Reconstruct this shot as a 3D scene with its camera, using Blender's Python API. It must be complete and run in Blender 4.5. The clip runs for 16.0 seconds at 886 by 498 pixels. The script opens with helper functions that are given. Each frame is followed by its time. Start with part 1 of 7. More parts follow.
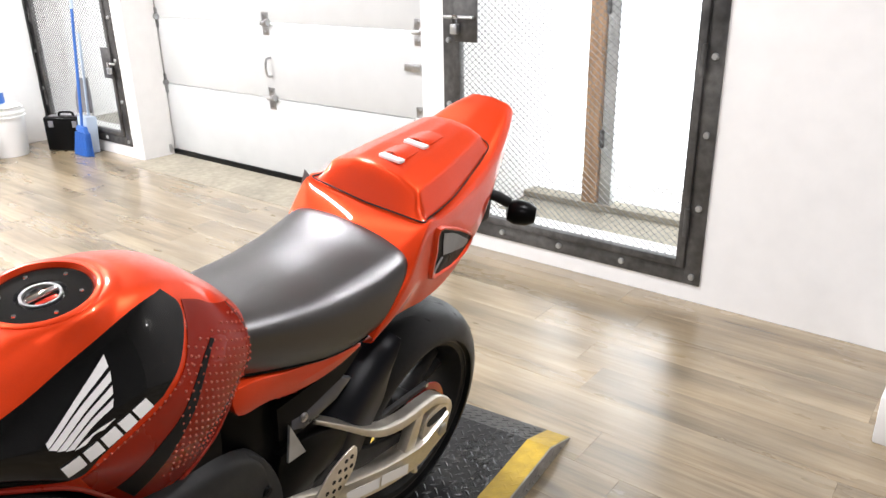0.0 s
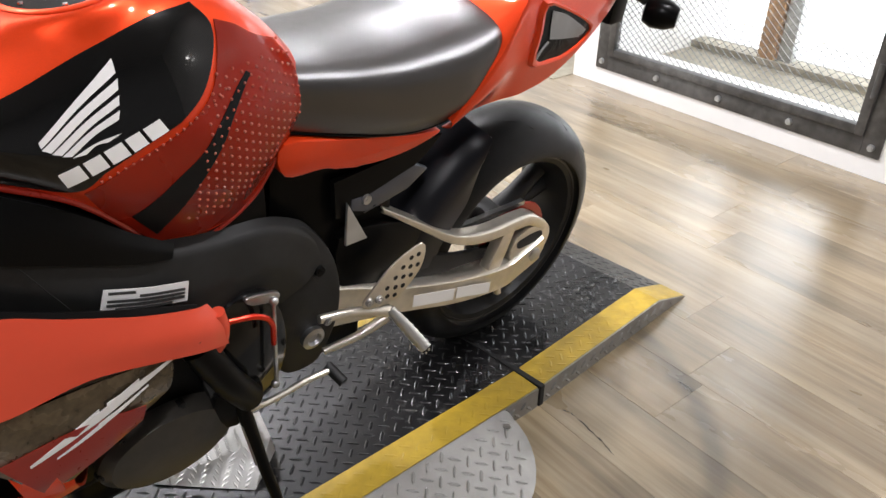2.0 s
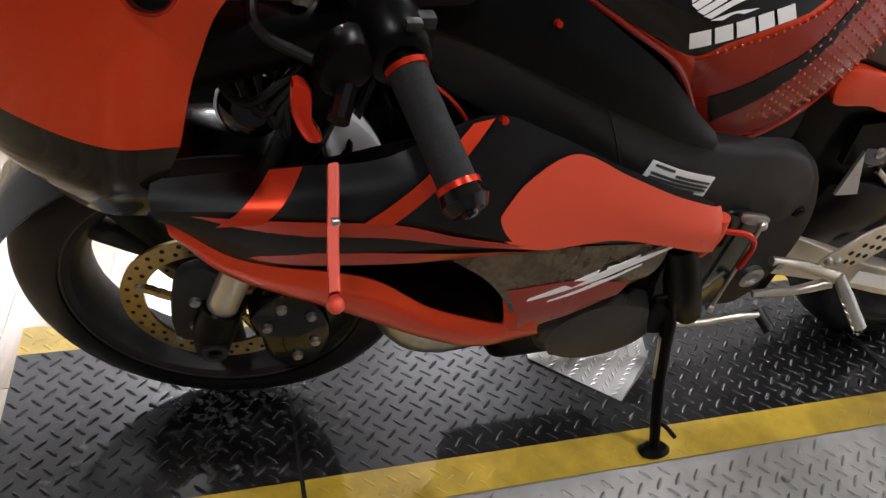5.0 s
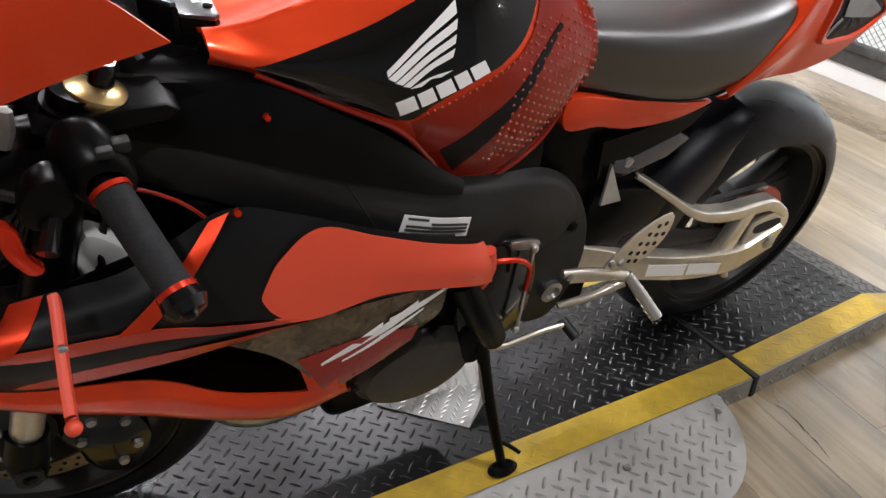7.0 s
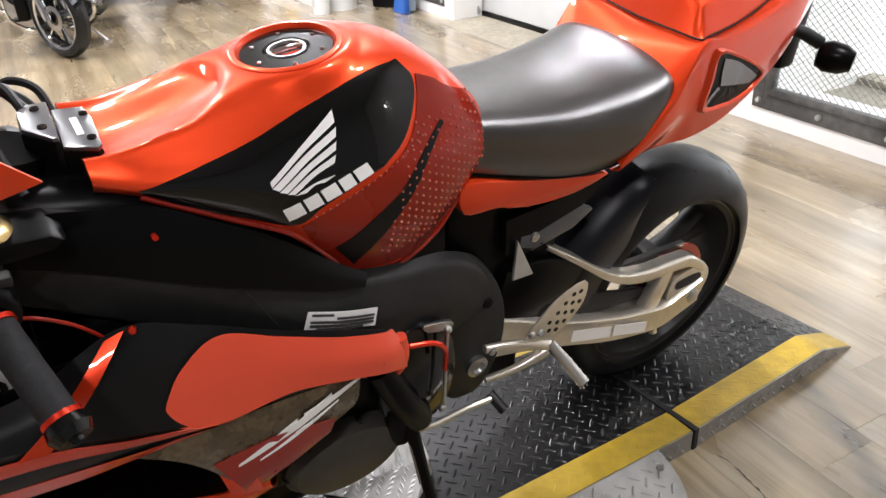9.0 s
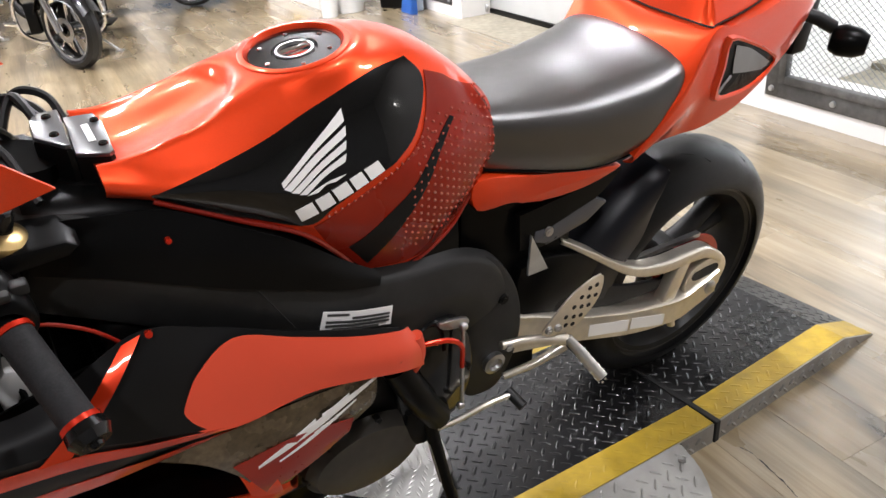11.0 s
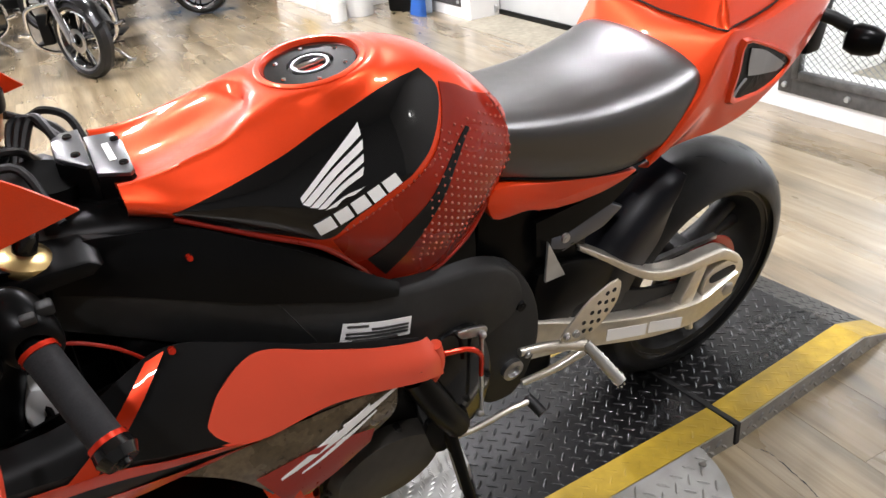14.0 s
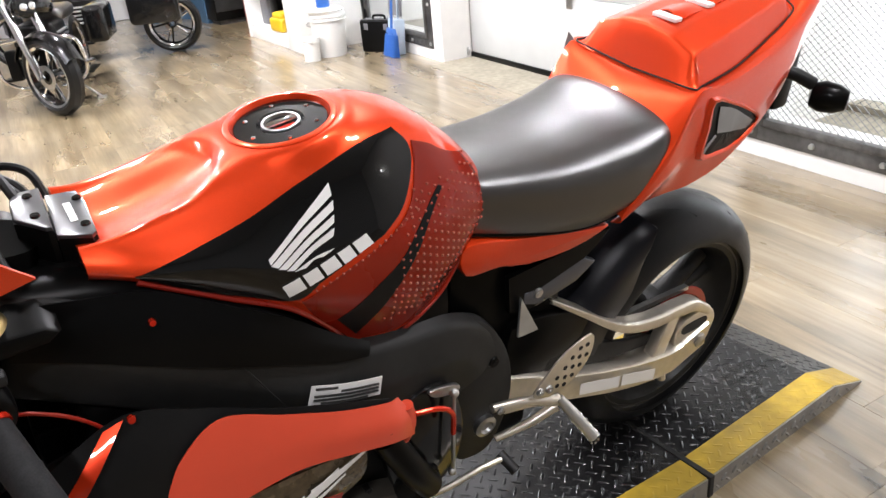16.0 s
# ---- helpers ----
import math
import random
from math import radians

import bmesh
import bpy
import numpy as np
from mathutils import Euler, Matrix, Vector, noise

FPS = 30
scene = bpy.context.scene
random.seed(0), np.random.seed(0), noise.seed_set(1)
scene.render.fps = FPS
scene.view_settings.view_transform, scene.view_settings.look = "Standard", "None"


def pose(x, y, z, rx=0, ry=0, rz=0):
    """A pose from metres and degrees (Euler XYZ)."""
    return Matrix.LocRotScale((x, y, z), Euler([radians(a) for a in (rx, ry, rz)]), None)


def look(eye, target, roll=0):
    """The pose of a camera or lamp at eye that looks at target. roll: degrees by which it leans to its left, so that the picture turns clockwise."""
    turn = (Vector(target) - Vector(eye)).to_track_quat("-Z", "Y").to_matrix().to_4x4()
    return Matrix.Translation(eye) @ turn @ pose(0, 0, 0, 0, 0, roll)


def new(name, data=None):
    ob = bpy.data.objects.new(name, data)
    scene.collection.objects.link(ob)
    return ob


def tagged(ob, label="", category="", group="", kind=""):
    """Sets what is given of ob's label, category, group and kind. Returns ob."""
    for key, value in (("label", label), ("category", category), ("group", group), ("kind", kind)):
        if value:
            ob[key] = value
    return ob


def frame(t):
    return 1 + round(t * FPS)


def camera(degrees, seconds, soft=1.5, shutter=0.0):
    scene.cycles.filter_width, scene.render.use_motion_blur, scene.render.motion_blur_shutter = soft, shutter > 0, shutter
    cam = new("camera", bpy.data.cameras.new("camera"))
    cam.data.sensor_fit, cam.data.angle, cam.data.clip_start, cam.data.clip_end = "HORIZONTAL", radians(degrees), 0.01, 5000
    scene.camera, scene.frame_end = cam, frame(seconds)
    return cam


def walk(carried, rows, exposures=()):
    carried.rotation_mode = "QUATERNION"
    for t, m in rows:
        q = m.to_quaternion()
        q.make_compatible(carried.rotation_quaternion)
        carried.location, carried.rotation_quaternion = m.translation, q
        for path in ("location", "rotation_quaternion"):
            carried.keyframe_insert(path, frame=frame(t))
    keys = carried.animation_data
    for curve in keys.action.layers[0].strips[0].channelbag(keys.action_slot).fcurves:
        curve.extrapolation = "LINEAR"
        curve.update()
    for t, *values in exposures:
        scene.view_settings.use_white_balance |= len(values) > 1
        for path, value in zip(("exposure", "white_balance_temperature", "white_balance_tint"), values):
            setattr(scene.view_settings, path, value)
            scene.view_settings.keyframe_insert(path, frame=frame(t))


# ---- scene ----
cam = camera(61.0, 16.0)
PATH = [
    (0, (-0.927, -1.264, 1.38), (0.635, -0.248, 0.656), -1.1),
    (0.5, (-0.815, -1.292, 1.31), (0.631, -0.224, 0.434), -0.3),
    (1, (-0.711, -1.299, 1.245), (0.611, -0.141, 0.291), -2.6),
    (1.5, (-0.706, -1.318, 1.192), (0.574, -0.169, 0.171), -0.6),
    (2, (-0.769, -1.294, 1.185), (0.417, -0.064, 0.146), 0.6),
    (2.5, (-0.824, -1.259, 1.178), (0.2, 0.09, 0.114), 2.6),
    (3, (-0.884, -1.232, 1.172), (-0.001, 0.2, 0.09), 3.4),
    (3.5, (-0.948, -1.209, 1.144), (-0.174, 0.255, 0.023), 4.5),
    (4, (-1.038, -1.171, 1.112), (-0.363, 0.323, -0.034), 6.6),
    (4.2, (-1.084, -1.136, 1.091), (-0.438, 0.361, -0.066), 8.4),
    (6.3, (-1.083, -1.15, 1.112), (-0.421, 0.306, -0.089), 3.2),
    (6.5, (-1.04, -1.166, 1.122), (-0.304, 0.283, -0.045), 2.9),
    (7, (-0.935, -1.231, 1.171), (-0.08, 0.209, 0.077), 0.9),
    (7.5, (-0.858, -1.264, 1.203), (0.089, 0.19, 0.208), -1.6),
    (8, (-0.832, -1.285, 1.238), (0.165, 0.182, 0.313), -2.5),
    (8.5, (-0.847, -1.292, 1.223), (0.123, 0.172, 0.268), -2.5),
    (9, (-0.85, -1.299, 1.222), (0.095, 0.182, 0.267), -3.0),
    (9.2, (-0.849, -1.304, 1.217), (0.078, 0.192, 0.266), -2.7),
    (11.3, (-0.848, -1.295, 1.216), (0.065, 0.208, 0.262), -5.3),
    (11.5, (-0.859, -1.278, 1.219), (0.047, 0.221, 0.254), -3.7),
    (12, (-0.857, -1.28, 1.223), (0.004, 0.263, 0.287), -5.6),
    (12.5, (-0.864, -1.275, 1.209), (-0.048, 0.262, 0.223), -6.1),
    (13, (-0.865, -1.282, 1.201), (-0.055, 0.249, 0.201), -5.9),
    (13.5, (-0.856, -1.285, 1.218), (-0.003, 0.243, 0.25), -6.5),
    (14, (-0.851, -1.291, 1.23), (0.035, 0.23, 0.28), -6.7),
    (14.5, (-0.848, -1.286, 1.24), (0.057, 0.24, 0.316), -6.1),
    (15, (-0.846, -1.275, 1.241), (0.076, 0.238, 0.314), -5.4),
    (15.5, (-0.838, -1.273, 1.247), (0.132, 0.218, 0.333), -5.3),
    (16, (-0.833, -1.269, 1.252), (0.144, 0.242, 0.378), -5.3),
]
walk(cam, [(t, look(eye, target, roll)) for t, eye, target, roll in PATH],
     [(0.0, -0.42), (1.5, -0.38), (3.0, -0.34), (4.0, -0.48), (6.5, -0.66), (7.5, -0.46), (9.0, -0.40), (12.5, -0.32), (16.0, -0.36)])

H = 0.055            # height of the steel platform
WALL = pose(2.115, 0, 0, 0, 0, -5.7)      # wall frame: x out of the room, y along the wall, z up
BIKE = pose(0.353, -0.231, H, -10, 0, 178.5)   # bike frame: x to its front wheel, y to its left, z up

# ---- world and light ----
world = bpy.data.worlds.new("daylight")
scene.world = world
world.use_nodes = True
sky = world.node_tree.nodes.new("ShaderNodeTexSky")
sky.sky_type, sky.sun_disc, sky.sun_elevation, sky.sun_rotation = "NISHITA", False, radians(35), radians(90)
world.node_tree.links.new(sky.outputs[0], world.node_tree.nodes["Background"].inputs[0])
world.node_tree.nodes["Background"].inputs[1].default_value = 0.12


def lamp(x, y, z, watts, size, color=(1.0, 0.985, 1.03)):
    data = bpy.data.lights.new("ceiling_bulb", "AREA")
    data.shape, data.size, data.energy, data.color = "DISK", size, watts, color
    ob = new("ceiling_bulb", data)
    ob.matrix_world = pose(x, y, z)
    return ob


CEILING = 3.0
LAMPS = [(0.9, 0.9), (-0.9, 0.9), (0.9, 3.2), (-1.2, 3.4), (0.9, 5.6), (-1.2, 5.8), (-2.8, 4.5), (0.7, -1.4), (-2.5, 0.9), (-1.7, -2.4)]
for lx, ly in LAMPS:
    lamp(lx, ly, CEILING - 0.05, 58 if ly < 0 else 46 if lx < -0.8 and ly < 3 else 66 if ly < 2 else 155, 0.18)


# ---- materials ----
def mat(name, color, rough=0.5, metal=0.0, coat=0.0, vary=0.0, grain=0.0, scale=30.0, bump=0.0, bump_scale=200.0, spec=0.5, stretch=(1, 1, 1), ior=1.5, coat_rough=0.03):
    m = bpy.data.materials.new(name)
    m.use_nodes = True
    nt = m.node_tree
    b = nt.nodes["Principled BSDF"]
    b.inputs["Base Color"].default_value = (*color, 1)
    b.inputs["Roughness"].default_value = rough
    b.inputs["Metallic"].default_value = metal
    b.inputs["Coat Weight"].default_value = coat
    b.inputs["Coat Roughness"].default_value = coat_rough
    b.inputs["Specular IOR Level"].default_value = spec
    b.inputs["IOR"].default_value = ior
    tc = nt.nodes.new("ShaderNodeTexCoord")
    mp = nt.nodes.new("ShaderNodeMapping")
    mp.inputs["Scale"].default_value = stretch
    nt.links.new(tc.outputs["Object"], mp.inputs[0])
    if vary or grain:
        big = nt.nodes.new("ShaderNodeTexNoise")
        big.inputs["Scale"].default_value, big.inputs["Detail"].default_value = scale * 0.15, 3
        fine = nt.nodes.new("ShaderNodeTexNoise")
        fine.inputs["Scale"].default_value, fine.inputs["Detail"].default_value = scale, 6
        nt.links.new(mp.outputs[0], big.inputs[0]), nt.links.new(mp.outputs[0], fine.inputs[0])
        value = None
        for tex, amount in ((big, vary), (fine, grain)):
            r = nt.nodes.new("ShaderNodeMapRange")
            r.inputs["From Min"].default_value, r.inputs["From Max"].default_value = 0.3, 0.7
            r.inputs["To Min"].default_value, r.inputs["To Max"].default_value = 1 - amount, 1 + amount
            nt.links.new(tex.outputs[0], r.inputs[0])
            if value is None:
                value = r.outputs[0]
            else:
                mul = nt.nodes.new("ShaderNodeMath")
                mul.operation = "MULTIPLY"
                nt.links.new(value, mul.inputs[0]), nt.links.new(r.outputs[0], mul.inputs[1])
                value = mul.outputs[0]
        hsv = nt.nodes.new("ShaderNodeHueSaturation")
        hsv.inputs["Color"].default_value = (*color, 1)
        nt.links.new(value, hsv.inputs["Value"])
        nt.links.new(hsv.outputs[0], b.inputs["Base Color"])
        rr = nt.nodes.new("ShaderNodeMapRange")
        rr.inputs["From Min"].default_value, rr.inputs["From Max"].default_value = 0.3, 0.7
        rr.inputs["To Min"].default_value, rr.inputs["To Max"].default_value = rough * (1 - 0.25 * min(1, vary + grain + 0.3)), min(1, rough * (1 + 0.25 * min(1, vary + grain + 0.3)))
        nt.links.new(big.outputs[0], rr.inputs[0]), nt.links.new(rr.outputs[0], b.inputs["Roughness"])
    if bump:
        nz = nt.nodes.new("ShaderNodeTexNoise")
        nz.inputs["Scale"].default_value, nz.inputs["Detail"].default_value = bump_scale, 4
        bp = nt.nodes.new("ShaderNodeBump")
        bp.inputs["Strength"].default_value, bp.inputs["Distance"].default_value = bump, 0.002
        nt.links.new(mp.outputs[0], nz.inputs[0]), nt.links.new(nz.outputs[0], bp.inputs["Height"])
        nt.links.new(bp.outputs[0], b.inputs["Normal"])
    return m


def glow(name, color, strength):
    m = bpy.data.materials.new(name)
    m.use_nodes = True
    b = m.node_tree.nodes["Principled BSDF"]
    b.inputs["Base Color"].default_value = (*color, 1)
    b.inputs["Emission Color"].default_value = (*color, 1)
    b.inputs["Emission Strength"].default_value = strength
    return m


def plank_material():
    m = mat("oak_vinyl", (0.5, 0.42, 0.31), 0.3, coat=1.0, spec=0.6, bump=0.12, bump_scale=60, stretch=(18, 1.2, 1))
    nt, b = m.node_tree, m.node_tree.nodes["Principled BSDF"]
    b.inputs["Coat Roughness"].default_value = 0.27
    tc = nt.nodes.new("ShaderNodeTexCoord")
    info = nt.nodes.new("ShaderNodeObjectInfo")
    off = nt.nodes.new("ShaderNodeVectorMath")
    off.operation = "SCALE"
    off.inputs[0].default_value = (37.0, 19.0, 7.0)
    nt.links.new(info.outputs["Random"], off.inputs["Scale"])
    add = nt.nodes.new("ShaderNodeVectorMath")
    nt.links.new(tc.outputs["Object"], add.inputs[0]), nt.links.new(off.outputs[0], add.inputs[1])
    cols = []
    for sc, st in ((1.0, (14, 0.9, 1)), (1.0, (70, 3, 1)), (1.0, (3.2, 0.8, 1))):
        mp = nt.nodes.new("ShaderNodeMapping")
        mp.inputs["Scale"].default_value = st
        nz = nt.nodes.new("ShaderNodeTexNoise")
        nz.inputs["Scale"].default_value, nz.inputs["Detail"].default_value, nz.inputs["Roughness"].default_value = sc, 5, 0.6
        nt.links.new(add.outputs[0], mp.inputs[0]), nt.links.new(mp.outputs[0], nz.inputs[0])
        cols.append(nz)
    ramp = nt.nodes.new("ShaderNodeValToRGB")
    ramp.color_ramp.elements[0].position, ramp.color_ramp.elements[0].color = 0.30, (0.108, 0.075, 0.038, 1)
    ramp.color_ramp.elements[1].position, ramp.color_ramp.elements[1].color = 0.68, (0.370, 0.302, 0.198, 1)
    mid = ramp.color_ramp.elements.new(0.46)
    mid.color = (0.228, 0.170, 0.096, 1)
    mix = nt.nodes.new("ShaderNodeMath")
    mix.operation = "MULTIPLY_ADD"
    mix.inputs[1].default_value = 0.35
    nt.links.new(cols[1].outputs[0], mix.inputs[0])
    sc2 = nt.nodes.new("ShaderNodeMath")
    sc2.operation = "MULTIPLY_ADD"
    sc2.inputs[1].default_value, sc2.inputs[2].default_value = 0.65, 0.0
    nt.links.new(cols[0].outputs[0], sc2.inputs[0]), nt.links.new(sc2.outputs[0], mix.inputs[2])
    nt.links.new(mix.outputs[0], ramp.inputs[0])
    hsv = nt.nodes.new("ShaderNodeHueSaturation")
    val = nt.nodes.new("ShaderNodeMapRange")
    val.inputs["To Min"].default_value, val.inputs["To Max"].default_value = 0.90, 1.08
    stain = nt.nodes.new("ShaderNodeTexNoise")
    stain.inputs["Scale"].default_value, stain.inputs["Detail"].default_value = 2.6, 4
    wide = nt.nodes.new("ShaderNodeMapRange")
    wide.inputs["From Min"].default_value, wide.inputs["From Max"].default_value = 0.35, 0.65
    wide.inputs["To Min"].default_value, wide.inputs["To Max"].default_value = 0.70, 1.24
    both = nt.nodes.new("ShaderNodeMath")
    both.operation = "MULTIPLY"
    swirl = nt.nodes.new("ShaderNodeMapping")
    swirl.inputs["Scale"].default_value = (2.2, 0.7, 1)
    nt.links.new(add.outputs[0], swirl.inputs[0]), nt.links.new(swirl.outputs[0], stain.inputs[0]), nt.links.new(stain.outputs[0], wide.inputs[0])
    nt.links.new(val.outputs[0], both.inputs[0]), nt.links.new(wide.outputs[0], both.inputs[1])
    nt.links.new(info.outputs["Random"], val.inputs[0]), nt.links.new(both.outputs[0], hsv.inputs["Value"])
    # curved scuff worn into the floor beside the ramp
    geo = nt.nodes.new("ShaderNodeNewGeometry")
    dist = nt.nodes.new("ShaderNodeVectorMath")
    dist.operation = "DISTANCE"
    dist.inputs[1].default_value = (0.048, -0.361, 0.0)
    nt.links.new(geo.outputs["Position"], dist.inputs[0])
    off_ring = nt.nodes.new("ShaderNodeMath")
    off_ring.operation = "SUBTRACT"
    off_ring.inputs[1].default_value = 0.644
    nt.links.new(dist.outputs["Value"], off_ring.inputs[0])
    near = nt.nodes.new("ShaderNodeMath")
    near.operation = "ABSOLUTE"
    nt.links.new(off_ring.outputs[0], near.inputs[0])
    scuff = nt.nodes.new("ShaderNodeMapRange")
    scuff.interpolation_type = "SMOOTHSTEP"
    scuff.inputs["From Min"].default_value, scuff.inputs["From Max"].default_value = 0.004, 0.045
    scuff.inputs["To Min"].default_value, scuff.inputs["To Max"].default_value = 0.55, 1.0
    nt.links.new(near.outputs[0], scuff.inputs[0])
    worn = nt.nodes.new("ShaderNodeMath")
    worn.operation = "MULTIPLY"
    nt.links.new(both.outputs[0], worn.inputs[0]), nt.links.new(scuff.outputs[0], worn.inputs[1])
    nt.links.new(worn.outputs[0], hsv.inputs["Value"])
    nt.links.new(ramp.outputs[0], hsv.inputs["Color"]), nt.links.new(hsv.outputs[0], b.inputs["Base Color"])
    rr = nt.nodes.new("ShaderNodeMapRange")
    rr.inputs["To Min"].default_value, rr.inputs["To Max"].default_value = 0.20, 0.36
    nt.links.new(cols[2].outputs[0], rr.inputs[0]), nt.links.new(rr.outputs[0], b.inputs["Roughness"])
    return m


def worn_plate_material():
    """Dark painted tread plate, rubbed through to bright steel in flecks and streaks."""
    m = mat("dark_tread_plate", (0.0075, 0.0075, 0.008), 0.30, 0.16, vary=0.5, grain=0.3, scale=14, bump=0.1, bump_scale=300)
    nt, b = m.node_tree, m.node_tree.nodes["Principled BSDF"]
    old = b.inputs["Base Color"].links[0].from_socket
    geo = nt.nodes.new("ShaderNodeNewGeometry")
    area, fleck = nt.nodes.new("ShaderNodeTexNoise"), nt.nodes.new("ShaderNodeTexNoise")
    area.inputs["Scale"].default_value, area.inputs["Detail"].default_value = 4.5, 3
    fleck.inputs["Scale"].default_value, fleck.inputs["Detail"].default_value = 70, 5
    both = nt.nodes.new("ShaderNodeMath")
    both.operation = "MULTIPLY"
    cut = nt.nodes.new("ShaderNodeMapRange")
    cut.inputs["From Min"].default_value, cut.inputs["From Max"].default_value = 0.33, 0.42
    cut.inputs["To Min"].default_value, cut.inputs["To Max"].default_value = 0.0, 0.45
    mix = nt.nodes.new("ShaderNodeMix")
    mix.data_type = "RGBA"
    mix.inputs["B"].default_value = (0.15, 0.15, 0.145, 1)
    for tex in (area, fleck):
        nt.links.new(geo.outputs["Position"], tex.inputs[0])
    nt.links.new(area.outputs[0], both.inputs[0]), nt.links.new(fleck.outputs[0], both.inputs[1])
    nt.links.new(both.outputs[0], cut.inputs[0]), nt.links.new(cut.outputs[0], mix.inputs["Factor"])
    nt.links.new(old, mix.inputs["A"]), nt.links.new(mix.outputs["Result"], b.inputs["Base Color"])
    return m


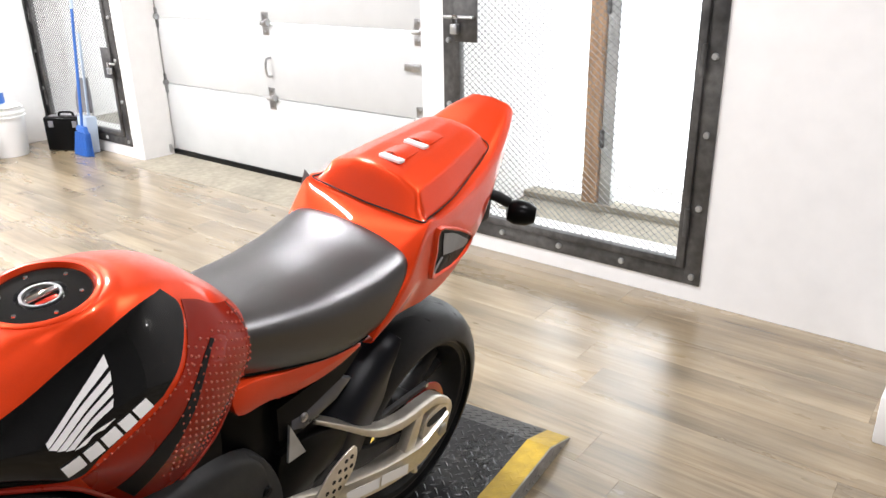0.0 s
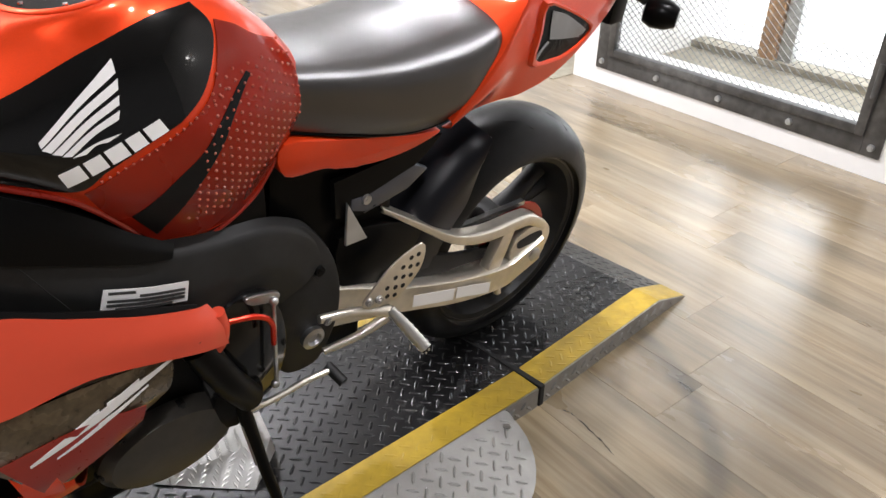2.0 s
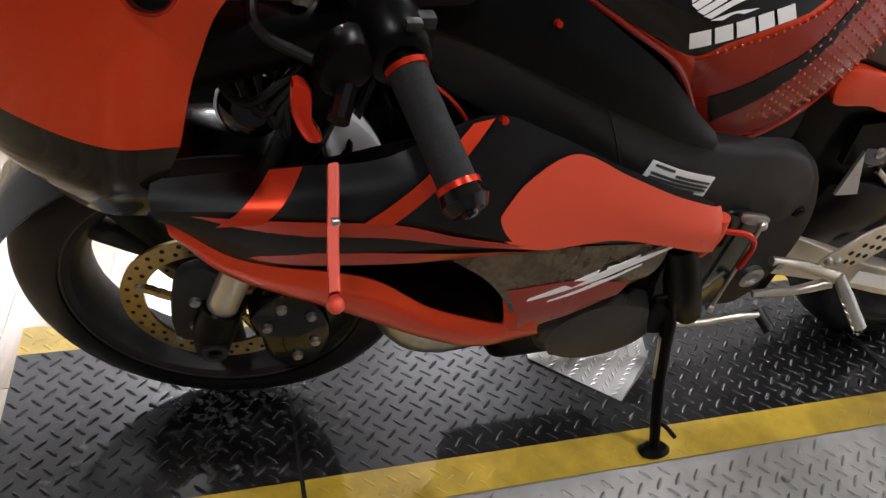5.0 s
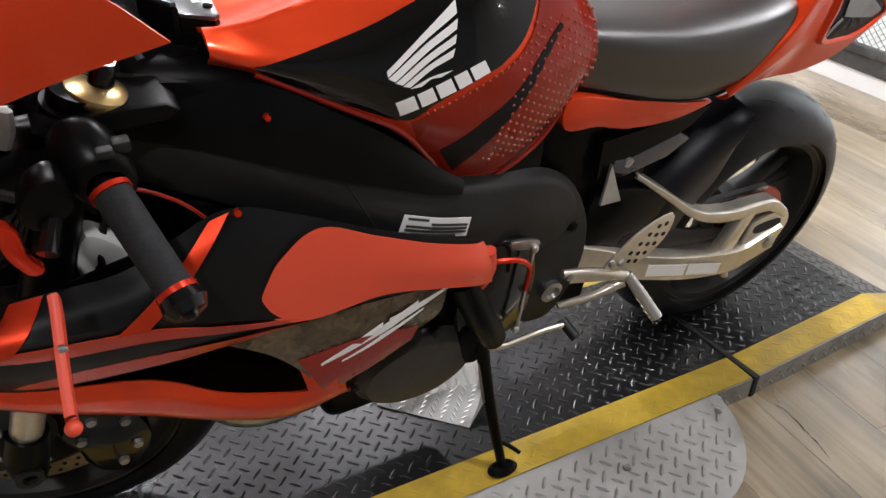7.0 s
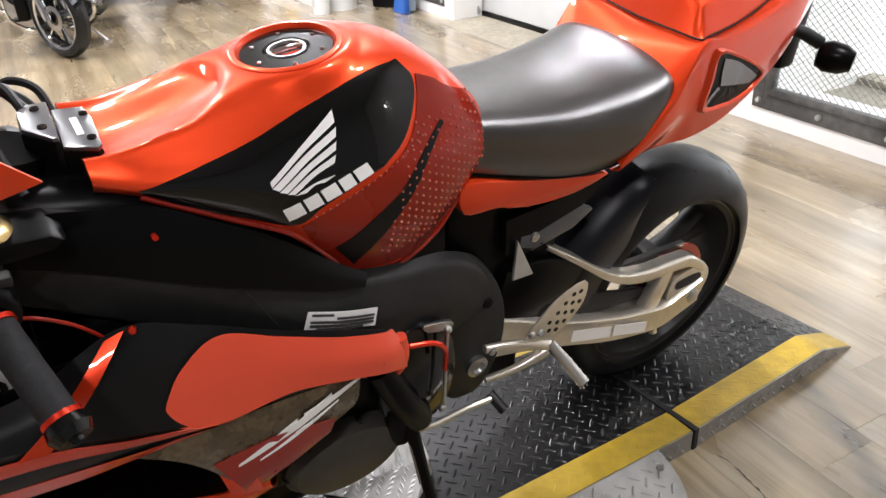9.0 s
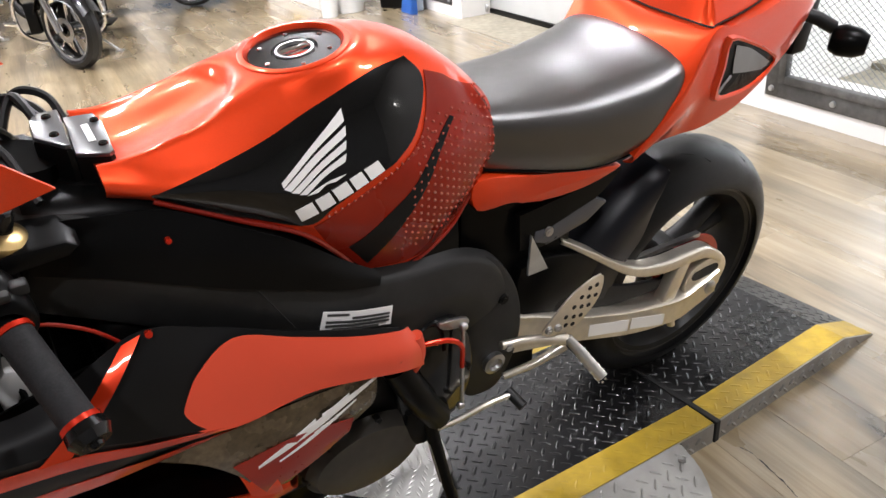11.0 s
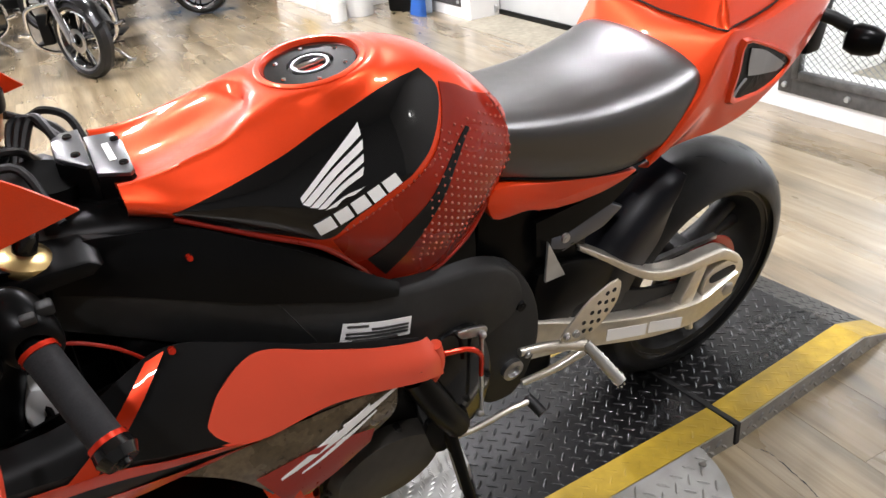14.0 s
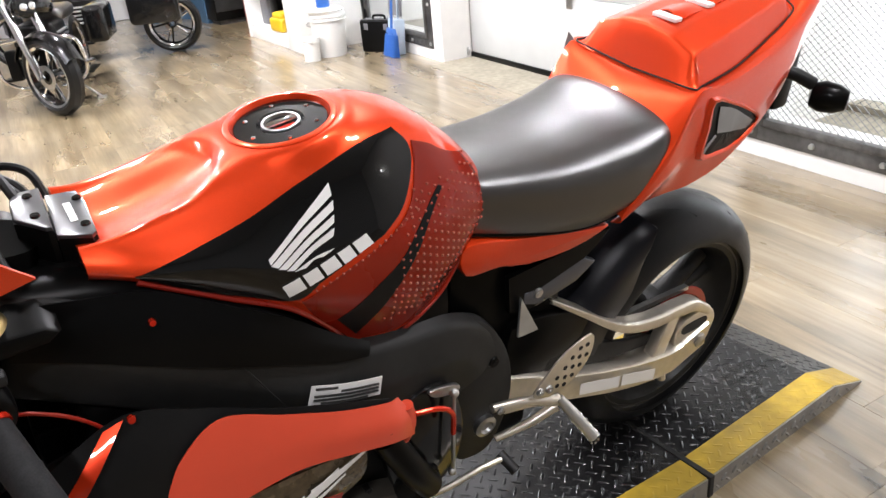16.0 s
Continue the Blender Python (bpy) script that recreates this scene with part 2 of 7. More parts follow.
M = {
    "paint": mat("candy_red_paint", (0.80, 0.056, 0.008), 0.37, 0.50, 0.8, grain=0.05, scale=900, spec=0.2, coat_rough=0.04),
    "paint_dark": mat("dark_red_paint", (0.34, 0.016, 0.006), 0.3, 0.2, 0.5, grain=0.05, scale=900),
    "satin_red": mat("satin_red_plastic", (0.78, 0.080, 0.036), 0.42, 0, 0.20, vary=0.05, scale=40),
    "stripe_red": mat("red_stripe_paint", (0.56, 0.034, 0.006), 0.36, 0.50, 0.6, spec=0.2, vary=0.05, scale=40),
    "pad": mat("deep_red_grip_pad", (0.25, 0.013, 0.004), 0.26, 0, 0.30, spec=0.22, vary=0.2, scale=60),
    # clear stud colour, lightened to stand in for the glints on it
    "stud": mat("glint_toned_stud", (0.48, 0.10, 0.065), 0.12, 0, 1.0),
    "gloss_black": mat("gloss_black_paint", (0.0045, 0.0045, 0.0045), 0.2, 0, 0.6, spec=0.15, coat_rough=0.012),
    "fairing_black": mat("satin_black_fairing", (0.007, 0.007, 0.007), 0.44, 0, 0.0, spec=0.18, vary=0.2, scale=40),
    "satin_black": mat("satin_black_coating", (0.019, 0.019, 0.0185), 0.48, vary=0.25, grain=0.12, scale=60, bump=0.05, bump_scale=900, spec=0.25),
    "matt_black": mat("black_plastic", (0.0028, 0.0028, 0.0028), 0.32, vary=0.2, scale=60, spec=0.12),
    "rubber": mat("tyre_rubber", (0.0065, 0.0065, 0.0065), 0.42, vary=0.25, grain=0.15, scale=120, bump=0.15, bump_scale=600, spec=0.3),
    "hugger": mat("dark_moulded_plastic", (0.007, 0.0075, 0.011), 0.38, spec=0.3, vary=0.15, scale=40),
    "grip": mat("grip_foam", (0.020, 0.020, 0.021), 0.8, spec=0.25, grain=0.2, scale=500, bump=0.3, bump_scale=1200),
    "vinyl": mat("seat_vinyl", (0.011, 0.0085, 0.007), 0.32, spec=1.0, ior=1.68, vary=0.1, grain=0.06, scale=300, bump=0.12, bump_scale=1500),
    "alloy": mat("bare_alloy", (0.76, 0.71, 0.62), 0.36, 0.9, vary=0.12, grain=0.06, scale=60),
    "alloy_gold": mat("gold_alloy", (0.62, 0.45, 0.20), 0.28, 1.0, vary=0.1, scale=80),
    "disc": mat("brake_disc_steel", (0.55, 0.43, 0.22), 0.32, 1.0, vary=0.15, grain=0.1, scale=150),
    "peg_steel": mat("knurled_steel", (0.62, 0.61, 0.58), 0.35, 0.9, vary=0.2, scale=90),
    "chrome": mat("chrome", (0.75, 0.75, 0.76), 0.1, 1.0),
    "steel": mat("brushed_steel", (0.50, 0.50, 0.50), 0.32, 1.0, vary=0.15, grain=0.1, scale=90),
    "red_anod": mat("red_anodised", (0.70, 0.035, 0.012), 0.25, 0.6),
    "white_decal": mat("white_decal", (0.92, 0.91, 0.89), 0.4),
    "grey_decal": mat("dark_print", (0.045, 0.045, 0.043), 0.5),
    "carbon": mat("carbon_pattern", (0.10, 0.075, 0.045), 0.25, 0.3, 0.8, vary=0.5, grain=0.35, scale=120),
    "lid": mat("smooth_grey_black_lid", (0.035, 0.036, 0.040), 0.33, 0.0, 0.6, spec=0.8, vary=0.1, grain=0.05, scale=200, coat_rough=0.2),
    "plate": worn_plate_material(),
    "plate_bare": mat("bare_tread_plate", (0.28, 0.275, 0.26), 0.38, 0.6, vary=0.25, grain=0.15, scale=20, bump=0.1, bump_scale=300),
    "yellow": mat("yellow_safety_paint", (0.42, 0.280, 0.024), 0.45, vary=0.30, grain=0.18, scale=26, bump=0.1, bump_scale=300),
    "bright_plate": mat("bright_tread_plate", (0.78, 0.77, 0.74), 0.42, 0.35, vary=0.15, grain=0.1, scale=30),
    "cover_grey": mat("grey_engine_coating", (0.055, 0.050, 0.043), 0.36, 0.2, vary=0.25, grain=0.1, scale=50),
    "seam": mat("black_seam", (0.006, 0.006, 0.006), 0.7),
    "wall": mat("white_wall_paint", (0.80, 0.79, 0.77), 0.6, vary=0.03, grain=0.02, scale=12, bump=0.06, bump_scale=150),
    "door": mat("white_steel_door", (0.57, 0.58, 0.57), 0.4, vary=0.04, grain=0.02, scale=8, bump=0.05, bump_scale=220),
    "ceiling": mat("ceiling_paint", (0.24, 0.235, 0.23), 0.8, vary=0.06, scale=6),
    "gate": mat("raw_steel_gate", (0.10, 0.098, 0.095), 0.5, 0.6, vary=0.4, grain=0.25, scale=30),
    "mesh": mat("expanded_steel", (0.20, 0.20, 0.20), 0.45, 0.6, vary=0.2, scale=50),
    "galv": mat("galvanised_steel", (0.52, 0.53, 0.53), 0.4, 0.8, vary=0.2, scale=60),
    "concrete": mat("concrete", (0.30, 0.27, 0.21), 0.8, vary=0.2, grain=0.15, scale=25, bump=0.3, bump_scale=120),
    "timber": mat("weathered_timber", (0.40, 0.24, 0.13), 0.65, vary=0.25, grain=0.2, scale=60, stretch=(6, 6, 0.6), bump=0.2, bump_scale=60),
    "bucket": mat("white_bucket_plastic", (0.74, 0.74, 0.72), 0.42, vary=0.05, scale=20),
    "blue": mat("blue_plastic", (0.03, 0.12, 0.42), 0.4, vary=0.1, scale=30),
    "pale_blue": mat("pale_blue_plastic", (0.42, 0.50, 0.60), 0.4, vary=0.1, scale=30),
    "steel_blue": mat("blue_grey_plastic", (0.05, 0.055, 0.07), 0.28, 0, 0.5, vary=0.2, scale=40),
    "bin_blue": mat("bin_blue", (0.05, 0.11, 0.19), 0.5, vary=0.15, scale=20),
    "yellow_plastic": mat("yellow_plastic", (0.70, 0.45, 0.02), 0.4, vary=0.1, scale=30),
    "amber": mat("amber_fluid", (0.55, 0.20, 0.06), 0.3, 0, 0.5, vary=0.2, scale=40),
    "smoke": mat("smoked_lens", (0.03, 0.012, 0.010), 0.15, 0, 0.8),
    "grey_plastic": mat("grey_plastic", (0.16, 0.16, 0.17), 0.45, vary=0.1, scale=80),
    "duct_grey": mat("grey_lens_plastic", (0.22, 0.22, 0.22), 0.3, vary=0.15, scale=60),
    "bulb": glow("lit_globe", (1.0, 0.98, 0.95), 45.0),
    "outside": glow("bright_outdoors", (0.90, 0.95, 1.0), 5.0),
    # tone of the unseen walls, dark to limit bounced light
    "dark_wall": mat("low_fill_wall_grey", (0.20, 0.20, 0.20), 0.7, vary=0.05, scale=10),
    "fixture": mat("lamp_housing", (0.75, 0.75, 0.74), 0.4),
    "planks": plank_material(),
}


# ---- building helpers ----
def link(name, bm, material, parent=None, label="", smooth=35):
    bmesh.ops.recalc_face_normals(bm, faces=bm.faces)
    me = bpy.data.meshes.new(name)
    bm.to_mesh(me)
    bm.free()
    for mm in (material if isinstance(material, (list, tuple)) else [material]):
        me.materials.append(M[mm])
    if smooth:
        for p in me.polygons:
            p.use_smooth = True
        me.set_sharp_from_angle(angle=radians(smooth))
    ob = new(name, me)
    ob.parent = parent
    if label:
        ob["label"] = label
    return ob


def part(name, bm, material, parent, label="", smooth=35):
    return link(name, bm, material, parent, label, smooth)


def holder(name, m, label, category, group="", kind=""):
    ob = new(name)
    ob.matrix_world = m
    return tagged(ob, label, category, group, kind)


def add_box(bm, lo, hi, bevel=0.0, m=None, seg=2):
    made = bmesh.ops.create_cube(bm, size=1)["verts"]
    for v in made:
        v.co = Vector([lo[i] + (v.co[i] + 0.5) * (hi[i] - lo[i]) for i in range(3)])
    if bevel:
        es = list({e for v in made for e in v.link_edges})
        out = bmesh.ops.bevel(bm, geom=es, offset=bevel, segments=seg, affect="EDGES", profile=0.5, clamp_overlap=True)
        made = list({v for f in out["faces"] for v in f.verts} | {v for v in made if v.is_valid})
    if m is not None:
        bmesh.ops.transform(bm, matrix=m, verts=made)
    return made


def box(lo, hi, bevel=0.0, m=None, seg=2):
    bm = bmesh.new()
    add_box(bm, lo, hi, bevel, m, seg)
    return bm


def smooth_line(pts, n):
    """n points along a Catmull-Rom curve through pts."""
    p = [Vector(q) for q in pts]
    if len(p) == 2:
        return [p[0].lerp(p[1], i / (n - 1)) for i in range(n)]
    p = [p[0] * 2 - p[1]] + p + [p[-1] * 2 - p[-2]]
    out, k = [], len(p) - 3
    for i in range(n):
        x = min(i / (n - 1) * k, k - 1e-6)
        j = int(x)
        t = x - j
        a, b, c, d = p[j:j + 4]
        out.append(0.5 * ((2 * b) + (c - a) * t + (2 * a - 5 * b + 4 * c - d) * t * t + (3 * b - a - 3 * c + d) * t ** 3))
    return out


def skin_grid(curves, n, m):
    rows = [smooth_line(c, n) for c in curves]
    cols = [smooth_line([r[i] for r in rows], m) for i in range(n)]
    return [[cols[i][j] for i in range(n)] for j in range(m)]


def grid_mesh(grid, closed=False, caps=False, thick=0.0):
    bm = bmesh.new()
    vs = [[bm.verts.new(p) for p in row] for row in grid]
    w = len(vs[0])
    for j in range(len(vs) - 1):
        for i in range(w if closed else w - 1):
            q = (vs[j][i], vs[j][(i + 1) % w], vs[j + 1][(i + 1) % w], vs[j + 1][i])
            bm.faces.new(q)
    if caps:
        bm.faces.new(vs[0]), bm.faces.new(list(reversed(vs[-1])))
    bmesh.ops.remove_doubles(bm, verts=bm.verts, dist=1e-5)
    if thick:
        bmesh.ops.recalc_face_normals(bm, faces=bm.faces)
        bmesh.ops.solidify(bm, geom=list(bm.faces), thickness=thick)
    return bm


def skin(curves, n=24, m=24, thick=0.0, closed=False, caps=False):
    return grid_mesh(skin_grid(curves, n, m), closed, caps, thick)


def facet(pts, r, k=4):
    """A line of straight runs, k pieces each, with small rounded corners of size r."""
    p = [Vector(q) for q in pts]
    keys = [p[0]]
    for a, b, c in zip(p, p[1:], p[2:]):
        lo, hi = b + (a - b).normalized() * min(r, 0.45 * (a - b).length), b + (c - b).normalized() * min(r, 0.45 * (c - b).length)
        keys += [lo, (lo + hi) * 0.25 + b * 0.5, hi]
    keys.append(p[-1])
    out = [keys[0]]
    for i, (a, b) in enumerate(zip(keys, keys[1:])):
        n = k if i % 3 == 0 else 1
        out += [a.lerp(b, (j + 1) / n) for j in range(n)]
    return out


def facet_grid(curves, r_across, r_along):
    """Faceted in both directions; r_along 0 runs smoothly from curve to curve."""
    rows = [facet(c, r_across) for c in curves]
    cols = [facet([r[i] for r in rows], r_along) if r_along else smooth_line([r[i] for r in rows], 60) for i in range(len(rows[0]))]
    return [[c[j] for c in cols] for j in range(len(cols[0]))]


def add_tube(bm, pts, r, n=12, steps=0):
    """A round bar through pts; r is a radius or a list of radii."""
    line = smooth_line(pts, steps) if steps else [Vector(q) for q in pts]
    rs = r if isinstance(r, (list, tuple)) else [r] * 2
    rings, side = [], None
    for i, p in enumerate(line):
        d = (line[min(i + 1, len(line) - 1)] - line[max(i - 1, 0)]).normalized()
        side = d.orthogonal().normalized() if side is None else (side - d * side.dot(d)).normalized()
        up = d.cross(side)
        x = i / (len(line) - 1) * (len(rs) - 1)
        j = min(int(x), len(rs) - 2)
        rad = rs[j] + (rs[j + 1] - rs[j]) * (x - j)
        rings.append([bm.verts.new(p + (side * math.cos(a) + up * math.sin(a)) * rad) for a in [2 * math.pi * k / n for k in range(n)]])
    for a, b in zip(rings, rings[1:]):
        for k in range(n):
            bm.faces.new((a[k], a[(k + 1) % n], b[(k + 1) % n], b[k]))
    bm.faces.new(rings[0]), bm.faces.new(list(reversed(rings[-1])))
    return bm


def tube(pts, r, n=12, steps=0):
    return add_tube(bmesh.new(), pts, r, n, steps)


def lathe(profile, n=48, m=None, closed=False):
    """Turns (radius, height) points about the z axis."""
    bm = bmesh.new()
    rings = []
    for rad, h in profile:
        if rad < 1e-6:
            rings.append([bm.verts.new((0, 0, h))] * n)
        else:
            rings.append([bm.verts.new((rad * math.cos(2 * math.pi * k / n), rad * math.sin(2 * math.pi * k / n), h)) for k in range(n)])
    pairs = list(zip(rings, rings[1:])) + ([(rings[-1], rings[0])] if closed else [])
    for a, b in pairs:
        for k in range(n):
            q = []
            for v in (a[k], a[(k + 1) % n], b[(k + 1) % n], b[k]):
                if v not in q:
                    q.append(v)
            if len(q) > 2:
                bm.faces.new(q)
    if m is not None:
        bmesh.ops.transform(bm, matrix=m, verts=bm.verts)
    return bm


def slab(outline, v0, v1, bevel=0.0, fn=None):
    """A plate from an outline of (x, z) points, between y = v0 and y = v1."""
    bm = bmesh.new()
    a = [bm.verts.new((x, v0, z)) for x, z in outline]
    f = bm.faces.new(a)
    ext = bmesh.ops.extrude_face_region(bm, geom=[f])["geom"]
    for v in ext:
        if isinstance(v, bmesh.types.BMVert):
            v.co.y = v1
    if bevel:
        es = [e for e in bm.edges if abs(e.verts[0].co.y - e.verts[1].co.y) < 1e-6]
        bmesh.ops.bevel(bm, geom=es, offset=bevel, segments=2, affect="EDGES", profile=0.5, clamp_overlap=True)
    if fn:
        for v in bm.verts:
            v.co = fn(v.co)
    return bm


def round_outline(pts, n=6):
    """Softens the corners of an outline by a closed Catmull-Rom curve."""
    k, out = len(pts), []
    for i in range(k):
        a, b, c, d = [Vector((*pts[(i + j) % k], 0)) for j in (-1, 0, 1, 2)]
        for s in range(n):
            t = s / n
            q = 0.5 * ((2 * b) + (c - a) * t + (2 * a - 5 * b + 4 * c - d) * t * t + (3 * b - a - 3 * c + d) * t ** 3)
            out.append((q.x, q.y))
    return out


def add_bolt(bm, at, axis, r=0.008, h=0.006):
    m = Matrix.Translation(at) @ Vector(axis).to_track_quat("Z", "Y").to_matrix().to_4x4()
    v = bmesh.ops.create_cone(bm, cap_ends=True, segments=14, radius1=r, radius2=r * 0.85, depth=h)["verts"]
    bmesh.ops.transform(bm, matrix=m @ Matrix.Translation((0, 0, h / 2)), verts=v)
    v = bmesh.ops.create_cone(bm, cap_ends=True, segments=6, radius1=r * 0.45, radius2=r * 0.45, depth=h * 0.5)["verts"]
    bmesh.ops.transform(bm, matrix=m @ Matrix.Translation((0, 0, h)), verts=v)


def bolt(at, axis, material, parent, r=0.008, h=0.006, name="bolt"):
    bm = bmesh.new()
    add_bolt(bm, at, axis, r, h)
    return part(name, bm, material, parent)


# ---- the room ----
def boxes(name, spans, material, m, kind="structure", bevel=0.0):
    bm = bmesh.new()
    for lo, hi in spans:
        add_box(bm, lo, hi, bevel)
    ob = link(name, bm, material, smooth=0)
    ob.matrix_world = m
    return tagged(ob, kind=kind)


T = 0.25
boxes("wall_east", [((0, -5, 0), (T, -0.54, CEILING)), ((0, -0.54, 0), (T, 0.68, 0.13)), ((0, -0.54, 2.15), (T, 0.68, CEILING)), ((0, 0.68, 0), (T, 0.88, CEILING)),
                    ((0, 0.88, 2.5), (T, 3.6, CEILING)), ((0, 3.6, 0), (T, 3.80, CEILING)), ((0, 3.80, 0), (T, 4.98, 0.14)), ((0, 3.80, 2.15), (T, 4.98, CEILING)), ((0, 4.98, 0), (T, 10, CEILING))], "wall", WALL)
boxes("wall_north", [((-5, 9.4, 0), (4, 9.6, CEILING))], "wall", Matrix())
# West and south walls are unseen, kept dark grey to hold down fill light.
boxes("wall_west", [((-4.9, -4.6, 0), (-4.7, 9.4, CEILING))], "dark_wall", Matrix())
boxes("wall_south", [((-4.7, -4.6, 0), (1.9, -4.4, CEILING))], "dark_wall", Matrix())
boxes("ceiling", [((-5, -4.6, CEILING), (4.5, 9.6, CEILING + 0.15))], "ceiling", Matrix())
floor = boxes("floor", [((-5, -4.8, -0.12), (4.5, 9.8, -0.007))], "planks", Matrix())
boxes("threshold", [((-0.14, 0.88, -0.05), (0.30, 3.6, 0.003))], "concrete", WALL)

# ceiling lamps
for lx, ly in LAMPS:
    ring = lathe([(0.10, 0.0), (0.125, 0.0), (0.13, -0.03), (0.12, -0.055), (0.105, -0.055), (0.10, -0.02)], 32, closed=True)
    ob = link("ceiling_lamp", ring, "fixture")
    ob.matrix_world = pose(lx, ly, CEILING)
    tagged(ob, "round white ceiling downlight under the ceiling", "lamp", "ceiling lamps")

# globe lamp on the long wall behind the camera
wl = holder("wall_lamp", pose(1.76, -2.95, 2.05, 0, 0, -5.7), "white globe lamp mounted on the wall, lit", "lamp")
part("lamp_plate", lathe([(0, 0), (0.05, 0), (0.05, 0.012), (0.03, 0.02), (0, 0.02)], 28, pose(0.055, 0, 0, 0, -90)), "fixture", wl)
part("lamp_arm", tube([(0.05, 0, 0), (-0.02, 0, 0.0)], 0.012), "fixture", wl)
bm = bmesh.new()
bmesh.ops.create_uvsphere(bm, u_segments=24, v_segments=16, radius=0.045)
bmesh.ops.translate(bm, vec=(-0.055, 0, 0), verts=bm.verts)
part("globe", bm, "bulb", wl, "glowing white globe")

# vestibules outside the two gates, and the bright day behind them
for s0, s1 in ((-0.9, 0.74), (3.72, 5.4)):
    porch = tagged(holder("porch", WALL, "white painted porch behind the gate", "porch"), kind="structure")
    part("porch_floor", box((T, s0, -0.1), (1.05, s1, 0.045)), "concrete", porch, smooth=0)
    part("porch_step", box((0.85, s0, 0.045), (1.05, s1, 0.085)), "wall", porch, smooth=0)
    part("porch_roof", box((T, s0, 2.3), (1.05, s1, 2.4)), "wall", porch, smooth=0)
    for s in (s0 - 0.1, s1):
        part("porch_wall", box((T, s, -0.1), (1.05, s + 0.1, 2.4)), "wall", porch, smooth=0)
boxes("backdrop", [((1.6, -4, -1.0), (1.62, 8, 4.0))], "outside", WALL)


def porch_glazing(s, mirrored):
    g = holder("glazed_door", WALL @ pose(0.8, s, 0.045), "glazed outer door with a weathered timber post", "door", "outer doors")
    part("post", box((-0.05, -0.12 if not mirrored else 0.0, 0), (0.05, -0.035 if not mirrored else 0.09, 2.25), 0.004), "timber", g, "weathered timber post")
    part("door_stile", box((-0.03, -0.20, 0), (0.03, -0.13, 2.25), 0.003), "galv", g)
    part("door_stile", box((-0.03, 0.58, 0), (0.03, 0.65, 2.25), 0.003), "galv", g)
    part("sill", box((-0.06, -0.85, 0), (0.06, 0.65, 0.035), 0.003), "concrete", g)
    for z in (0.35, 1.05):
        part("hinge", box((-0.045, -0.145, z), (-0.02, -0.125, z + 0.1), 0.003), "gate", g)
    return g


porch_glazing(0.40, False)
porch_glazing(4.35, True)


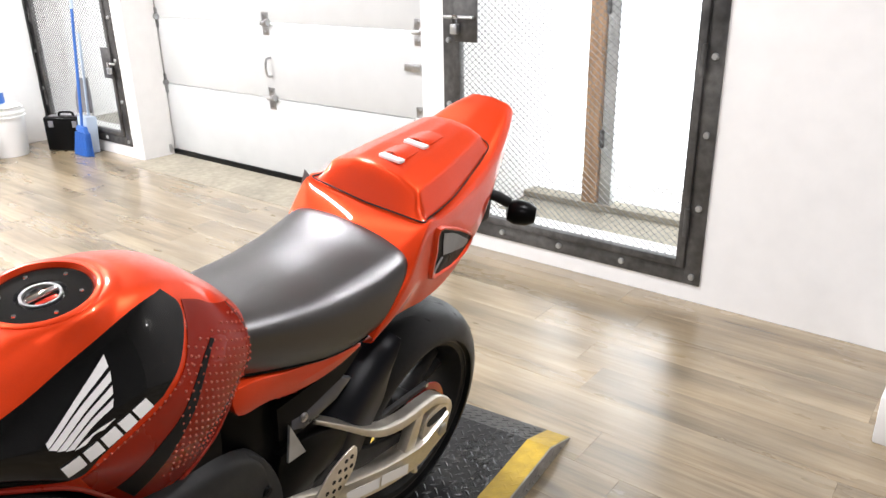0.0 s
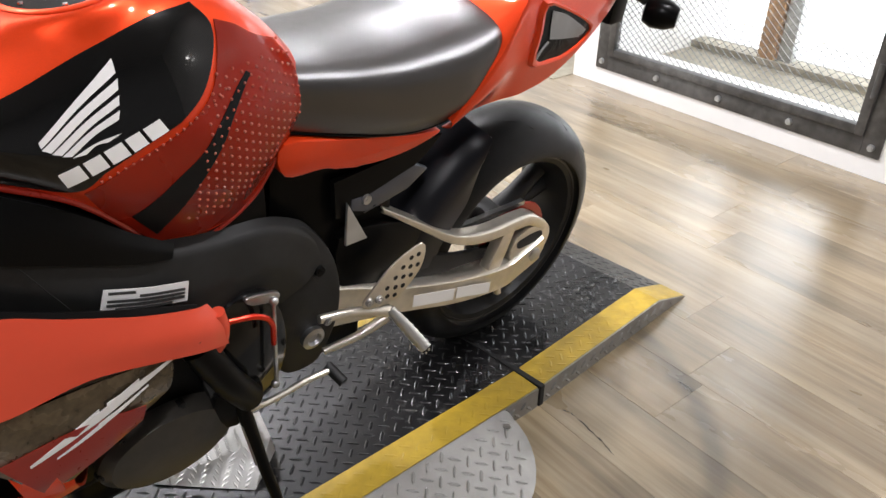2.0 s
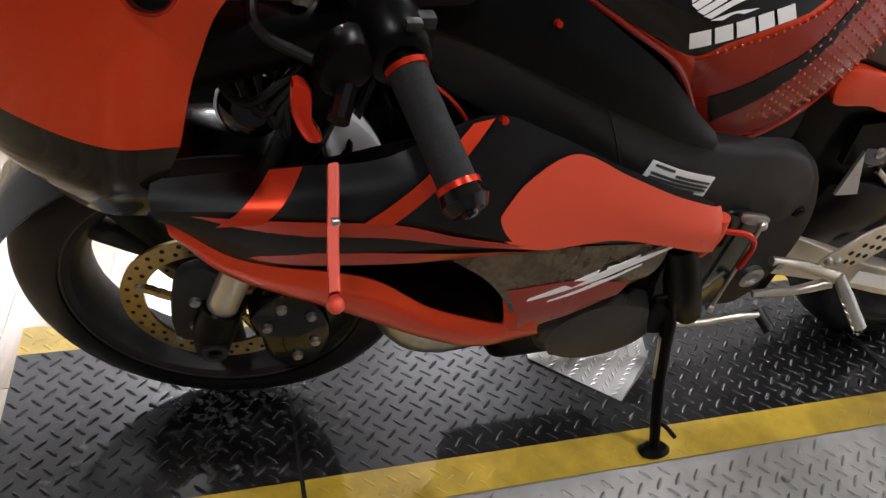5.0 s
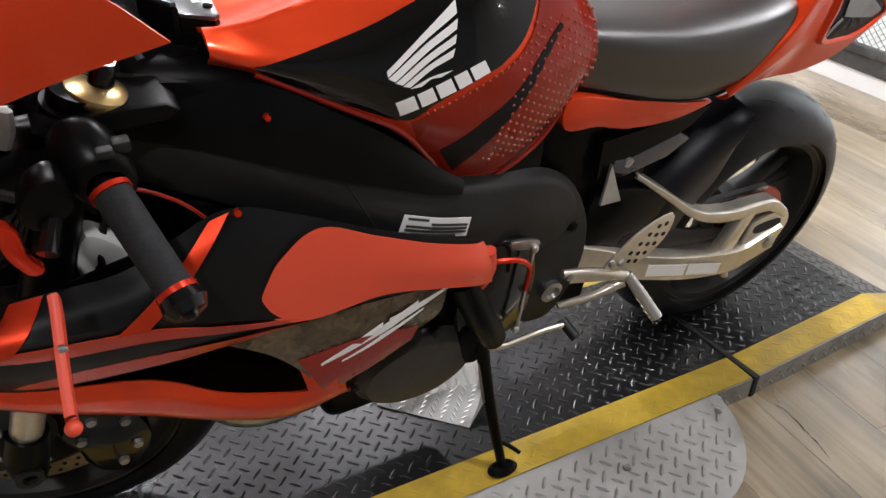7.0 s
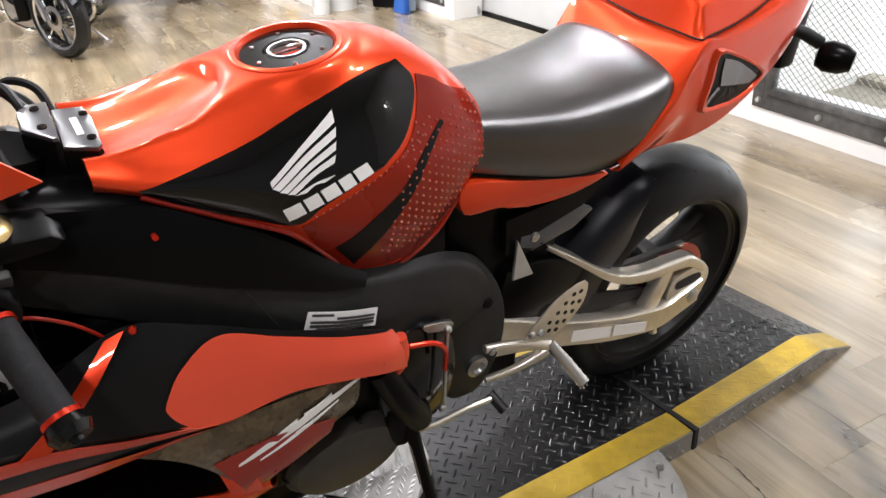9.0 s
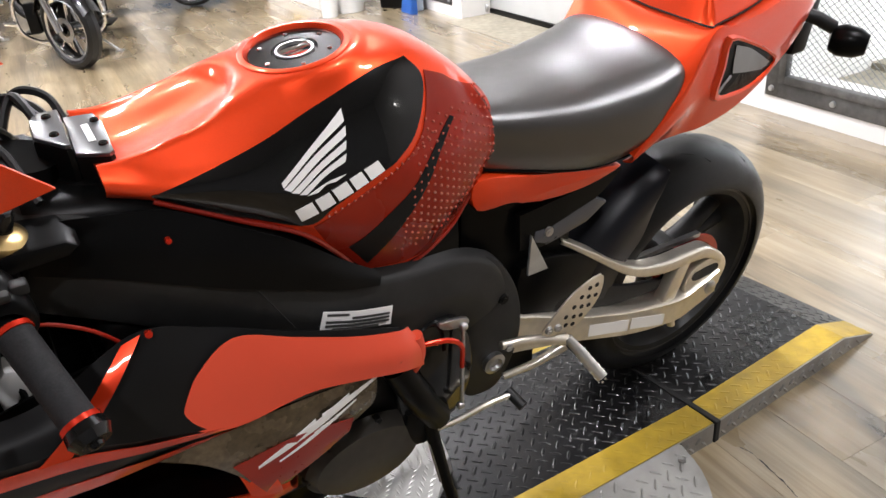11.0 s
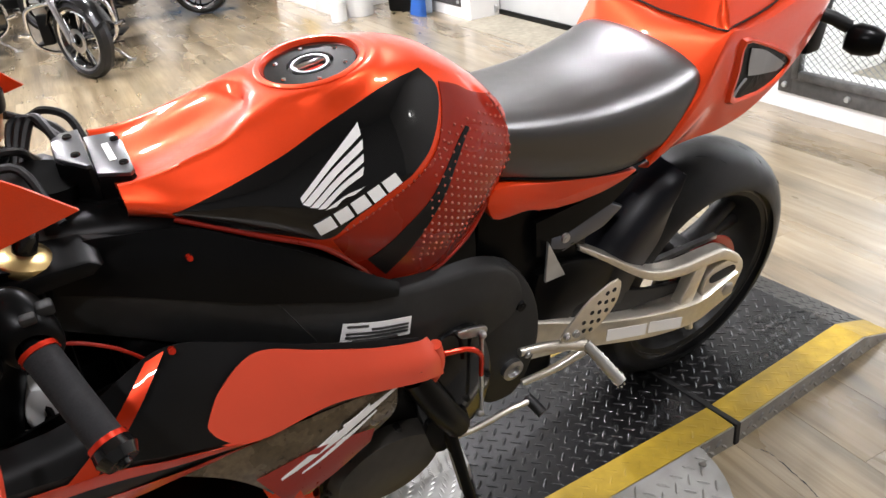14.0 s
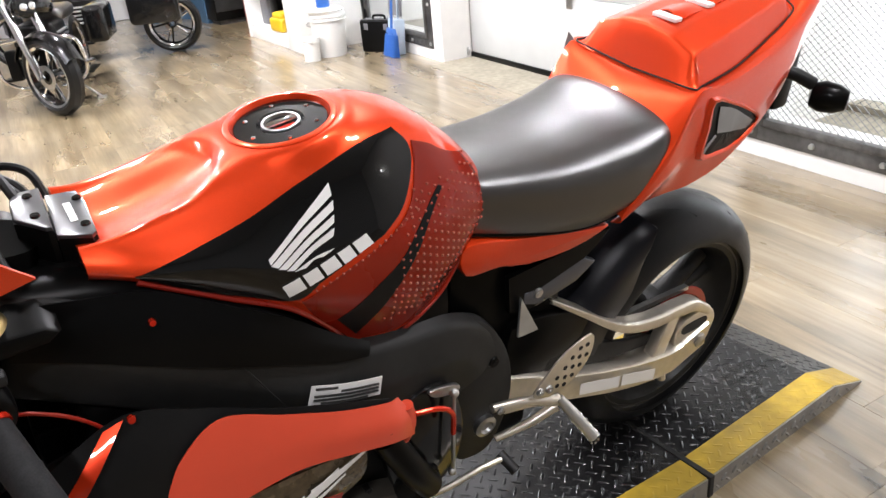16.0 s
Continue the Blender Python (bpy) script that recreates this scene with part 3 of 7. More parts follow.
def security_gate(s0, s1, z0, z1, mirrored):
    """Angle-iron frame bolted over an opening, a hinged leaf inside it, filled with expanded steel."""
    g = holder("security_gate", WALL @ pose(0, 0, 0), "raw dark steel security gate of expanded mesh bolted to the wall", "gate", "security gates")
    w = 0.07
    for name, lo, hi in (("frame_bar", (-0.008, s0, z0), (0.0, s0 + w, z1)), ("frame_bar", (-0.008, s1 - w, z0), (0.0, s1, z1)), ("frame_bar", (-0.008, s0 + w, z0), (0.0, s1 - w, z0 + w)), ("frame_bar", (-0.008, s0 + w, z1 - w), (0.0, s1 - w, z1))):
        part(name, box(lo, hi, 0.002), "gate", g)
    q0, q1, p0, p1 = s0 + w, s1 - w, z0 + w, z1 - w
    for lo, hi in (((-0.02, q0, p0), (0.018, q0 + 0.035, p1)), ((-0.02, q1 - 0.035, p0), (0.018, q1, p1)), ((-0.02, q0 + 0.035, p0), (0.018, q1 - 0.035, p0 + 0.035)), ((-0.02, q0 + 0.035, p1 - 0.035), (0.018, q1 - 0.035, p1))):
        part("leaf_bar", box(lo, hi, 0.003), "gate", g)
    k = int((s1 - s0) / 0.3)
    for i in range(k + 1):
        s = s0 + 0.035 + i * (s1 - s0 - 0.07) / k
        bolt((-0.008, s, z0 + 0.035), (-1, 0, 0), "galv", g, 0.014, 0.009)
    for i in range(1, 7):
        z = z0 + 0.035 + i * 0.30
        for s in (s0 + 0.035, s1 - 0.035):
            bolt((-0.008, s, z), (-1, 0, 0), "galv", g, 0.014, 0.009)
    # expanded steel: rows of zigzag strands
    verts, faces = [], []
    pitch, rise = 0.036, 0.0145
    n, rows = int((q1 - q0) / (pitch / 2)), int((p1 - p0) / rise)
    for r in range(rows):
        for i in range(n):
            a = (q0 + i * pitch / 2, p0 + (r + (i % 2) * 1.0) * rise if r % 2 == 0 else p0 + (r + ((i + 1) % 2) * 1.0 - 0.0) * rise)
            b = (q0 + (i + 1) * pitch / 2, p0 + (r + ((i + 1) % 2) * 1.0) * rise if r % 2 == 0 else p0 + (r + (i % 2) * 1.0) * rise)
            o = len(verts)
            for (s, z) in (a, b):
                verts += [(-0.002, s, z - 0.0010), (-0.002, s, z + 0.0010), (0.002, s, z + 0.0008), (0.002, s, z - 0.0008)]
            faces += [(o + c, o + (c + 1) % 4, o + 4 + (c + 1) % 4, o + 4 + c) for c in range(4)]
    me = bpy.data.meshes.new("wire_mesh")
    me.from_pydata(verts, [], faces)
    me.materials.append(M["mesh"])
    ob = new("wire_mesh", me)
    ob.parent = g
    ob["label"] = "expanded steel mesh infill"
    # latch plate, padlock and hinges
    e = -1 if mirrored else 1
    c, zc = ((s0 + 0.12, 0.70) if mirrored else (s1 - 0.15, 1.12))
    part("latch_plate", box((-0.03, c - 0.065, zc - 0.11), (-0.022, c + 0.065, zc + 0.11), 0.003), "gate", g, "dark steel latch plate")
    part("slide_bolt", tube([(-0.04, c - 0.05, zc), (-0.04, c + e * 0.12, zc)], 0.008), "galv", g)
    lock = part("padlock", box((-0.06, c + e * 0.05 - 0.02, zc - 0.075), (-0.035, c + e * 0.05 + 0.02, zc - 0.03), 0.005), "galv", g, "galvanised padlock")
    part("shackle", tube([(-0.048, c + e * 0.05 - 0.013, zc - 0.03), (-0.048, c + e * 0.05 - 0.012, zc + 0.005), (-0.048, c + e * 0.05 + 0.012, zc + 0.005), (-0.048, c + e * 0.05 + 0.013, zc - 0.03)], 0.004, 8, 14), "chrome", lock)
    h = s1 - 0.075 if mirrored else s0 + 0.075
    for z in (0.35, 1.0, 1.7):
        part("gate_hinge", tube([(-0.022, h, z - 0.06), (-0.022, h, z + 0.06)], 0.011), "gate", g)
    return g


security_gate(-0.60, 0.737, 0.078, 2.2, False)
security_gate(3.74, 5.04, 0.085, 2.2, True)

# sectional garage door in its recess
door = tagged(holder("door_1", WALL @ pose(0.27, 0, 0), "white steel sectional garage door, closed", "garage door"), kind="structure")
SEAMS = [0.035, 0.537, 1.008, 1.48, 1.95, 2.42]
for a, b in zip(SEAMS, SEAMS[1:]):
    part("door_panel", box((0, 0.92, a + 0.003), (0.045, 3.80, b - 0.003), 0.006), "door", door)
part("bottom_seal", box((-0.01, 0.92, 0.0), (0.03, 3.80, 0.036), 0.004), "matt_black", door, "black rubber bottom seal")


def door_hinge(s, z):
    bm = bmesh.new()
    add_box(bm, (-0.006, s - 0.03, z - 0.07), (0.0, s + 0.03, z - 0.015), 0.002)
    add_box(bm, (-0.006, s - 0.03, z + 0.015), (0.0, s + 0.03, z + 0.07), 0.002)
    add_tube(bm, [(-0.014, s - 0.035, z), (-0.014, s + 0.035, z)], 0.012)
    add_tube(bm, [(-0.02, s - 0.05, z + 0.01), (-0.02, s - 0.03, z + 0.01)], 0.02)
    for dz in (-0.05, 0.05):
        add_bolt(bm, (-0.006, s, z + dz), (-1, 0, 0), 0.007, 0.005)
    part("door_hinge", bm, "steel", door, "zinc hinge with roller")


for z in SEAMS[1:4]:
    for s in (1.12, 2.385, 3.62):
        door_hinge(s, z)
part("pull_handle", tube([(0, 2.37, 0.68), (-0.035, 2.37, 0.69), (-0.045, 2.37, 0.74), (-0.035, 2.37, 0.79), (0, 2.37, 0.80)], 0.008, 10, 24), "steel", door, "bent steel pull handle")
part("slide_latch", box((-0.02, 1.10, 0.80), (0, 1.22, 0.84), 0.004), "steel", door)
for s, e in ((3.66, 1),):
    bm = bmesh.new()
    add_box(bm, (-0.075, s, 0.0), (-0.070, s + 0.03, 2.5))
    add_box(bm, (-0.070, s + (0.025 if e > 0 else 0), 0.0), (-0.015, s + (0.03 if e > 0 else 0.005), 2.5))
    part("track", bm, "galv", door, "galvanised door track", smooth=0)
    part("track_foot", box((-0.10, s - 0.03, 0.0), (-0.0765, s + 0.06, 0.17), 0.004), "galv", door)
    part("roller", lathe([(0, -0.01), (0.03, -0.01), (0.035, 0), (0.03, 0.01), (0, 0.01)], 20, pose(-0.05, s - 0.05 * e, 0.05, 0, 90)), "steel", door)

# ---- the steel display platform ----
DECK = pose(0.27, -0.53, 0, 0, 0, -3.3)     # front deck: x runs back to 0, y from its near edge
W, STRIPE = 0.51, 0.075


def lozenge_mesh(points, z_of, length=0.0285, width=0.0072, rise=0.0018):
    verts, faces = [], []
    for x, y, a in points:
        c, s = math.cos(a), math.sin(a)
        o = len(verts)
        for k, (u, v, h) in enumerate(((-1, 0, 0), (-0.5, -1, 0), (0.5, -1, 0), (1, 0, 0), (0.5, 1, 0), (-0.5, 1, 0), (-0.55, 0, 1), (0.55, 0, 1))):
            px, py = x + (u * c * length - v * s * width) / 2, y + (u * s * length + v * c * width) / 2
            verts.append((px, py, z_of(px) + h * rise))
        faces += [(o, o + 1, o + 6), (o + 1, o + 2, o + 7, o + 6), (o + 2, o + 3, o + 7), (o + 3, o + 4, o + 7), (o + 4, o + 5, o + 6, o + 7), (o + 5, o, o + 6)]
    return verts, faces


def treads(name, spots, material, parent, z_of, **k):
    verts, faces = lozenge_mesh(spots, z_of, **k)
    me = bpy.data.meshes.new(name)
    me.from_pydata(verts, [], faces)
    me.materials.append(M[material])
    ob = new(name, me)
    ob.parent = parent
    return tagged(ob, "raised lozenge treads", kind="stuff")


def tread_grid(x0, x1, y0, y1, step=0.0265):
    """Basket weave on a lattice turned by 45 degrees."""
    out, q = [], step * math.sqrt(0.5)
    for i in range(int((x1 - x0) / q) + 1):
        for j in range(int((y1 - y0) / q) + 1):
            if (i + j) % 2 == 0:
                out.append((x0 + i * q, y0 + j * q, radians(45 if i % 2 else -45)))
    return out


def deck(name, m, x0, x1, label, ramp=0.0):
    d = holder(name, m, label, "platform")
    z_of = (lambda x: H if x <= x1 - ramp else 0.004 + (H - 0.004) * max(0.0, x1 - x) / ramp if ramp else H)
    outline = [(x0, 0), (x1, 0), (x1, 0.004), (x1 - ramp, H), (x0, H)] if ramp else [(x0, 0), (x1, 0), (x1, H), (x0, H)]
    part("deck_plate", slab([(x, z) for x, z in outline], STRIPE, W - STRIPE, 0), "plate", d, "dark steel tread plate", smooth=0)
    for y0, y1 in ((0.002, STRIPE), (W - STRIPE, W - 0.002)):
        part("edge_stripe", slab([(x, z) for x, z in outline], y0, y1, 0), "yellow", d, "worn yellow painted edge", smooth=0)
    for y0, y1 in ((-0.002, 0.002), (W - 0.002, W + 0.002)):
        low = [(x, max(0.0, z - 0.0015)) for x, z in outline]
        part("side_skirt", slab(low, y0, y1, 0), "plate_bare", d, "bare tread plate side", smooth=0)
    treads("deck_tread", tread_grid(x0 + 0.012, x1 - 0.012, STRIPE + 0.012, W - STRIPE - 0.004), "plate", d, z_of)
    treads("stripe_tread", tread_grid(x0 + 0.012, x1 - 0.012, 0.014, STRIPE - 0.006) + tread_grid(x0 + 0.012, x1 - 0.012, W - STRIPE + 0.014, W - 0.006), "yellow", d, z_of, rise=0.0007)
    verts, faces = lozenge_mesh([(x, y, a) for x, y, a in tread_grid(x0 + 0.02, x1 - (0.03 if ramp else 0.012), 0.012, H - 0.006)], lambda x: 0.0, length=0.026, width=0.008)
    me = bpy.data.meshes.new("skirt_tread")
    me.from_pydata([(x, -0.002 - h * 1.8, z) for x, z, h in verts if True], [], faces)
    me.materials.append(M["plate_bare"])
    if not ramp:
        ob = new("skirt_tread", me)
        ob.parent = d
        tagged(ob, kind="stuff")
    else:
        keep = [(x, z, a) for x, z, a in tread_grid(x0 + 0.02, x1 - 0.03, 0.012, H - 0.006) if z + 0.012 < z_of(x + 0.012)]
        verts, faces = lozenge_mesh(keep, lambda x: 0.0, length=0.026, width=0.008)
        me2 = bpy.data.meshes.new("skirt_tread")
        me2.from_pydata([(x, -0.002 - h * 1.8, z) for x, z, h in verts], [], faces)
        me2.materials.append(M["plate_bare"])
        ob = new("skirt_tread", me2)
        ob.parent = d
        tagged(ob, kind="stuff")
    return d


front_deck = deck("display_platform", DECK, -1.70, -0.004, "dark steel tread plate platform with yellow painted edges")
part("seam", box((-1.235, 0.001, H - 0.002), (-1.228, W - 0.001, H + 0.0022)), "seam", front_deck, "black joint", smooth=0)
rear_deck = deck("platform_ramp", pose(0.278, -0.53, 0, 0, 0, 0.4), 0.004, 0.62, "steel tread plate ramp end with yellow painted edges", ramp=0.14)
part("seam", box((-0.009, -0.005, 0.0), (0.006, W, H + 0.0032), 0.002), "seam", rear_deck, "black joint", smooth=0)

# sloping side flap of bare tread plate along the near edge
flap = holder("side_flap", pose(0, 0, 0), "bare steel tread plate flap sloping from the platform edge", "platform flap")


def flap_z(y):
    return max(0.004, 0.004 + (H - 0.001) * (y + 0.72) / 0.19)


arc = [(0.158 - 0.17 + 0.17 * math.cos(radians(a)), -0.545 + 0.165 * math.sin(radians(a))) for a in range(0, -91, -9)]
edge = [(0.158, -0.532)] + arc + [(-0.35, -0.72), (-0.95, -0.70), (-1.30, -0.62), (-1.36, -0.44)]
bm = bmesh.new()
far = [(x, -0.534 - (x - 0.27) * 0.0577) for x, y in edge]
lo_row, hi_row = [], []
for (x, y), (fx, fy) in zip(edge, far):
    y = min(y, fy - 0.001)
    lo_row.append([(x, y + (fy - y) * k / 8) for k in range(9)])
rows = [[bm.verts.new((x, y, flap_z(y + (x - 0.15) * 0.0577 if x < 0.15 else y))) for x, y in r] for r in lo_row]
for a, b in zip(rows, rows[1:]):
    for k in range(8):
        bm.faces.new((a[k], a[k + 1], b[k + 1], b[k]))
bmesh.ops.recalc_face_normals(bm, faces=bm.faces)
bmesh.ops.solidify(bm, geom=list(bm.faces), thickness=0.003)
part("flap_plate", bm, "plate_bare", flap, smooth=30)
spots = []
for x, y, a in tread_grid(-1.25, 0.16, -0.70, -0.44):
    top = -0.534 - (x - 0.27) * 0.0577 - 0.014
    inside = y < top and y > -0.688
    if x > -0.012:
        inside = inside and math.hypot(x + 0.012, (y + 0.545)) < 0.152
    if inside:
        spots.append((x, y, a))
verts, faces = lozenge_mesh(spots, lambda x: 0.0)
me = bpy.data.meshes.new("flap_tread")
me.from_pydata([(x, y, z + 0.0012 + flap_z(y + (x - 0.15) * 0.0577 if x < 0.15 else y)) for x, y, z in verts], [], faces)
me.materials.append(M["plate_bare"])
ob = new("flap_tread", me)
ob.parent = flap
tagged(ob, kind="stuff")
for x, y in ((0.13, -0.56), (-0.13, -0.575), (-0.5, -0.56)):
    bolt((x, y, flap_z(y + (x - 0.15) * 0.0577) + 0.001), (0, 0, 1), "steel", flap, 0.008, 0.004)

# folded tread plate bracket standing under the engine
bracket = holder("folded_plate", pose(0, 0, 0), "folded bright tread plate bracket standing on the platform", "bracket")
A, B, C, E = Vector((-0.478, -0.208, H + 0.004)), Vector((-0.345, -0.352, H + 0.002)), Vector((-0.272, -0.300, 0.108)), Vector((-0.258, -0.240, 0.124))
G, K = Vector((-0.470, -0.150, 0.075)), Vector((-0.262, -0.292, H + 0.002))
bm = bmesh.new()
va, vb, vc, ve, vg, vk = [bm.verts.new(p) for p in (A, B, C, E, G, K)]
bm.faces.new((va, vb, vc)), bm.faces.new((va, vc, ve, vg)), bm.faces.new((vb, vk, vc))
bmesh.ops.recalc_face_normals(bm, faces=bm.faces)
bmesh.ops.solidify(bm, geom=list(bm.faces), thickness=0.003)
part("folded_sheet", bm, "bright_plate", bracket, smooth=0)
verts, faces = [], []
for p00, p10, p01, n in ((A, B, C, 9), (A, C, E, 11)):
    nrm = (p10 - p00).cross(p01 - p00).normalized()
    nrm = -nrm if nrm.y > 0 else nrm
    across, up = (p10 - p00).normalized(), nrm.cross((p10 - p00).normalized())
    for i in range(n):
        for j in range(n):
            f, g = (i + 0.6) / n, (j + 0.6) / n
            if f + g < 0.95:
                c = p00 + (p10 - p00) * f + (p01 - p00) * g + nrm * 0.0014
                d = (across + up * (1 if (i + j) % 2 else -1)).normalized()
                w = nrm.cross(d)
                o = len(verts)
                verts += [tuple(c + d * 0.0095), tuple(c + w * 0.0028), tuple(c - d * 0.0095), tuple(c - w * 0.0028), tuple(c + nrm * 0.0016)]
                faces += [(o, o + 1, o + 4), (o + 1, o + 2, o + 4), (o + 2, o + 3, o + 4), (o + 3, o, o + 4)]
me = bpy.data.meshes.new("sheet_tread")
me.from_pydata(verts, [], faces)
me.materials.append(M["bright_plate"])
ob = new("sheet_tread", me)
ob.parent = bracket
tagged(ob, kind="stuff")


# ---- the red sports motorcycle ----
bike = holder("motorcycle", BIKE, "red and black sports motorcycle leaning on its side stand", "motorcycle")


def mirror_sections(half):
    """Full cross-section curves from half profiles [(y, z), ...] running from the bottom edge to the middle."""
    out = []
    for x, prof in half:
        left = [(x, y, z) for y, z in prof]
        out.append(left + [(x, -y, z) for x, y, z in reversed(left[:-1])])
    return out


TANK = [
    (1.105, [(0.085, 0.868), (0.098, 0.880), (0.100, 0.892), (0.085, 0.903), (0.062, 0.905), (0.0, 0.890)]),
    (1.05, [(0.106, 0.855), (0.112, 0.866), (0.108, 0.876), (0.092, 0.889), (0.066, 0.912), (0.0, 0.893)]),
    (0.97, [(0.125, 0.815), (0.131, 0.840), (0.126, 0.870), (0.102, 0.895), (0.062, 0.934), (0.0, 0.915)]),
    (0.90, [(0.130, 0.765), (0.146, 0.800), (0.138, 0.856), (0.102, 0.912), (0.060, 0.950), (0.0, 0.949)]),
    (0.83, [(0.120, 0.690), (0.150, 0.770), (0.143, 0.856), (0.098, 0.931), (0.054, 0.960), (0.0, 0.966)]),
    (0.76, [(0.115, 0.645), (0.150, 0.750), (0.142, 0.856), (0.090, 0.944), (0.048, 0.964), (0.0, 0.969)]),
    (0.70, [(0.110, 0.650), (0.145, 0.750), (0.132, 0.856), (0.081, 0.936), (0.040, 0.955), (0.0, 0.958)]),
    (0.65, [(0.105, 0.685), (0.132, 0.762), (0.122, 0.856), (0.084, 0.917), (0.040, 0.933), (0.0, 0.935)]),
    (0.61, [(0.099, 0.726), (0.118, 0.785), (0.108, 0.848), (0.077, 0.888), (0.036, 0.902), (0.0, 0.904)]),
    (0.585, [(0.090, 0.750), (0.106, 0.790), (0.098, 0.834), (0.070, 0.866), (0.031, 0.880), (0.0, 0.882)]),
    (0.566, [(0.078, 0.762), (0.090, 0.790), (0.084, 0.820), (0.060, 0.848), (0.025, 0.860), (0.0, 0.862)]),
]
tank_grid = skin_grid(mirror_sections(TANK), 81, 120)


def scoop(q):
    """The sunken tongue between the filler cap and the front of the tank."""
    x = max(0.0, min(1.0, (q.x - 0.925) / 0.06))
    half = 0.074 * math.sqrt(max(0.0, 1 - (1 - x) ** 2)) + 0.004
    r = math.hypot(q.x - 0.832, q.y)
    if r < 0.095 and q.z > 0.9:
        k = min(1.0, (0.095 - r) / 0.022)
        k = k * k * (3 - 2 * k)
        well = 1.0 if r < 0.064 else 0.0
        return Vector((q.x, q.y, q.z + (0.9595 - 0.13 * (q.x - 0.832) - q.z) * k - 0.014 * well))
    inside = max(0.0, min(1.0, (half - abs(q.y)) / 0.017)) if q.x > 0.925 and q.z > 0.87 else 0.0
    return Vector((q.x, q.y, q.z - 0.008 * inside * inside * (3 - 2 * inside)))


for _ in range(20):      # eases the ripples on the tank's top
    for j in range(1, len(tank_grid) - 1):
        for i in range(14, 67):
            up, dn = tank_grid[j - 1][i], tank_grid[j + 1][i]
            tank_grid[j][i] = tank_grid[j][i] * 0.5 + (up + dn) * 0.17 + (tank_grid[j][i - 1] + tank_grid[j][i + 1]) * 0.08
tank_grid = [[scoop(q) for q in row] for row in tank_grid]
tank = part("fuel_tank", grid_mesh(tank_grid, thick=0.004), "paint", bike, "glossy candy red fuel tank")


def tank_side(u, w, lift):
    """The point of the tank's left side at (u, w), lifted off the surface."""
    j = min(range(len(tank_grid)), key=lambda k: abs(tank_grid[k][0].x - u))
    j2 = max(0, min(len(tank_grid) - 1, j + (1 if tank_grid[j][0].x > u else -1)))
    res = []
    for row in (tank_grid[j], tank_grid[j2]):
        half = row[:41]
        got = half[0].y
        for a, b in zip(half, half[1:]):
            if min(a.z, b.z) <= w <= max(a.z, b.z) and b.z != a.z:
                got = a.y + (b.y - a.y) * (w - a.z) / (b.z - a.z)
                break
        else:
            got = half[0].y if w < half[0].z else half[-1].y
        res.append((row[0].x, got))
    (xa, ya), (xb, yb) = res
    y = ya if xa == xb else ya + (yb - ya) * max(0, min(1, (u - xa) / (xb - xa)))
    return Vector((u, y + lift, w + lift * 0.25))


def tank_patch(name, curves, n, m, lift, material, label, thick=0.0015, parent=None):
    g = [[tank_side(p.x, p.z, lift) for p in row] for row in skin_grid([[(a, 0, b) for a, b in c] for c in curves], n, m)]
    return part(name, grid_mesh(g, thick=thick), material, parent or tank, label)


tank_patch("knee_panel", [
    [(1.062, 0.869), (0.996, 0.882), (0.927, 0.899), (0.851, 0.924), (0.768, 0.945), (0.712, 0.947)],
    [(1.058, 0.864), (0.99, 0.868), (0.92, 0.880), (0.84, 0.903), (0.76, 0.920), (0.697, 0.926)],
    [(1.050, 0.858), (0.985, 0.850), (0.92, 0.852), (0.84, 0.872), (0.77, 0.888), (0.706, 0.900)],
    [(1.040, 0.852), (0.980, 0.830), (0.92, 0.822), (0.85, 0.842), (0.79, 0.855), (0.734, 0.864)],
    [(1.020, 0.842), (0.965, 0.815), (0.897, 0.790), (0.86, 0.808), (0.815, 0.826), (0.769, 0.841)]], 50, 30, 0.0022, "gloss_black", "gloss black side panel")
tank_patch("grip_pad", [
    [(0.690, 0.928), (0.700, 0.900), (0.722, 0.862), (0.762, 0.834), (0.815, 0.816), (0.888, 0.784)],
    [(0.665, 0.918), (0.675, 0.880), (0.700, 0.838), (0.740, 0.795), (0.79, 0.765), (0.865, 0.740)],
    [(0.645, 0.905), (0.648, 0.860), (0.670, 0.800), (0.710, 0.745), (0.755, 0.715), (0.835, 0.700)],
    [(0.604, 0.884), (0.580, 0.842), (0.581, 0.768), (0.624, 0.704), (0.693, 0.656), (0.808, 0.663)]], 50, 36, 0.0022, "pad", "deep red translucent studded grip pad")
tank_patch("pad_stripe", [
    [(0.670, 0.872), (0.690, 0.856), (0.719, 0.827), (0.748, 0.797), (0.790, 0.767), (0.838, 0.726)],
    [(0.667, 0.870), (0.683, 0.857), (0.710, 0.827), (0.735, 0.797), (0.780, 0.752), (0.822, 0.702)],
    [(0.664, 0.868), (0.676, 0.857), (0.701, 0.827), (0.722, 0.797), (0.769, 0.737), (0.806, 0.678)]], 40, 8, 0.0036, "fairing_black", "black blade stripe")
# studs of the grip pad
bm = bmesh.new()
for i in range(28):
    for j in range(24):
        u, w = 0.584 + i * 0.0115, 0.660 + j * 0.0125 + (i % 2) * 0.00625
        front = 0.690 + max(0.0, 0.928 - w) * 0.50 if w > 0.83 else 0.740 + (0.83 - w) * 0.22
        rear_w = 0.905 - abs(u - 0.64) * 0.62
        low = 0.690 + max(0.0, 0.70 - u) * 0.80
        if low < w < min(rear_w + 0.02, 0.884) and u < front:
            q = tank_side(u, w, 0.0026)
            if q.y < 0.062:
                continue
            m = bmesh.ops.create_uvsphere(bm, u_segments=8, v_segments=6, radius=0.0022)["verts"]
            bmesh.ops.translate(bm, vec=q, verts=m)
